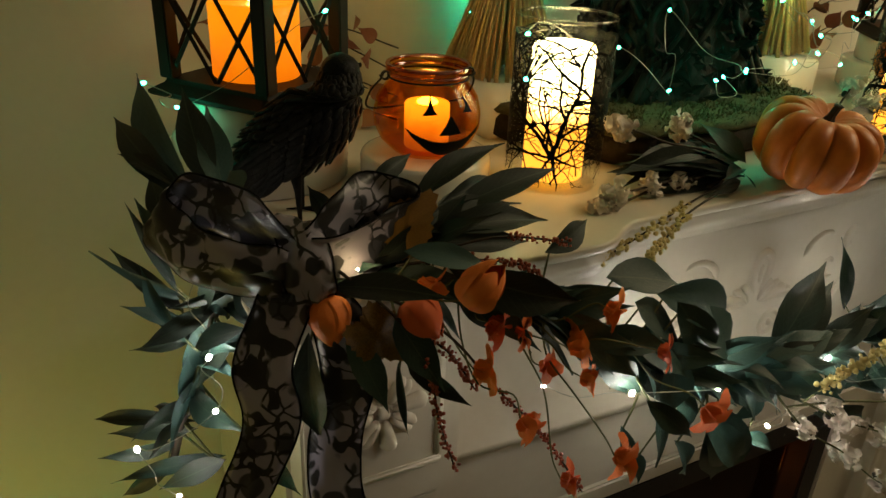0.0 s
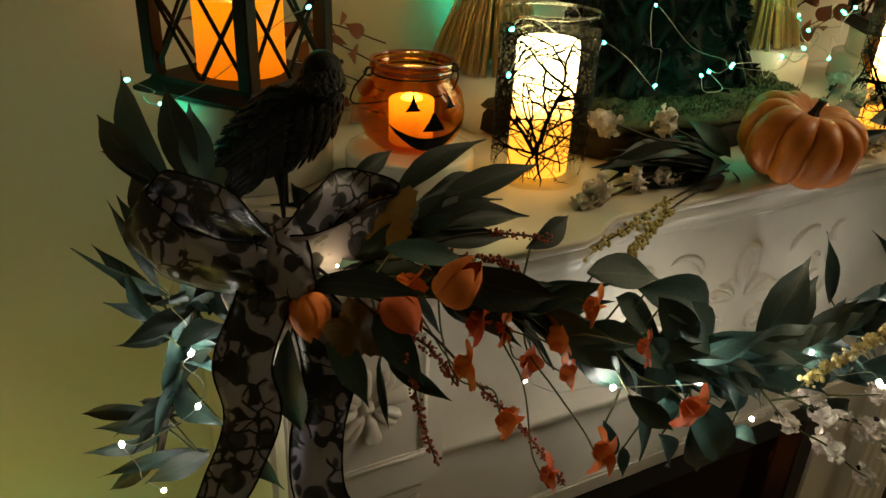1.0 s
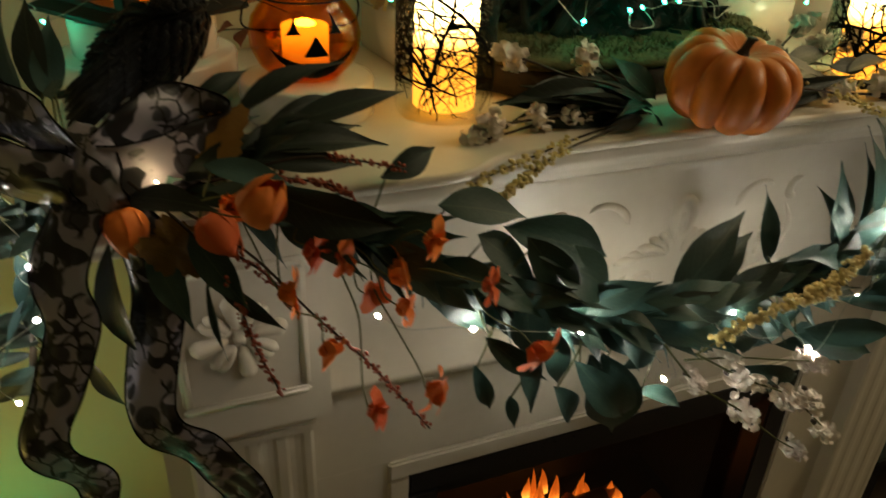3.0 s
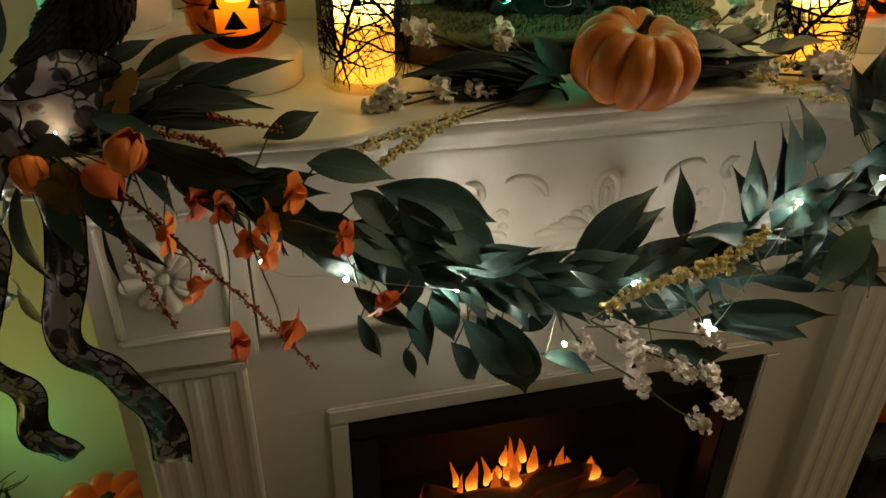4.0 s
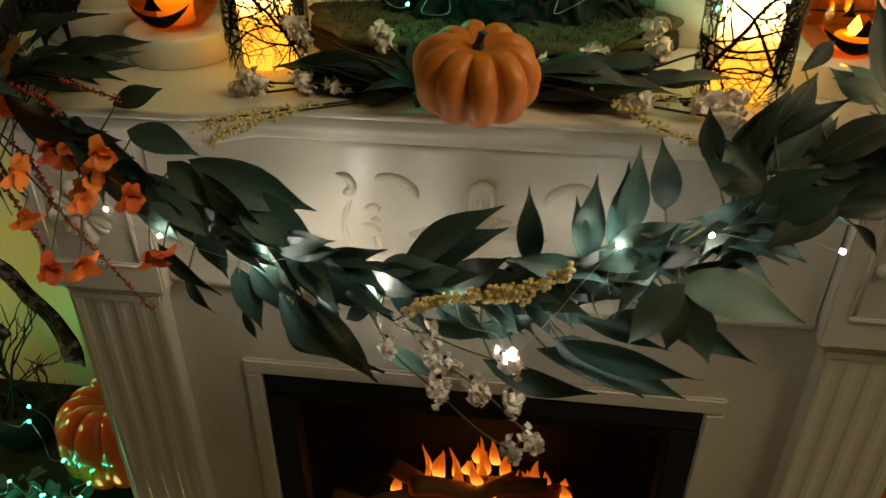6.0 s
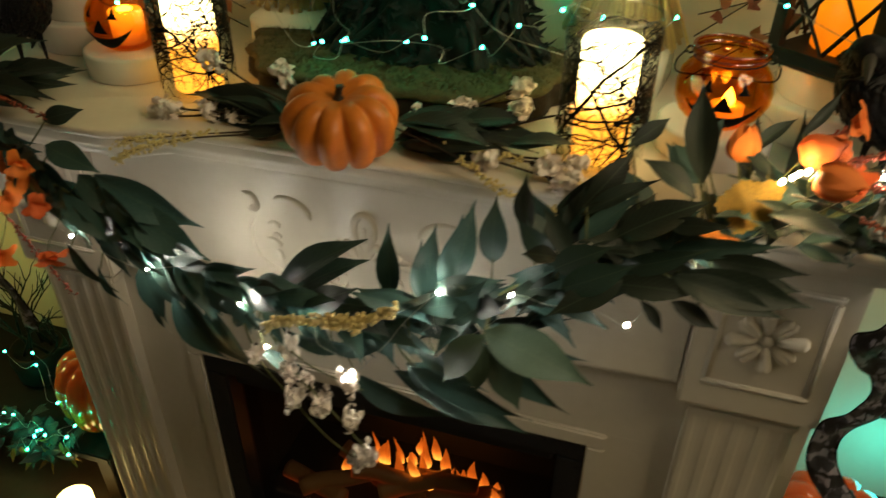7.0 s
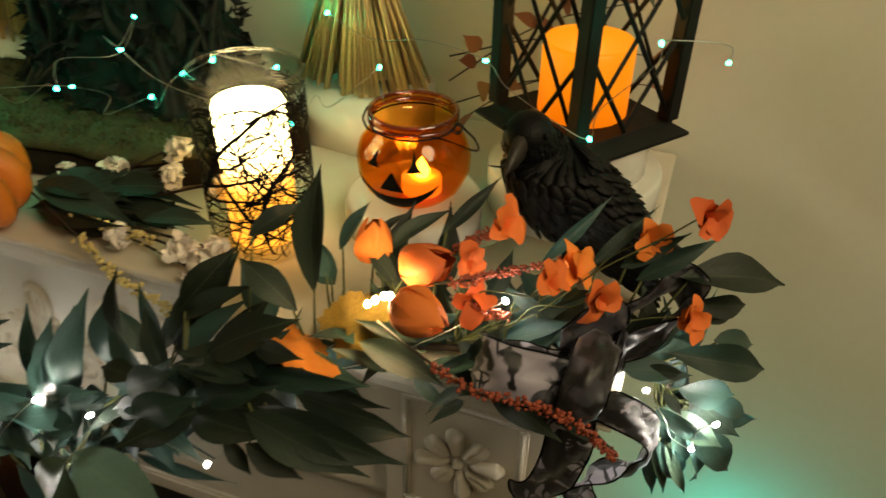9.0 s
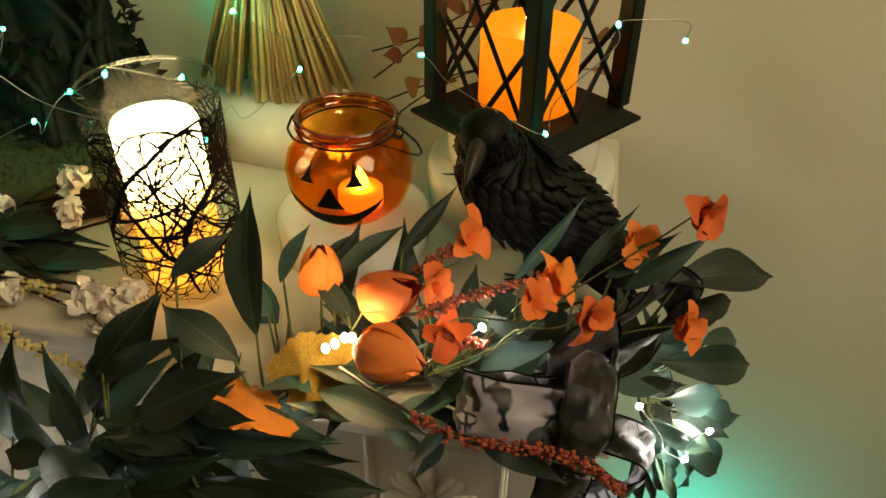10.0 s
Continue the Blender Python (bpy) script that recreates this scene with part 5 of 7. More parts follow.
garland = thing("leaf_garland", (0, 0, 0), "artificial green leaf garland draped along the mantel's front", "garland")
SPINE = smooth_line([(-0.66, 0.10, 0.80), (-0.635, 0.08, 0.90), (-0.60, 0.05, 0.995), (-0.52, 0.01, 1.005), (-0.42, -0.03, 0.985), (-0.33, -0.055, 0.94), (-0.22, -0.06, 0.885),
                     (-0.10, -0.055, 0.845), (0.02, -0.05, 0.832), (0.12, -0.055, 0.855), (0.21, -0.065, 0.905), (0.29, -0.06, 0.955), (0.37, -0.04, 0.985), (0.47, 0.0, 1.008),
                     (0.58, 0.03, 1.01), (0.65, 0.06, 1.005), (0.685, 0.09, 0.95), (0.69, 0.10, 0.89)], 8)
part("stem", tube(SPINE, 0.0035, 0.003, 7), TWIG_DARK, garland, "brown wire stem")
part("stem", tube([p + Vector((0, 0.004 * math.sin(i * 0.6), 0.005 * math.cos(i * 0.6))) for i, p in enumerate(SPINE)], 0.0022, 0.002, 6), TWIG, garland, "green wire stem")


def lay(rows, shapes, face):
    for r in rows:
        leaf(garland, r[:3], r[3:6], r[6], shapes, face)
        near = min(SPINE, key=lambda p: (p - Vector(r[:3])).length)
        if 0.008 < (near - Vector(r[:3])).length < 0.12:
            mid = (near + Vector(r[:3])) / 2 + Vector((0, -0.004, -0.006))
            part("leaf_stalk", tube(smooth_line([near, mid, Vector(r[:3]) + 0.1 * (Vector(r[3:6]) - Vector(r[:3]))], 3), 0.0014, 0.0009, 5), TWIG, garland)


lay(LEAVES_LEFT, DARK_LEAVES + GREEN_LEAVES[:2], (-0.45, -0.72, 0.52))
lay(LEAVES_SWAG_A, GREEN_LEAVES, (-0.1, -0.85, 0.5))
lay(LEAVES_SWAG_B, GREEN_LEAVES, (0.0, -0.85, 0.5))
# dark copies mixed in here carry the dimmer light in their colour
lay(LEAVES_SWAG_C[:9], DARK_LEAVES + GREEN_LEAVES[:2], (0.1, -0.8, 0.6))
lay(LEAVES_SWAG_C[9:11] + LEAVES_SWAG_C[15:], GREEN_LEAVES[:3] + DARK_LEAVES[:2], (0.1, -0.8, 0.6))
lay(LEAVES_SWAG_C[11:15], PALE_LEAVES, (0.1, -0.8, 0.6))
lay(LEAVES_FILL, DARK_LEAVES + GREEN_LEAVES[:1], (0.0, -0.6, 0.8))
# right fan drawn mostly dark: its shade is put into the leaf colour
lay(LEAVES_RIGHT[:15] + LEAVES_RIGHT[24:], DARK_LEAVES + GREEN_LEAVES[:2], (0.15, -0.65, 0.75))
lay(LEAVES_RIGHT[15:24], GREEN_LEAVES, (0.15, -0.65, 0.75))
lay(LEAVES_END[:3], PALE_LEAVES, (0.3, -0.75, 0.55))
lay(LEAVES_END[3:], GREEN_LEAVES + DARK_LEAVES, (0.3, -0.75, 0.55))
# shorter leaves that fill the garland's core
for i in range(4, len(SPINE) - 2, 1):
    p = SPINE[i]
    along = (SPINE[i + 1] - SPINE[i - 1]).normalized()
    drop = 1.0 if -0.45 < p.x < 0.40 else 0.3
    for k in range(3 if -0.45 < p.x < 0.40 else 1):
        a = leaf_rnd.uniform(0, 2 * math.pi)
        d = (along * (1 if p.x < 0.1 else leaf_rnd.choice((-1, 1))) * leaf_rnd.uniform(0.6, 1.2) + Vector((0, -0.30 + 0.35 * math.cos(a), -0.15 * drop + 0.7 * math.sin(a)))).normalized()
        if p.x > 0.40:
            d = Vector((d.x, abs(d.y), abs(d.z))).normalized()
        l = leaf_rnd.uniform(0.055, 0.092)
        tip = p + d * l
        if tip.y > 0.012 and abs(p.x) < 0.45 and tip.z < 0.995:
            tip.y = 0.0
        leaf(garland, p, tip, leaf_rnd.uniform(0.26, 0.40), GREEN_LEAVES + DARK_LEAVES[:1], spread=50)


# leaves that hang at the mantel's outer corner, and dark ones fanned over the shelf behind the bow
for i in range(0, 26, 2):
    p = SPINE[i]
    d = Vector((leaf_rnd.uniform(-1.0, 0.25), leaf_rnd.uniform(-0.5, 0.5), leaf_rnd.uniform(-0.7, 0.7))).normalized()
    tip = p + d * leaf_rnd.uniform(0.05, 0.085)
    if tip.x > -0.60:
        tip.x = -0.60 - 0.2 * (tip.x + 0.60)
    leaf(garland, p, tip, leaf_rnd.uniform(0.14, 0.26), GREEN_LEAVES[:3] + DARK_LEAVES, (-0.45, -0.72, 0.52), 45)
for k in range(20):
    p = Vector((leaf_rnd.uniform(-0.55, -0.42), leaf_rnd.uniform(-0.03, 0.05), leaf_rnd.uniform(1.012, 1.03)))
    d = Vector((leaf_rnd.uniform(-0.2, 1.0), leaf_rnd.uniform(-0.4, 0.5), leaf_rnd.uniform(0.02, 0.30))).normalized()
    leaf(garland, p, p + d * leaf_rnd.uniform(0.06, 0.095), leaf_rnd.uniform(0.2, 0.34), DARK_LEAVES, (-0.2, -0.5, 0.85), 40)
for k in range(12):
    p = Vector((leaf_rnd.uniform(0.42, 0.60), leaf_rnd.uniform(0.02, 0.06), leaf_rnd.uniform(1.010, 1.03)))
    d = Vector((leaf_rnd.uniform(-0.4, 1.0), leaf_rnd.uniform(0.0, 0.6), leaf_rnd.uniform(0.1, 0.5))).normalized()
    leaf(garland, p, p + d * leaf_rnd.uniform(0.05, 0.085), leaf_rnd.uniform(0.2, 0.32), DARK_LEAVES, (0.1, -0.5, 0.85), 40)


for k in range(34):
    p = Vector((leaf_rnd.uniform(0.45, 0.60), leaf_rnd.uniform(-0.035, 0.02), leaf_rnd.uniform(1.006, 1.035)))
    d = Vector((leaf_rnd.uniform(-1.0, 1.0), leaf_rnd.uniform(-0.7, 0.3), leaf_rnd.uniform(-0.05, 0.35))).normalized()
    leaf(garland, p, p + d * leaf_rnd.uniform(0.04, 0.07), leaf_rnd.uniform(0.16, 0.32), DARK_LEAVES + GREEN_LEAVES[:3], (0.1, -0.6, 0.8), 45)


# ---- flowers of the two bunches ----
def bud_mesh(seed):
    """A closed papery bud: petals wrapped over one another, their edges standing off a little."""
    rnd = random.Random(seed)
    bm = bmesh.new()
    prof = smooth_line([(0.05, 0, 0.0), (0.21, 0, 0.03), (0.33, 0, 0.18), (0.38, 0, 0.40), (0.34, 0, 0.64), (0.25, 0, 0.84), (0.12, 0, 0.99)], 3)
    for k in range(7):
        a0 = 2 * math.pi * k / (3 if k < 3 else 4) + rnd.uniform(-0.2, 0.2)
        out = 0.90 if k < 3 else 1.0 + 0.03 * (k % 2)
        top = rnd.uniform(0.86, 1.06)
        rows = []
        for i, q in enumerate(prof):
            t = i / (len(prof) - 1)
            span = 1.15 * (math.sin(math.pi * (0.18 + 0.74 * t)) ** 0.6)
            row = []
            for c in range(7):
                u = c / 3 - 1
                r = q.x * out * (1 + 0.10 * abs(u) ** 3 * (0.4 + t) + 0.035 * math.sin(5 * u + 3 * t + seed + k)) + 0.02 * abs(u) * t
                a = a0 + u * span
                row.append(bm.verts.new((r * math.cos(a), r * math.sin(a), q.z * top - 0.10 * u * u * t)))
            rows.append(row)
        for a, b in zip(rows, rows[1:]):
            for c in range(6):
                bm.faces.new((a[c], a[c + 1], b[c + 1], b[c]))
    return mesh_of(bm, ORANGE, True, "bud")


frnd = random.Random(77)
BUDS = [bud_mesh(k) for k in range(3)]


def petal(bm, m, w, l, curl, seed):
    rows = []
    rnd = random.Random(seed)
    tw = rnd.uniform(-0.3, 0.3)
    for i in range(7):
        t = i / 6
        hw = w * (math.sin(math.pi * (0.14 + 0.78 * t)) ** 0.55) * 0.5
        row = []
        for s in (-1, -0.4, 0.4, 1):
            v = Vector((hw * s * (1 + 0.18 * math.sin(9 * t + seed)), 0.35 * hw * s * s + 0.22 * hw * math.sin(8 * t + seed + 2 * s), 0))
            a = curl * t * t
            p = Vector((v.x, -l * math.sin(a) * t * 0.9 + v.y, l * t * math.cos(a * 0.8)))
            row.append(bm.verts.new(m @ (Matrix.Rotation(tw * t, 3, "Z") @ p)))
        rows.append(row)
    for a, b in zip(rows, rows[1:]):
        for k in range(3):
            bm.faces.new((a[k], a[k + 1], b[k + 1], b[k]))


def blossom_mesh(seed, mat, petals=5, w=0.62, l=1.0, curl=0.9):
    rnd = random.Random(seed)
    bm = bmesh.new()
    for k in range(petals):
        a = 2 * math.pi * k / petals + rnd.uniform(-0.25, 0.25)
        lean = rnd.uniform(0.08, 0.70)
        m = Matrix.Rotation(a, 4, "Z") @ Matrix.Translation((0, -0.03, 0)) @ Matrix.Rotation(lean, 4, "X")
        petal(bm, m, w * rnd.uniform(0.8, 1.2), l * rnd.uniform(0.75, 1.1), curl * rnd.uniform(0.3, 1.3), seed + k)
    return mesh_of(bm, mat, True, "blossom")


OPEN_ORANGE = [blossom_mesh(40 + 7 * k, ORANGE, 5, 0.80, 0.92, 0.9) for k in range(5)]


def cluster_mesh(seed):
    """A crumpled, longish clump of small white petals round a stem tip."""
    rnd = random.Random(seed)
    bm = bmesh.new()
    blob((0, 0, 0.34), (0.20, 0.20, 0.50), bm, 10, 8)
    for k in range(28):
        t = rnd.random()
        d = Vector((rnd.gauss(0, 1), rnd.gauss(0, 1), rnd.uniform(-0.5, 1.0))).normalized()
        core = Vector((0.08 * math.sin(5 * t + seed), 0.08 * math.cos(4 * t + seed), -0.15 + 1.0 * t))
        wide = 0.10 + 0.14 * math.sin(math.pi * min(t + 0.15, 1))
        m = Matrix.Translation(core + d * wide) @ d.to_track_quat("Z", "Y").to_matrix().to_4x4() @ Matrix.Rotation(rnd.uniform(0, 6), 4, "Z")
        petal(bm, m, rnd.uniform(0.32, 0.50), rnd.uniform(0.22, 0.36), rnd.uniform(0.2, 1.2), seed + k)
    return mesh_of(bm, BLOSSOM, True, "blossom")


OPEN_WHITE = [cluster_mesh(90 + 7 * k) for k in range(4)]


def aim(place, d, size, spin=0.0):
    d = Vector(d).normalized()
    return Matrix.Translation(place) @ d.to_track_quat("Z", "Y").to_matrix().to_4x4() @ pose(0, 0, 0, 0, 0, spin) @ Matrix.Diagonal((size, size, size, 1))


def grain_spray(name, parent, pts, mat, r, dense, label, stem=TWIG_DARK, start=0.25, seed=1):
    """A thin stem set with small seeds or berries along its outer part."""
    rnd = random.Random(seed)
    line = smooth_line(pts, 8)
    stalk = part(name, tube(line, 0.0013, 0.0008, 5), stem, parent, label)
    bm = bmesh.new()
    n = len(line)
    for i in range(int(n * start), n - 1):
        for k in range(dense):
            q = i + rnd.random()
            p = line[int(q)].lerp(line[min(int(q) + 1, n - 1)], q % 1)
            off = Vector((rnd.gauss(0, 1), rnd.gauss(0, 1), rnd.gauss(0, 1))).normalized() * rnd.uniform(0.4, 2.9) * r
            s = r * rnd.uniform(0.6, 1.15)
            made = bmesh.ops.create_icosphere(bm, subdivisions=1, radius=s)["verts"]
            for v in made:
                v.co = v.co * (1 + 0.3 * noise.noise(v.co * 900 + p * 50)) + p + off
    tagged(part("seed_head" if mat is OCHRE else "berry_head", bm, mat, stalk), kind="stuff")
    return stalk


def twig_to(parent, a, b, r=0.0007, mat=TWIG, sag=0.016):
    a, b = Vector(a), Vector(b)
    jog = Vector((frnd.uniform(-1, 1), frnd.uniform(-0.3, 0.6), frnd.uniform(-0.8, 1.2))) * sag
    wob = Vector((frnd.uniform(-1, 1), frnd.uniform(-0.4, 0.4), frnd.uniform(-1, 1))) * sag * 0.5
    return part("flower_stem", tube(smooth_line([a, a.lerp(b, 0.3) + jog, a.lerp(b, 0.6) + jog * 0.6 + wob, a.lerp(b, 0.85) - wob * 0.3, b], 5), r * 1.3, r, 5), mat, parent)


def cut_leaf(parent, place, d, size, seed, label, facing, mat=LEAF_AUTUMN):
    """A broad autumn leaf with a toothed, curled edge."""
    rnd = random.Random(seed)
    bm = bmesh.new()
    n = 44
    rim, inner = [], []
    for k in range(n):
        a = 2 * math.pi * k / n
        r = 0.50 * (1 + 0.10 * math.cos(a) + 0.10 * math.cos(5 * a) + 0.13 * math.cos(3 * a)) + (0.035 if k % 2 else -0.02)
        for f, where in ((1.0, rim), (0.5, inner)):
            x, y = 0.5 + r * f * math.cos(a) * 0.98, r * f * math.sin(a) * 0.78
            where.append(bm.verts.new((x, y, 0.16 * math.sin(2.6 * x + seed) * f + 0.10 * abs(y) + 0.03 * math.sin(5 * a) * f)))
    mid = bm.verts.new((0.5, 0, 0.10))
    for k in range(n):
        bm.faces.new((rim[k], rim[(k + 1) % n], inner[(k + 1) % n], inner[k]))
        bm.faces.new((inner[k], inner[(k + 1) % n], mid))
    d, up = Vector(d).normalized(), Vector(facing)
    up = (up - d * up.dot(d)).normalized()
    m = Matrix.Translation(place) @ Matrix((d, up.cross(d), up)).transposed().to_4x4() @ Matrix.Diagonal((size, size, size, 1)) @ Matrix.Translation((-0.5, 0, 0))
    return part("autumn_leaf", bm, mat, parent, label, at=m)


bunch_l = thing("flower_bunch", (0, 0, 0), "bunch of orange silk flowers with rust berry stems beside a bow", "flowers", "flower bunches")
bunch_r = thing("flower_bunch", (0, 0, 0), "bunch of orange silk tulips and lilies with berry stems and leaves", "flowers", "flower bunches")
HEART_L, HEART_R = Vector((-0.56, 0.0, 1.01)), Vector((0.47, 0.0, 1.02))
for k, p in enumerate(BUDS_LEFT):
    d = Vector(((0.1, -0.2, -1.0), (0.45, -0.4, -0.75), (0.4, -0.3, 0.7))[k])
    size = (0.037, 0.038, 0.039)[k]
    foot = Vector(p) - d.normalized() * size * 0.5
    twig_to(bunch_l, HEART_L, foot + d.normalized() * 0.002)
    part("bud", BUDS[k], None, bunch_l, at=aim(foot, d, size, 40 * k))
for k, p in enumerate(FLOWERS_LEFT):
    d = Vector((frnd.uniform(0.2, 1.0), frnd.uniform(-0.8, -0.2), frnd.uniform(-1.0, 0.1) if k > 5 else frnd.uniform(-0.5, 0.4)))
    size = frnd.uniform(0.019, 0.025) * (1.15 if k in (0, 1) else 1.0)
    foot = Vector(p) - d.normalized() * size * 0.35
    twig_to(bunch_l, min(SPINE, key=lambda q: (q - foot - Vector((-0.045, 0.02, 0.045))).length), foot, 0.0007, TWIG)
    part("flower", OPEN_ORANGE[k % 5], None, bunch_l, at=aim(foot, d, size, 70 * k))
for k, p in enumerate(BUDS_RIGHT):
    d = Vector(((-0.05, 0.2, 1.0), (0.75, 0.0, 0.35), (0.95, -0.35, 0.0))[k])
    size = (0.038, 0.040, 0.042)[k]
    foot = Vector(p) - d.normalized() * size * 0.5
    twig_to(bunch_r, HEART_R, foot + d.normalized() * 0.002)
    part("bud", BUDS[k], None, bunch_r, at=aim(foot, d, size, 55 * k))
for k, p in enumerate(FLOWERS_RIGHT):
    d = Vector((frnd.uniform(0.3, 1.0), frnd.uniform(-0.9, -0.2), frnd.uniform(0.0, 0.8)))
    size = frnd.uniform(0.019, 0.025)
    foot = Vector(p) - d.normalized() * size * 0.35
    twig_to(bunch_r, HEART_R + Vector((0.05, 0.01, 0.0)), foot, 0.0006, TWIG)
    part("flower", OPEN_ORANGE[(k + 2) % 5], None, bunch_r, at=aim(foot, d, size, 50 * k))
for k, line in enumerate((LINE_BERRY_L1, LINE_BERRY_L2, LINE_BERRY_L3, LINE_BERRY_L4, LINE_BERRY_L5)):
    grain_spray("berry_stem", bunch_l, line, BERRY, 0.0017, 9, "rust-red berry stem", start=(0.45, 0.5, 0.3, 0.55, 0.3)[k], seed=k)
for k, line in enumerate((LINE_BERRY_R1, LINE_BERRY_R2, LINE_BERRY_R3, LINE_BERRY_R4)):
    grain_spray("berry_stem", bunch_r, line, BERRY, 0.0017, 9, "rust-red berry stem", start=0.25, seed=9 + k)
cut_leaf(bunch_l, AUTUMN_LEFT[0], (0.5, -0.2, 0.75), 0.050, 1, "toothed ochre autumn leaf", (-0.5, -0.8, 0.3), material("leaf_ochre", (0.34, 0.19, 0.025), (0.20, 0.09, 0.012), 0.6, 50, 260, 0.5))
cut_leaf(bunch_l, AUTUMN_LEFT[1], (0.6, -0.3, -0.6), 0.052, 2, "toothed brown autumn leaf", (-0.3, -0.8, 0.5))
cut_leaf(bunch_r, AUTUMN_RIGHT[0], (0.6, 0.2, 0.5), 0.058, 3, "toothed ochre autumn leaf", (0.2, -0.7, 0.6))
cut_leaf(bunch_r, AUTUMN_RIGHT[1], (0.75, -0.3, -0.35), 0.056, 4, "orange curled autumn leaf", (0.3, 0.2, 0.9), material("leaf_orange", (0.55, 0.20, 0.012), (0.34, 0.09, 0.008), 0.6, 50, 260, 0.5))

# sprigs of seeds and white blossom: one under the swag, two on the shelf beside the pumpkin
sprig = thing("blossom_sprig", (0, 0, 0), "sprig of white blossom and ochre seed heads hanging from the garland", "flowers", "blossom sprigs")
for k, line in enumerate((LINE_WHITE_1, LINE_WHITE_2, LINE_WHITE_3)):
    part("flower_stem", tube(smooth_line(line, 6), 0.0014, 0.0009, 6), TWIG, sprig)
for k, line in enumerate((LINE_OCHRE_1, LINE_OCHRE_2)):
    grain_spray("seed_stem", sprig, line, OCHRE, 0.0030, 12, "ochre seed head", TWIG, 0.15, 30 + k)


def white_flower(parent, p, d, size, k):
    part("blossom", OPEN_WHITE[k % 4], None, parent, at=aim(Vector(p) - Vector(d).normalized() * size * 0.4, d, size, 80 * k))
    bm = bmesh.new()
    blob((0, 0, -0.10), (0.13, 0.13, 0.20), bm, 8, 6)
    part("calyx", bm, TWIG_DARK, parent, at=aim(Vector(p) - Vector(d).normalized() * size * 0.4, d, size))


for k, p in enumerate(BLOSSOM_SWAG):
    d = Vector((frnd.uniform(0.0, 0.9), -0.8, frnd.uniform(-0.9, -0.1)))
    white_flower(sprig, p, d, frnd.uniform(0.022, 0.029), k)
for name, blooms, lines, leaves, heart in (("L", BLOSSOM_L, (LINE_OCHRE_L1, LINE_OCHRE_L2), LEAVES_SPRIG_L, (-0.045, 0.07, 1.012)), ("R", BLOSSOM_R, (LINE_OCHRE_R1, LINE_OCHRE_R2), LEAVES_SPRIG_R, (0.07, 0.07, 1.012))):
    s = thing("blossom_sprig", (0, 0, 0), "sprig of white blossom and ochre seed heads on the shelf", "flowers", "blossom sprigs")
    for k, p in enumerate(blooms):
        way = Vector(p) - Vector(heart)
        twig_to(s, heart, p, 0.0013, TWIG_DARK, 0.006)
        white_flower(s, p, way + Vector((0, -0.05, 0.04)), frnd.uniform(0.026, 0.034), k + 3)
    for k, line in enumerate(lines):
        grain_spray("seed_stem", s, line, OCHRE, 0.0025, 8, "ochre seed head", TWIG_DARK, 0.35, 50 + k)
    for r in leaves:
        leaf(s, r[:3], r[3:6], r[6], DARK_LEAVES, (0, -0.6, 0.8))
    for k in range(26):
        side = -1 if name == "L" else 1
        a = Vector(heart) + Vector((side * frnd.uniform(-0.01, 0.03), frnd.uniform(-0.02, 0.02), frnd.uniform(-0.006, 0.004)))
        b = a + Vector((side * frnd.uniform(0.05, 0.15), frnd.uniform(-0.03, 0.06), frnd.uniform(-0.004, 0.03)))
        leaf(s, a, b, frnd.uniform(0.12, 0.3), DARK_LEAVES, (0, -0.6, 0.8), 40)
    for k in range(14):
        side = -1 if name == "L" else 1
        b = Vector(heart) + Vector((side * frnd.uniform(0.03, 0.15), frnd.uniform(-0.03, 0.05), frnd.uniform(-0.006, 0.02)))
        twig_to(s, heart, b, 0.0014, TWIG_DARK, 0.004)


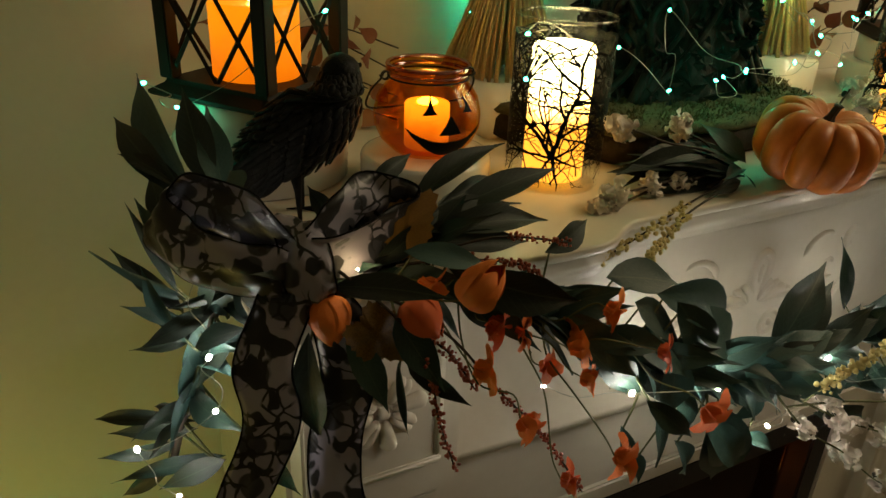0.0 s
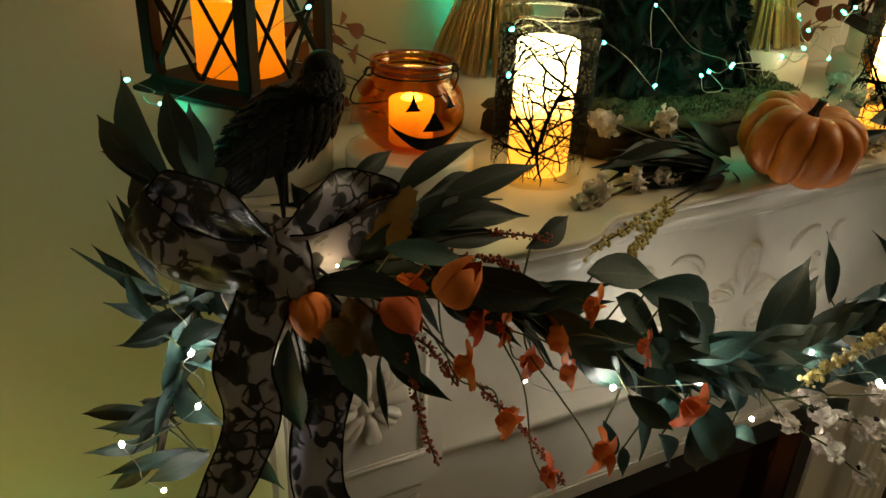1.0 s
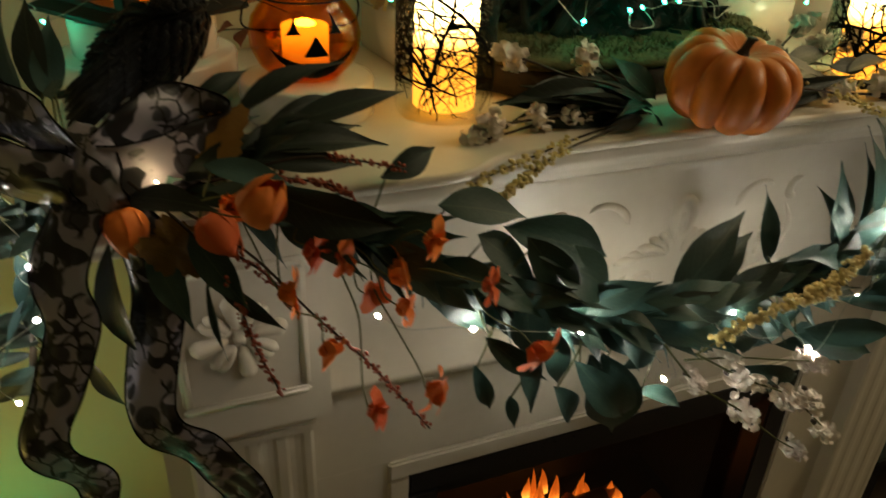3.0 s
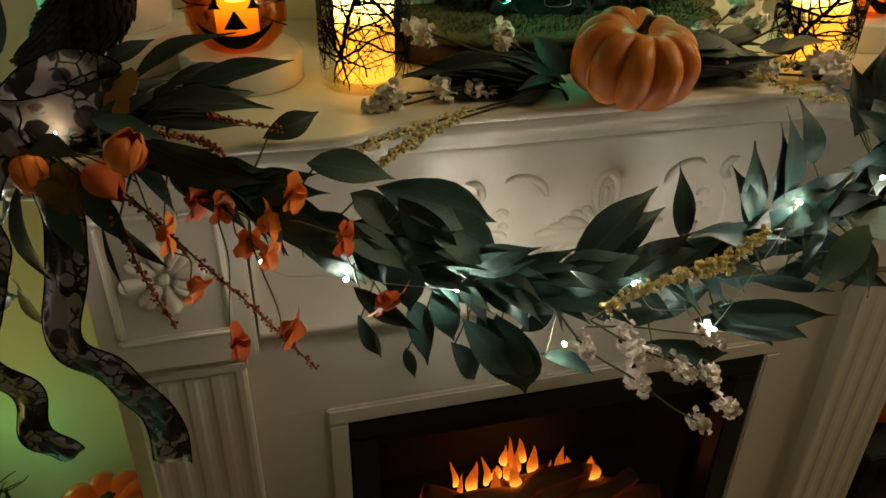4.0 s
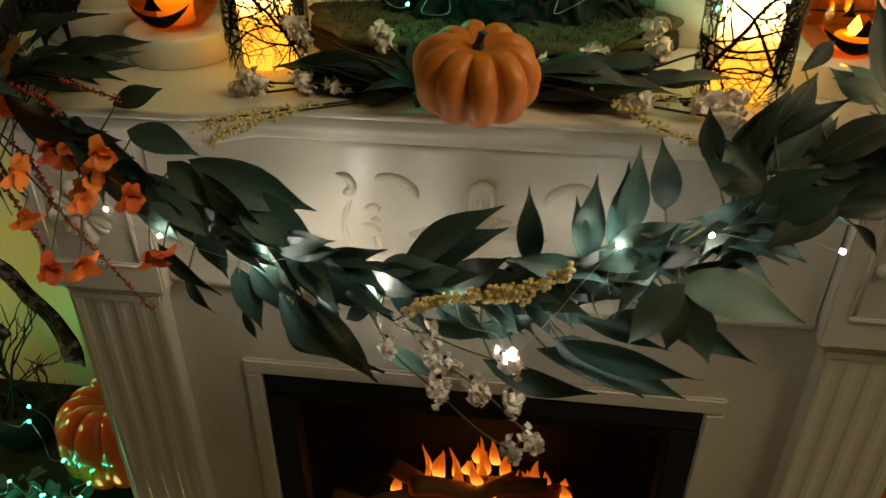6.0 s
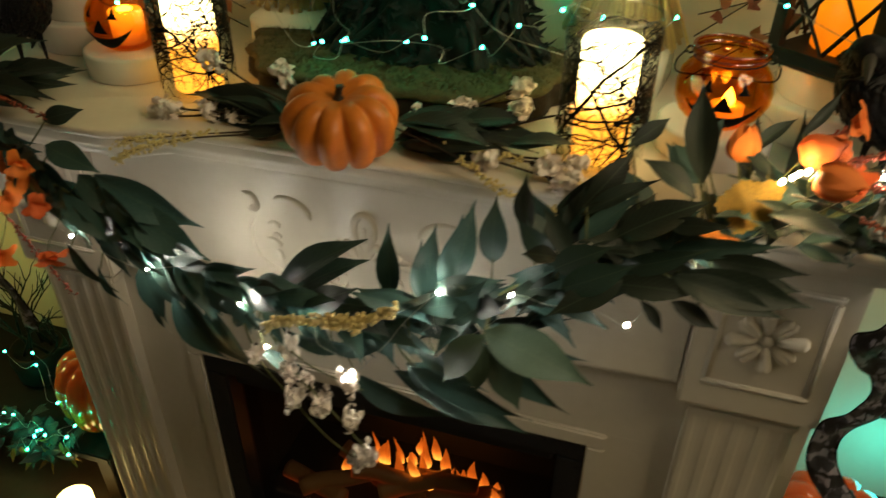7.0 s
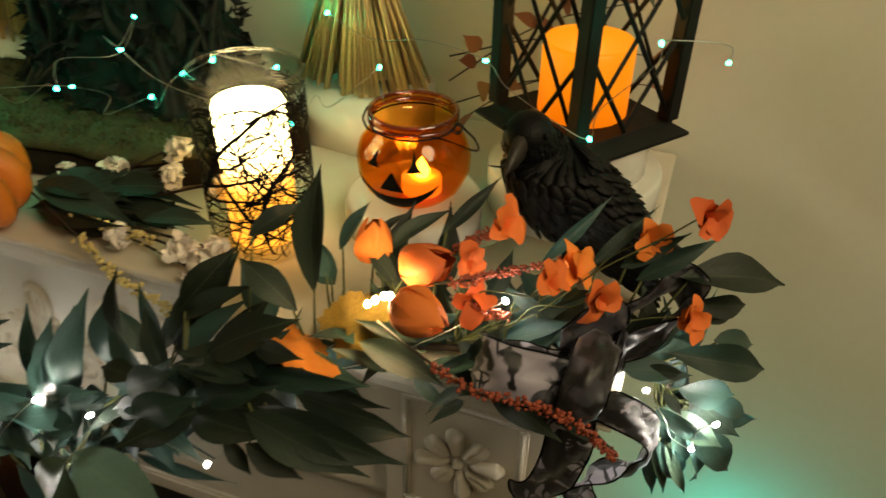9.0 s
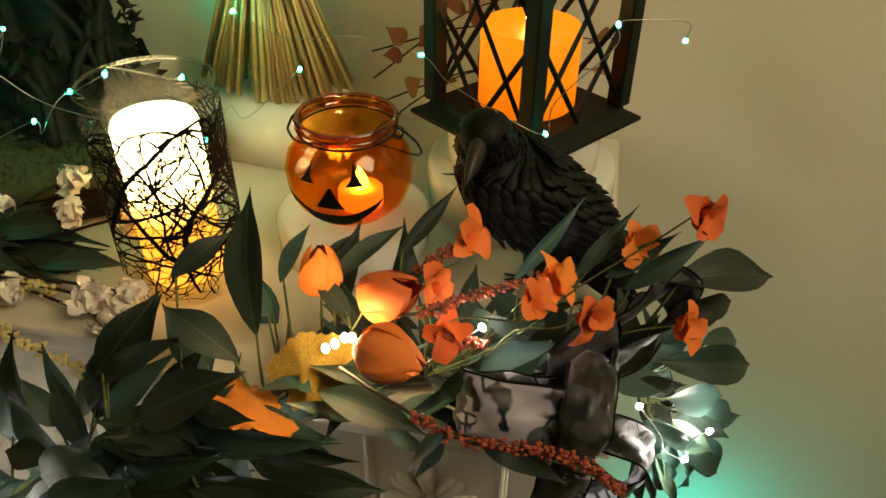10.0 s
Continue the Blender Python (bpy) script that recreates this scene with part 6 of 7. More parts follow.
# ---- bows ----
def ribbon_cloth(name, ground):
    """Half-sheer satin ribbon: lilac-grey ground, printed with grey discs, black blots and thin black limbs."""
    m = bpy.data.materials.new(name)
    t, n, l, p = nodes_of(m)
    co = n.new("ShaderNodeTexCoord")
    warp = n.new("ShaderNodeTexNoise")
    warp.inputs["Scale"].default_value = 45
    shift = n.new("ShaderNodeVectorMath")
    shift.operation, shift.inputs[1].default_value = "MULTIPLY_ADD", (0.012, 0.012, 0.012)
    l.new(co.outputs["Object"], warp.inputs["Vector"])
    l.new(warp.outputs["Color"], shift.inputs[0])
    l.new(co.outputs["Object"], shift.inputs[2])
    disc = n.new("ShaderNodeTexVoronoi")
    disc.inputs["Scale"].default_value = 42
    limb = n.new("ShaderNodeTexVoronoi")
    limb.feature = "DISTANCE_TO_EDGE"
    limb.inputs["Scale"].default_value = 64
    blot = n.new("ShaderNodeTexNoise")
    blot.inputs["Scale"].default_value, blot.inputs["Detail"].default_value = 38, 1.5
    mask = n.new("ShaderNodeTexNoise")
    mask.inputs["Scale"].default_value, mask.inputs["Detail"].default_value = 22, 1.0
    l.new(co.outputs["Object"], disc.inputs["Vector"])
    l.new(shift.outputs[0], limb.inputs["Vector"])
    l.new(shift.outputs[0], blot.inputs["Vector"])
    l.new(co.outputs["Object"], mask.inputs["Vector"])

    def step(src, lo, hi, a=0.0, b=1.0):
        r = n.new("ShaderNodeMapRange")
        r.inputs[1].default_value, r.inputs[2].default_value, r.inputs[3].default_value, r.inputs[4].default_value = lo, hi, a, b
        l.new(src, r.inputs[0])
        return r.outputs[0]

    def calc(kind, a, b):
        q = n.new("ShaderNodeMath")
        q.operation = kind
        l.new(a, q.inputs[0]), l.new(b, q.inputs[1])
        return q.outputs[0]

    round_dark = step(disc.outputs["Distance"], 0.42, 0.47, 1.0, 0.0)
    lines = calc("MULTIPLY", step(limb.outputs["Distance"], 0.05, 0.075, 1.0, 0.0), step(mask.outputs[0], 0.46, 0.50))
    black = calc("MAXIMUM", lines, step(blot.outputs[0], 0.545, 0.565))
    c1 = n.new("ShaderNodeMix")
    c1.data_type = "RGBA"
    c1.inputs[6].default_value, c1.inputs[7].default_value = (*ground, 1), (0.040, 0.042, 0.056, 1)
    l.new(round_dark, c1.inputs[0])
    c2 = n.new("ShaderNodeMix")
    c2.data_type = "RGBA"
    c2.inputs[7].default_value = (0.007, 0.007, 0.010, 1)
    l.new(black, c2.inputs[0])
    l.new(c1.outputs[2], c2.inputs[6])
    l.new(c2.outputs[2], p.inputs["Base Color"])
    l.new(step(calc("MAXIMUM", round_dark, black), 0.0, 1.0, 0.86, 0.98), p.inputs["Alpha"])
    p.inputs["Roughness"].default_value, p.inputs["Sheen Weight"].default_value = 0.42, 0.15
    weave = n.new("ShaderNodeTexNoise")
    weave.inputs["Scale"].default_value = 900
    bp = n.new("ShaderNodeBump")
    bp.inputs["Strength"].default_value, bp.inputs["Distance"].default_value = 0.2, 0.001
    l.new(co.outputs["Object"], weave.inputs["Vector"])
    l.new(weave.outputs[0], bp.inputs["Height"])
    l.new(bp.outputs[0], p.inputs["Normal"])
    return m


RIBBON = ribbon_cloth("printed_ribbon", (0.38, 0.355, 0.45))
# same print on a near-black ground, for the right knot and two loops
RIBBON_DARK = ribbon_cloth("ribbon_dark", (0.05, 0.045, 0.06))


def ribbon(name, parent, rows, width, seed=0, belly=0.12, cloth=RIBBON):
    """A wired ribbon through rows of (place, way across); the cloth is slightly creased and has a dark wired edge."""
    pts = smooth_line([r[0] for r in rows], 7)
    sides = smooth_line([r[1] for r in rows], 7)
    bm = bmesh.new()
    strips, edges = [], ([], [])
    for i, (p, s) in enumerate(zip(pts, sides)):
        s = s.normalized()
        d = (pts[min(i + 1, len(pts) - 1)] - pts[max(i - 1, 0)]).normalized()
        nrm = d.cross(s).normalized()
        row = []
        for k in range(9):
            q = k / 4 - 1
            crease = belly * width * (1 - q * q) + 0.0022 * math.sin(3.1 * q + 0.5 * i + seed) + 0.0012 * math.sin(9 * q - 0.9 * i)
            row.append(bm.verts.new(p + s * q * width / 2 + nrm * crease))
        edges[0].append(row[0].co.copy()), edges[1].append(row[-1].co.copy())
        strips.append(row)
    for a, b in zip(strips, strips[1:]):
        for k in range(8):
            bm.faces.new((a[k], a[k + 1], b[k + 1], b[k]))
    ob = part(name, bm, cloth, parent)
    solid = ob.modifiers.new("thick", "SOLIDIFY")
    solid.thickness = 0.0006
    for e in edges:
        part("wired_edge", tube(e, 0.0008, 0.0008, 5), PRINT, ob)
    return ob


def rows_of(pairs):
    return [(Vector(p), Vector(s)) for p, s in pairs]


bow = thing("ribbon_bow", (0, 0, 0), "black and grey printed wired-ribbon bow with long hanging tails", "bow", "ribbon bows")
ribbon("loop", bow, rows_of([((-0.575, -0.012, 1.040), (0.1, -0.3, 1)), ((-0.600, 0.008, 1.066), (0.25, -0.3, 0.8)), ((-0.634, 0.045, 1.075), (0.35, -0.2, 0.8)), ((-0.650, 0.058, 1.058), (0.4, -0.3, 0.8)),
                              ((-0.640, 0.030, 1.045), (0.35, -0.3, 0.8)), ((-0.612, 0.002, 1.036), (0.25, -0.2, 0.9)), ((-0.58, -0.014, 1.030), (0.1, -0.2, 1))]), 0.044, 1)
ribbon("loop", bow, rows_of([((-0.565, -0.014, 1.040), (0, -0.2, 1)), ((-0.530, 0.004, 1.062), (-0.3, -0.3, 0.8)), ((-0.494, 0.016, 1.064), (-0.3, -0.1, 0.9)), ((-0.464, 0.004, 1.052), (-0.25, -0.1, 1)),
                              ((-0.480, 0.002, 1.042), (-0.2, -0.2, 1)), ((-0.525, -0.014, 1.036), (-0.1, -0.2, 1)), ((-0.562, -0.018, 1.034), (0, -0.2, 1))]), 0.050, 2)
ribbon("knot", bow, rows_of([((-0.566, 0.014, 1.058), (0.85, -0.45, 0)), ((-0.566, -0.010, 1.054), (0.85, -0.45, 0)), ((-0.566, -0.022, 1.036), (0.9, -0.4, 0.1)), ((-0.564, -0.022, 1.018), (0.9, -0.4, 0.1)), ((-0.562, -0.010, 1.008), (0.85, -0.45, 0))]), 0.036, 3, 0.15)
ribbon("tail", bow, rows_of([((-0.560, -0.012, 1.02), (0.9, -0.4, 0)), ((-0.545, -0.020, 0.991), (0.9, -0.4, 0)), ((-0.538, -0.024, 0.940), (0.9, -0.4, 0.1)), ((-0.553, -0.030, 0.88), (0.9, -0.35, 0.1)), ((-0.555, -0.052, 0.836), (0.75, -0.3, 0.5)),
                              ((-0.520, -0.050, 0.788), (0.7, -0.3, 0.6)), ((-0.494, -0.040, 0.724), (0.9, -0.3, 0.3)), ((-0.494, -0.033, 0.655), (0.95, -0.3, 0.0))]), 0.042, 4, 0.06)
ribbon("tail", bow, rows_of([((-0.575, -0.012, 1.02), (0.9, -0.4, 0)), ((-0.588, -0.018, 1.0), (0.9, -0.4, 0)), ((-0.603, -0.024, 0.965), (0.9, -0.4, 0)), ((-0.602, -0.034, 0.922), (0.9, -0.4, 0.1)), ((-0.622, -0.032, 0.87), (0.9, -0.4, 0.1)),
                              ((-0.640, -0.030, 0.82), (0.9, -0.3, 0.3)), ((-0.612, -0.024, 0.765), (0.8, -0.3, 0.5)), ((-0.618, -0.020, 0.715), (0.8, -0.2, 0.5)), ((-0.592, -0.020, 0.672), (0.7, -0.3, 0.6))]), 0.042, 5, 0.06)
bow = thing("ribbon_bow", (0, 0, 0), "black and grey printed wired-ribbon bow curling over the mantel's corner", "bow", "ribbon bows")
ribbon("loop", bow, rows_of([((0.618, -0.012, 1.038), (0, 0.3, 0.9)), ((0.585, -0.018, 1.040), (0, 0.3, 0.9)), ((0.560, -0.026, 1.044), (0, 0.35, 0.9)), ((0.553, -0.038, 1.057), (0, 0.45, 0.9)), ((0.572, -0.048, 1.060), (0, 0.5, 0.85)), ((0.612, -0.042, 1.056), (0, 0.5, 0.85))]), 0.038, 6, 0.05)
ribbon("loop", bow, rows_of([((0.600, -0.004, 1.050), (0, 0.3, 0.9)), ((0.620, 0.008, 1.068), (-0.1, 0.3, 0.9)), ((0.640, 0.020, 1.066), (-0.1, 0.3, 0.9)), ((0.644, 0.010, 1.052), (-0.1, 0.3, 0.9)), ((0.628, -0.012, 1.046), (0, 0.3, 0.9)), ((0.603, -0.022, 1.044), (0, 0.3, 0.9))]), 0.033, 7, 0.12, RIBBON_DARK)
ribbon("loop", bow, rows_of([((0.612, 0.010, 1.044), (0.2, 0.2, 0.9)), ((0.640, 0.035, 1.070), (0.3, -0.2, 0.9)), ((0.668, 0.060, 1.088), (0.4, -0.2, 0.8)), ((0.684, 0.056, 1.072), (0.4, -0.2, 0.8)), ((0.66, 0.030, 1.05), (0.2, 0.0, 0.9)), ((0.62, 0.004, 1.036), (0.1, 0, 0.9))]), 0.036, 8, 0.12, RIBBON_DARK)
ribbon("knot", bow, rows_of([((0.628, -0.004, 1.066), (0.9, 0.1, -0.2)), ((0.627, -0.028, 1.069), (0.9, 0.1, -0.2)), ((0.626, -0.048, 1.060), (0.95, 0.1, 0.0)), ((0.624, -0.047, 1.044), (0.9, 0.1, 0.15)), ((0.622, -0.030, 1.032), (0.8, 0.1, 0.2))]), 0.031, 9, 0.3, RIBBON_DARK)
ribbon("tail", bow, rows_of([((0.618, -0.026, 1.02), (0.95, 0.1, 0)), ((0.620, -0.030, 0.985), (0.95, 0.1, 0)), ((0.612, -0.028, 0.945), (0.95, 0.1, 0.1)), ((0.592, -0.016, 0.900), (0.85, 0.1, -0.4)), ((0.612, 0.004, 0.868), (0.9, 0.2, 0.2)), ((0.640, 0.020, 0.835), (0.8, 0.2, 0.4)),
                              ((0.636, 0.030, 0.775), (0.9, 0.2, 0)), ((0.612, 0.040, 0.72), (0.8, 0.1, -0.4)), ((0.622, 0.046, 0.66), (0.8, 0.1, 0.3)), ((0.660, 0.050, 0.60), (0.8, 0.1, 0.3))]), 0.034, 10, 0.06)
ribbon("tail", bow, rows_of([((0.615, -0.02, 1.022), (0.8, 0.3, 0.2)), ((0.648, -0.006, 1.010), (0.3, 0.6, 0.6)), ((0.676, 0.018, 0.970), (0.1, 0.7, 0.3)), ((0.668, 0.022, 0.925), (0.2, 0.7, -0.3)), ((0.636, 0.020, 0.905), (0.3, 0.6, 0.6)), ((0.630, 0.028, 0.865), (0.7, 0.3, 0.3)), ((0.664, 0.036, 0.815), (0.8, 0.3, 0.1)), ((0.668, 0.045, 0.765), (0.8, 0.3, 0.1))]), 0.026, 11, 0.10)


# ---- crows ----
def crow(place, turn, size, head_turn, label):
    """A feathered crow ornament, one mesh: body, turned head, beak, wings, tail and thin legs."""
    bm = bmesh.new()
    spine = [(-0.064, 0.036, 0.010, 0.003), (-0.053, 0.040, 0.014, 0.006), (-0.040, 0.047, 0.020, 0.014), (-0.024, 0.056, 0.027, 0.022), (-0.006, 0.066, 0.032, 0.028), (0.012, 0.078, 0.034, 0.031),
             (0.027, 0.092, 0.031, 0.029), (0.037, 0.106, 0.0245, 0.0245), (0.043, 0.118, 0.0195, 0.0200), (0.046, 0.127, 0.0175, 0.0170), (0.047, 0.136, 0.0135, 0.0115), (0.047, 0.141, 0.005, 0.004)]
    spine = [(x, z, ry * (1.12 if 2 < i < 8 else 1.0), rz * (1.14 if 2 < i < 8 else 1.0)) for i, (x, z, ry, rz) in enumerate(spine)]
    c, s = math.cos(math.radians(head_turn)), math.sin(math.radians(head_turn))
    neck = Vector((0.030, 0, 0.100))
    mids = [Vector((x, 0, z)) for x, z, *_ in spine]
    rings = []
    for i, (x, z, ry, rz) in enumerate(spine):
        d = (mids[min(i + 1, len(mids) - 1)] - mids[max(i - 1, 0)]).normalized()
        u = Vector((-d.z, 0, d.x))
        ring = []
        for k in range(22):
            a = 2 * math.pi * k / 22
            v = mids[i] + Vector((0, 1, 0)) * ry * math.cos(a) + u * rz * math.sin(a)
            v += Vector((noise.noise(v * 160), noise.noise(v * 160 + Vector((5, 0, 0))), noise.noise(v * 160 + Vector((0, 7, 0))))) * 0.0018
            ring.append(bm.verts.new(v))
        rings.append(ring)
    for a, b in zip(rings, rings[1:]):
        for k in range(22):
            bm.faces.new((a[k], a[(k + 1) % 22], b[(k + 1) % 22], b[k]))
    bm.faces.new(rings[0]), bm.faces.new(rings[-1])
    # tail fan
    for k in range(-2, 3):
        blob((-0.064 - 0.003 * (2 - abs(k)), 0.006 * k, 0.032), (0.026, 0.0065, 0.0022), bm, 10, 6, Matrix.Rotation(0.10 * k, 4, "Z") @ Matrix.Rotation(-0.34, 4, "Y"))
    # folded wings: a long fan of flight feathers under shorter coverts
    for side in (-1, 1):
        for r in range(4):
            for k in range(7):
                x, z = 0.014 - 0.0135 * r - 0.0012 * k, 0.094 - 0.0105 * r - 0.0072 * k
                l = 0.012 + 0.0055 * r
                blob((x - l * 0.6, side * (0.0405 - 0.0022 * r - 0.0009 * abs(k - 2.5)), z - l * 0.35), (l, 0.0018, 0.0042), bm, 8, 6, Matrix.Rotation(side * 0.14, 4, "Z") @ Matrix.Rotation(-0.62 - 0.03 * k, 4, "Y"))
    # overlapping feathers in rows from the tail to the crown
    rnd = random.Random(6)
    for row in range(22):
        i = 2.2 + 7.6 * row / 21
        j, t = int(i), i % 1
        x, z, ry, rz = [p + (q - p) * t for p, q in zip(spine[j], spine[min(j + 1, len(spine) - 1)])]
        way = (mids[min(j + 1, len(mids) - 1)] - mids[j]).normalized()
        u = Vector((-way.z, 0, way.x))
        count = 18 if row < 16 else 14
        for k in range(count):
            a = 2 * math.pi * (k + 0.5 * (row % 2)) / count + rnd.uniform(-0.08, 0.08)
            out = (Vector((0, 1, 0)) * math.cos(a) / ry + u * math.sin(a) / rz).normalized()
            p = Vector((x, 0, z)) + Vector((0, 1, 0)) * ry * math.cos(a) + u * rz * math.sin(a)
            back = (-way + out * 0.30 + Vector((0, 0, -0.12))).normalized()
            nrm = (out - back * out.dot(back)).normalized()
            turn_f = Matrix((back, nrm.cross(back), nrm)).transposed().to_4x4()
            l = (0.0085 if row < 14 else 0.0062) * rnd.uniform(0.85, 1.2)
            blob(p + back * l * 0.35, (l, l * 0.48, 0.0015), bm, 8, 4, turn_f)
    # beak
    horn = len(bm.faces)
    for up, l, w in ((0.0, 0.036, 0.0085), (-0.006, 0.029, 0.0065)):
        rings = []
        for q in range(5):
            f = q / 4
            r = w * (1 - f) ** 0.6 + 0.0006
            rings.append([bm.verts.new((0.056 + l * f, r * 0.75 * math.cos(a), 0.127 + up - 0.012 * f * f + r * math.sin(a))) for a in [2 * math.pi * k / 10 for k in range(10)]])
        for a, b in zip(rings, rings[1:]):
            for k in range(10):
                bm.faces.new((a[k], a[(k + 1) % 10], b[(k + 1) % 10], b[k]))
        bm.faces.new(rings[-1])
    bm.faces.ensure_lookup_table()
    for f in bm.faces[horn:]:
        f.material_index = 1
    blob((0.046, 0, 0.128), (0.0195, 0.0180, 0.0165), bm, 16, 12)
    for side in (-1, 1):
        blob((0.055, side * 0.0160, 0.133), (0.0024, 0.0020, 0.0024), bm, 8, 6)
    # the head turns on the neck, the body stands up on its legs
    for v in bm.verts:
        if v.co.z > 0.104 and v.co.x > 0.0:
            f = min((v.co.z - 0.104) / 0.010, 1)
            q = v.co - Vector((0.042, 0, 0))
            w = Vector((q.x * c - q.y * s, q.x * s + q.y * c, q.z)) + Vector((0.042, 0, 0))
            v.co = v.co.lerp(w, f)
    for v in bm.verts:
        v.co.z += 0.012
    for side in (-1, 1):
        tube([(0.000, side * 0.014, 0.062), (0.002, side * 0.016, 0.044), (0.003, side * 0.017, 0.034), (0.004, side * 0.018, 0.002)], 0.0070, 0.0018, 9, bm)
        for a in (-0.5, 0.0, 0.5, 3.14):
            tube([(0.004, side * 0.018, 0.002), (0.004 + 0.016 * math.cos(a), side * 0.018 + 0.016 * math.sin(a), 0.0012)], 0.0014, 0.0008, 5, bm)
    ob = part("crow_figurine", bm, FEATHER)
    ob.data.materials.append(HORN)
    ob.matrix_basis = pose(*place, 0, 0, turn) @ Matrix.Diagonal((size, size, size, 1))
    return tagged(ob, label, "figurine", "crow ornaments")


crow((-0.520, 0.146, 1.0), -22, 0.95, 78, "black feathered crow ornament standing beside a lantern")
crow((0.582, 0.138, 1.0), 198, 1.07, 66, "black feathered crow ornament with its head turned, among leaves")


# ---- light strings ----
def wire_light(parent, p, mat, size, d=(0, 0, -1)):
    bm = bmesh.new()
    blob((0, 0, 0), (size * 0.7, size * 0.7, size), bm, 8, 6)
    part("bulb", bm, mat, parent, at=aim(p, d, 1.0))


def light_string(name, label, runs, mat, size, group, sag=0.012, seed=1, warm=()):
    rnd = random.Random(seed)
    s = thing(name, (0, 0, 0), label, "string lights", group)
    for run in runs:
        pts = []
        for a, b in zip(run, run[1:]):
            a, b = Vector(a), Vector(b)
            pts += [a, a.lerp(b, 0.35) + Vector((rnd.uniform(-1, 1), -abs(rnd.uniform(-1, 1)), rnd.uniform(-1, 1))) * sag, a.lerp(b, 0.7) + Vector((rnd.uniform(-1, 1), -abs(rnd.uniform(-1, 1)), rnd.uniform(-1, 1))) * sag]
        pts.append(Vector(run[-1]))
        part("wire", tube(smooth_line(pts, 6), 0.00045, 0.00045, 4), WIRE, s)
        for p in run:
            wire_light(s, p, DIM_LED if mat is WHITE_LED and not (-0.28 < p[0] < 0.2 or p[0] > 0.6) else mat, size, (rnd.uniform(-1, 1), rnd.uniform(-1, 1), rnd.uniform(-1, 1)))
    return s


by_x = lambda pts: sorted(pts, key=lambda p: p[0])
whites = by_x(LED_L + LED_S + LED_M + LED_R + LED_SHELF + LED_END)
kept = []
for p in whites:
    if all((Vector(p) - Vector(q)).length > 0.012 for q in kept):
        kept.append(p)
low = [p for p in kept if p[0] < -0.55]
light_string("fairy_lights", "silver wire fairy lights with cool white bulbs woven through the garland", [sorted(low, key=lambda p: p[2]), [p for p in kept if -0.55 <= p[0] < 0.6], [p for p in kept if p[0] >= 0.6]], WHITE_LED, 0.0028, "", 0.010, 3)
wl = thing("fairy_light", (0, 0, 0), "single warm white bulb shining among the orange flowers", "string lights")
for p in (*LED_WARM, (-0.528, -0.02, 1.028)):
    wire_light(wl, p, WARM_LED, 0.0032 if p[0] > 0 else 0.0010)
light_string("green_fairy_lights", "silver wire fairy lights with green bulbs draped over the shelf", [by_x(GREEN_A[:11]), by_x(GREEN_B[:7]), by_x(GREEN_B[7:12])], GREEN_LED, 0.0026, "", 0.02, 5)
# six bulbs added here only to throw teal light on the wall
light_string("green_fairy_lights", "green fairy lights added behind the stump to light the wall teal", [[(-0.20, 0.40, 1.13), (-0.13, 0.405, 1.20), (-0.07, 0.41, 1.15), (0.17, 0.41, 1.17), (0.22, 0.405, 1.11), (0.27, 0.40, 1.20)]], GREEN_LED, 0.0030, "", 0.02, 10)
light_string("green_fairy_lights", "silver wire fairy lights with green bulbs beside a lantern", [[GREEN_A[12], (-0.60, 0.24, 1.085), GREEN_A[11]]], GREEN_LED, 0.0026, "", 0.02, 6)


# pale leaves that hang from the lantern's handle
s = thing("leaf_sprig", (0, 0, 0), "pale green leaf sprig hanging from the lantern's handle", "greenery")
part("stem", tube(smooth_line([(0.552, 0.283, 1.414), (0.575, 0.225, 1.40), (0.590, 0.195, 1.335), (0.592, 0.190, 1.295)], 6), 0.0012, 0.0009, 5), TWIG, s)
for a, b in (((0.590, 0.195, 1.335), (0.560, 0.185, 1.262)), ((0.592, 0.190, 1.300), (0.610, 0.180, 1.235)), ((0.588, 0.200, 1.35), (0.528, 0.20, 1.285))):
    leaf(s, a, b, 0.42, PALE_LEAVES, (0.1, -0.9, 0.3))

# ---- low tables at both sides of the mantel ----
def low_table(x0, x1, z, label):
    t = thing("low_table", ((x0 + x1) / 2, 0.26, 0.0), label, "table", "low tables")
    w = (x1 - x0) / 2
    part("tabletop", box(-w, w, -0.16, 0.16, z - 0.022, z, 0.003), BLACK, t, smooth=False)
    for sx in (-1, 1):
        for sy in (-1, 1):
            part("leg", box(sx * (w - 0.03) - 0.018, sx * (w - 0.03) + 0.018, sy * 0.13 - 0.018, sy * 0.13 + 0.018, 0.0, z - 0.0225, 0.002), BLACK, t, smooth=False)
    return t


low_table(-1.40, -0.60, 0.165, "low black table beside the mantel under a pumpkin")
low_table(0.655, 1.40, 0.24, "low black table beside the mantel under a pumpkin")
pumpkin("glazed_pumpkin", pose(-0.655, 0.22, 0.166, 0, 0, 20), 0.108, 0.185, 11, GLOSSY_PUMPKIN, "large glossy orange pumpkin on a low black table", 0.032, "glazed pumpkins", 0.10)
pumpkin("glazed_pumpkin", pose(0.735, 0.235, 0.241, 0, 0, 50), 0.098, 0.165, 11, GLOSSY_PUMPKIN, "large glossy orange pumpkin on a low black table", 0.032, "glazed pumpkins", 0.10)

t = thing("twig_pot", (-0.895, 0.27, 0.166), "black pot of bare black twigs on the low table", "plant")
part("pot", lathe([(0.0, 0.0), (0.045, 0.0), (0.055, 0.01), (0.062, 0.06), (0.058, 0.085), (0.052, 0.088), (0.050, 0.07), (0.0, 0.07)], 32), BLACK, t)
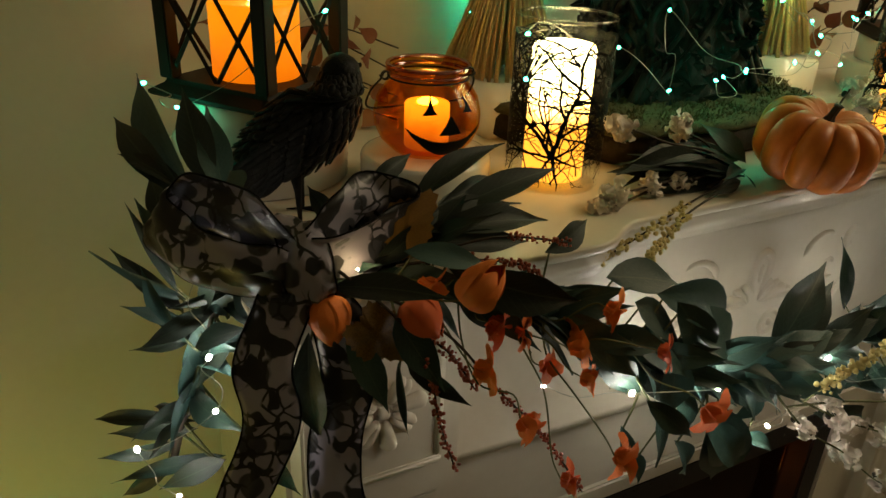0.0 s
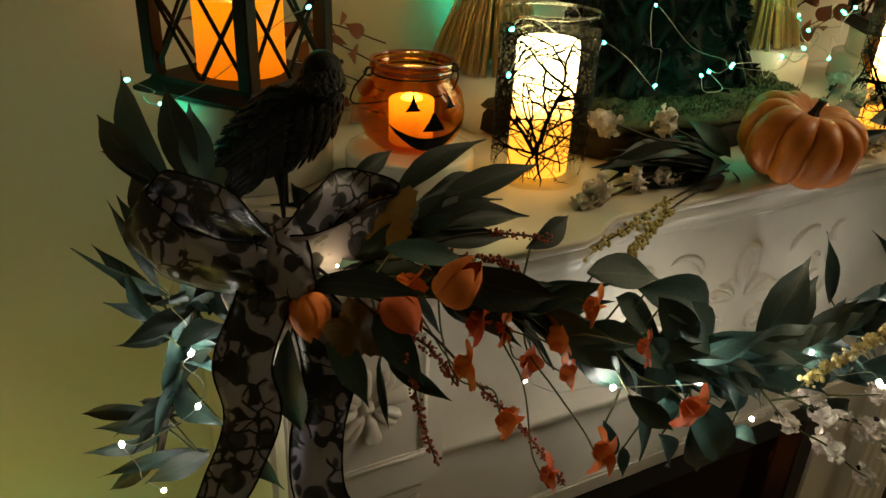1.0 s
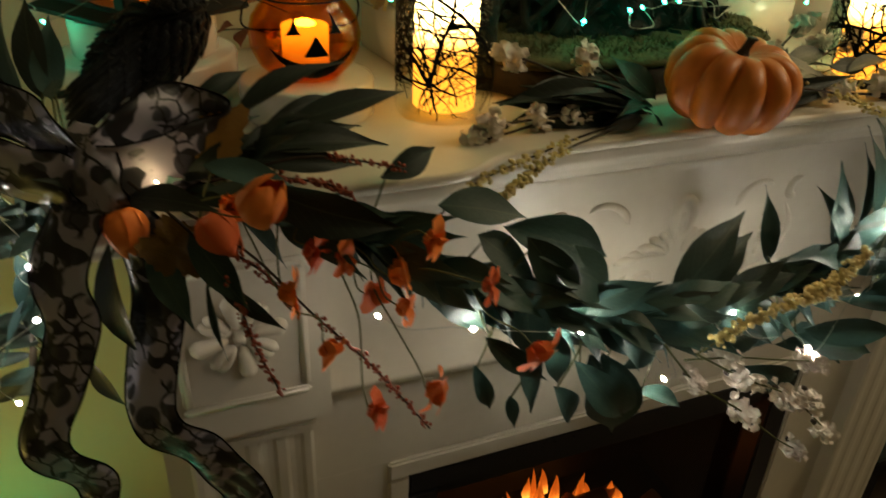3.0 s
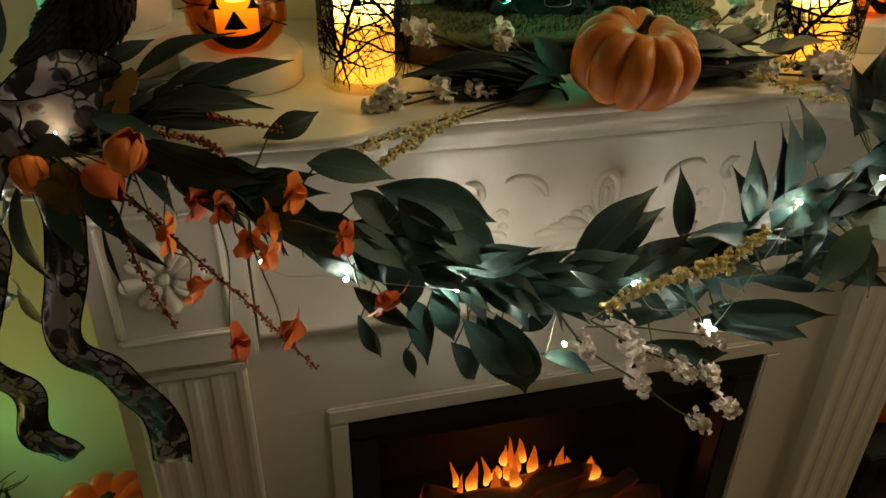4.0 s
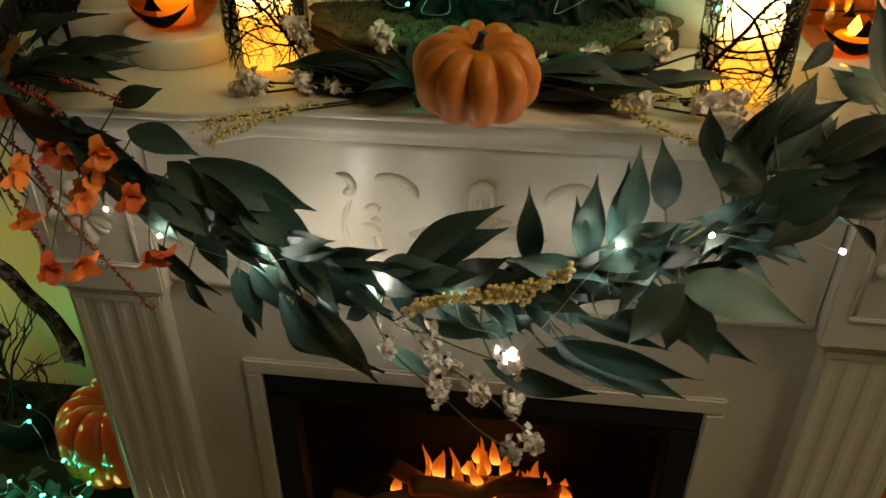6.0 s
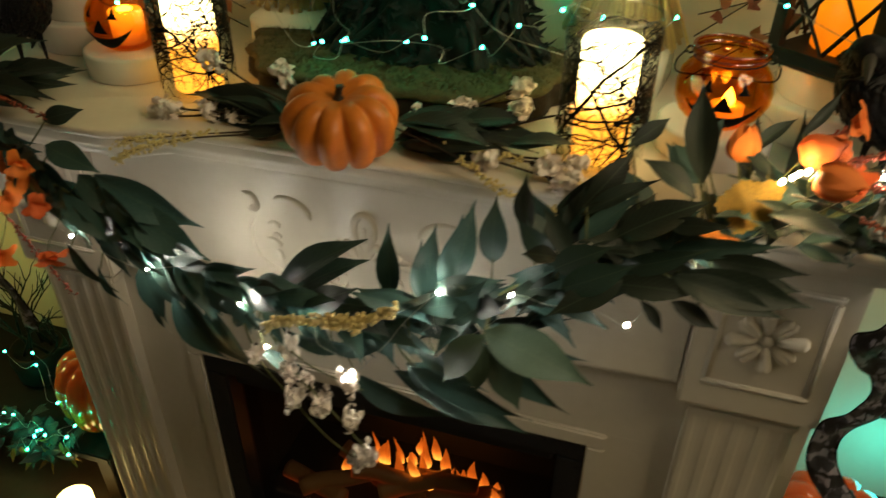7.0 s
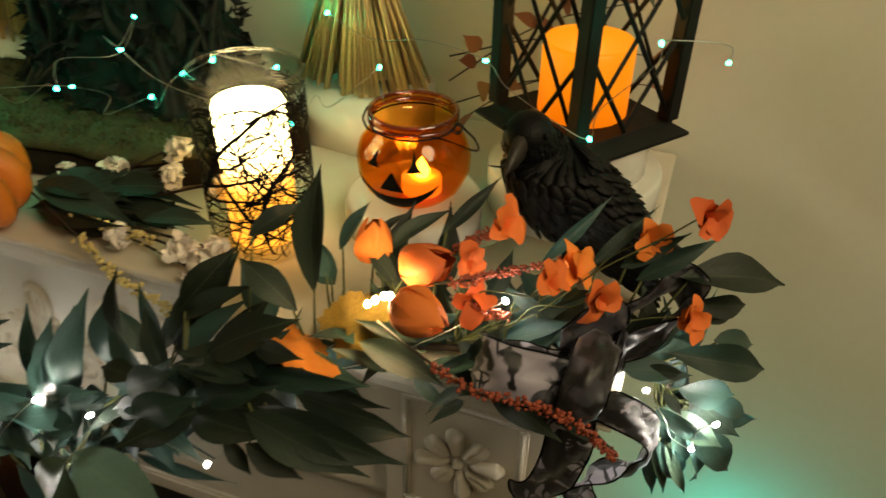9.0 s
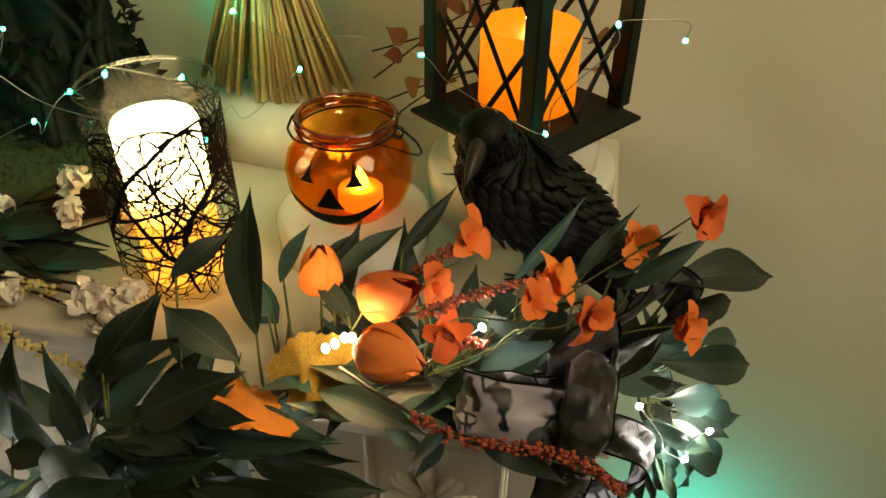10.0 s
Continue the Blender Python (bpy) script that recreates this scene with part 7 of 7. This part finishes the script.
trnd = random.Random(12)


def twig_branch(p, d, l, r, depth):
    pts = [p]
    for k in range(4):
        d = (d + Vector((trnd.uniform(-0.35, 0.35), trnd.uniform(-0.2, 0.2), trnd.uniform(-0.15, 0.3)))).normalized()
        p = p + d * l / 4
        pts.append(p)
        if depth and k:
            twig_branch(p, (d + Vector((trnd.uniform(-1, 1), trnd.uniform(-0.4, 0.4), trnd.uniform(-0.2, 0.6)))).normalized(), l * 0.55, r * 0.6, depth - 1)
    part("twig", tube(pts, r, r * 0.6, 6), BLACK, t)


for k in range(7):
    twig_branch(Vector((0.03 * math.cos(k), 0.03 * math.sin(k), 0.07)), Vector((-0.9 + 0.3 * k, trnd.uniform(-0.2, 0.2), 0.9)).normalized(), trnd.uniform(0.12, 0.19), 0.0036, 2)

# greenery heaped in front of the pumpkin, with green lights, and a lit candle
t = thing("greenery_heap", (0, 0, 0), "heap of leafy greenery with small orange leaves on the low table", "greenery")
for k in range(110):
    p = Vector((trnd.uniform(-1.05, -0.66), trnd.uniform(0.06, 0.15), trnd.uniform(0.17, 0.20)))
    d = Vector((trnd.uniform(-1, 1), trnd.uniform(-1, 0.2), trnd.uniform(-0.6, 0.9))).normalized()
    q = p + d * trnd.uniform(0.03, 0.06)
    ob = leaf(t, p, q, trnd.uniform(0.25, 0.5), GREEN_LEAVES + DARK_LEAVES, spread=60)
for k in range(16):
    p = Vector((trnd.uniform(-0.80, -0.68), trnd.uniform(0.05, 0.10), trnd.uniform(0.165, 0.20)))
    d = Vector((trnd.uniform(-1, 1), trnd.uniform(-1, 0.0), trnd.uniform(-0.9, 0.5))).normalized()
    leaf(t, p, p + d * 0.035, 0.3, [ORANGE_LEAF])
pts = [(trnd.uniform(-1.05, -0.62), trnd.uniform(0.04, 0.10), trnd.uniform(0.175, 0.26)) for k in range(16)]
light_string("green_fairy_lights", "green fairy lights heaped over the greenery on the low table", [by_x(pts)], GREEN_LED, 0.0032, "", 0.02, 7)
pts = [(trnd.uniform(0.68, 0.95), trnd.uniform(0.12, 0.16), trnd.uniform(0.26, 0.40)) for k in range(6)]
light_string("green_fairy_lights", "green fairy lights hung round the glazed pumpkin", [by_x(pts)], GREEN_LED, 0.0032, "", 0.02, 8)
pts = [(-0.86, 0.17, 0.33), (-0.80, 0.18, 0.30), (-0.71, 0.125, 0.27), (-0.66, 0.125, 0.29), (-0.77, 0.16, 0.36)]
light_string("green_fairy_lights", "green fairy lights hung before the twig pot", [pts], GREEN_LED, 0.0030, "", 0.02, 9)
s = thing("pillar_candle", (-0.665, 0.045, 0.0), "tall lit wax candle standing on the floor by the mantel", "candle")
part("wax", lathe([(0.0, 0.0), (0.036, 0.0), (0.037, 0.002), (0.037, 0.082), (0.034, 0.086), (0.0, 0.080)], 32), glow("floor_wax", (1.0, 0.45, 0.05), (1.0, 0.72, 0.25), 1.5, 6.0, 0.03, 0.085), s)

# sprays of rusty leaves on thin branches, along the wall behind the shelf
for x0, sgn, label in ((-0.33, -1, "thin brown branch with rusty leaves against the wall"), (0.40, 1, "thin brown branch with rusty leaves against the wall")):
    t = thing("autumn_branch", (0, 0, 0), label, "branch", "autumn branches")
    for k in range(4):
        a = Vector((x0 - sgn * 0.02, 0.385, 1.004 + 0.03 * k))
        b = a + Vector((sgn * trnd.uniform(0.16, 0.24), trnd.uniform(-0.03, 0.01), trnd.uniform(0.02, 0.13)))
        mid = (a + b) / 2 + Vector((0, 0, 0.02))
        line = smooth_line([a, mid, b], 6)
        part("branch", tube(line, 0.0011, 0.0006, 5), TWIG_DARK, t)
        for j in range(6):
            p = line[min(2 + 2 * j, len(line) - 1)]
            d = Vector((trnd.uniform(-0.6, 0.6), trnd.uniform(-0.8, -0.1), trnd.uniform(-0.6, 0.9))).normalized()
            leaf(t, p, p + d * trnd.uniform(0.024, 0.04), trnd.uniform(0.55, 0.8), [RUST_LEAF], spread=60)
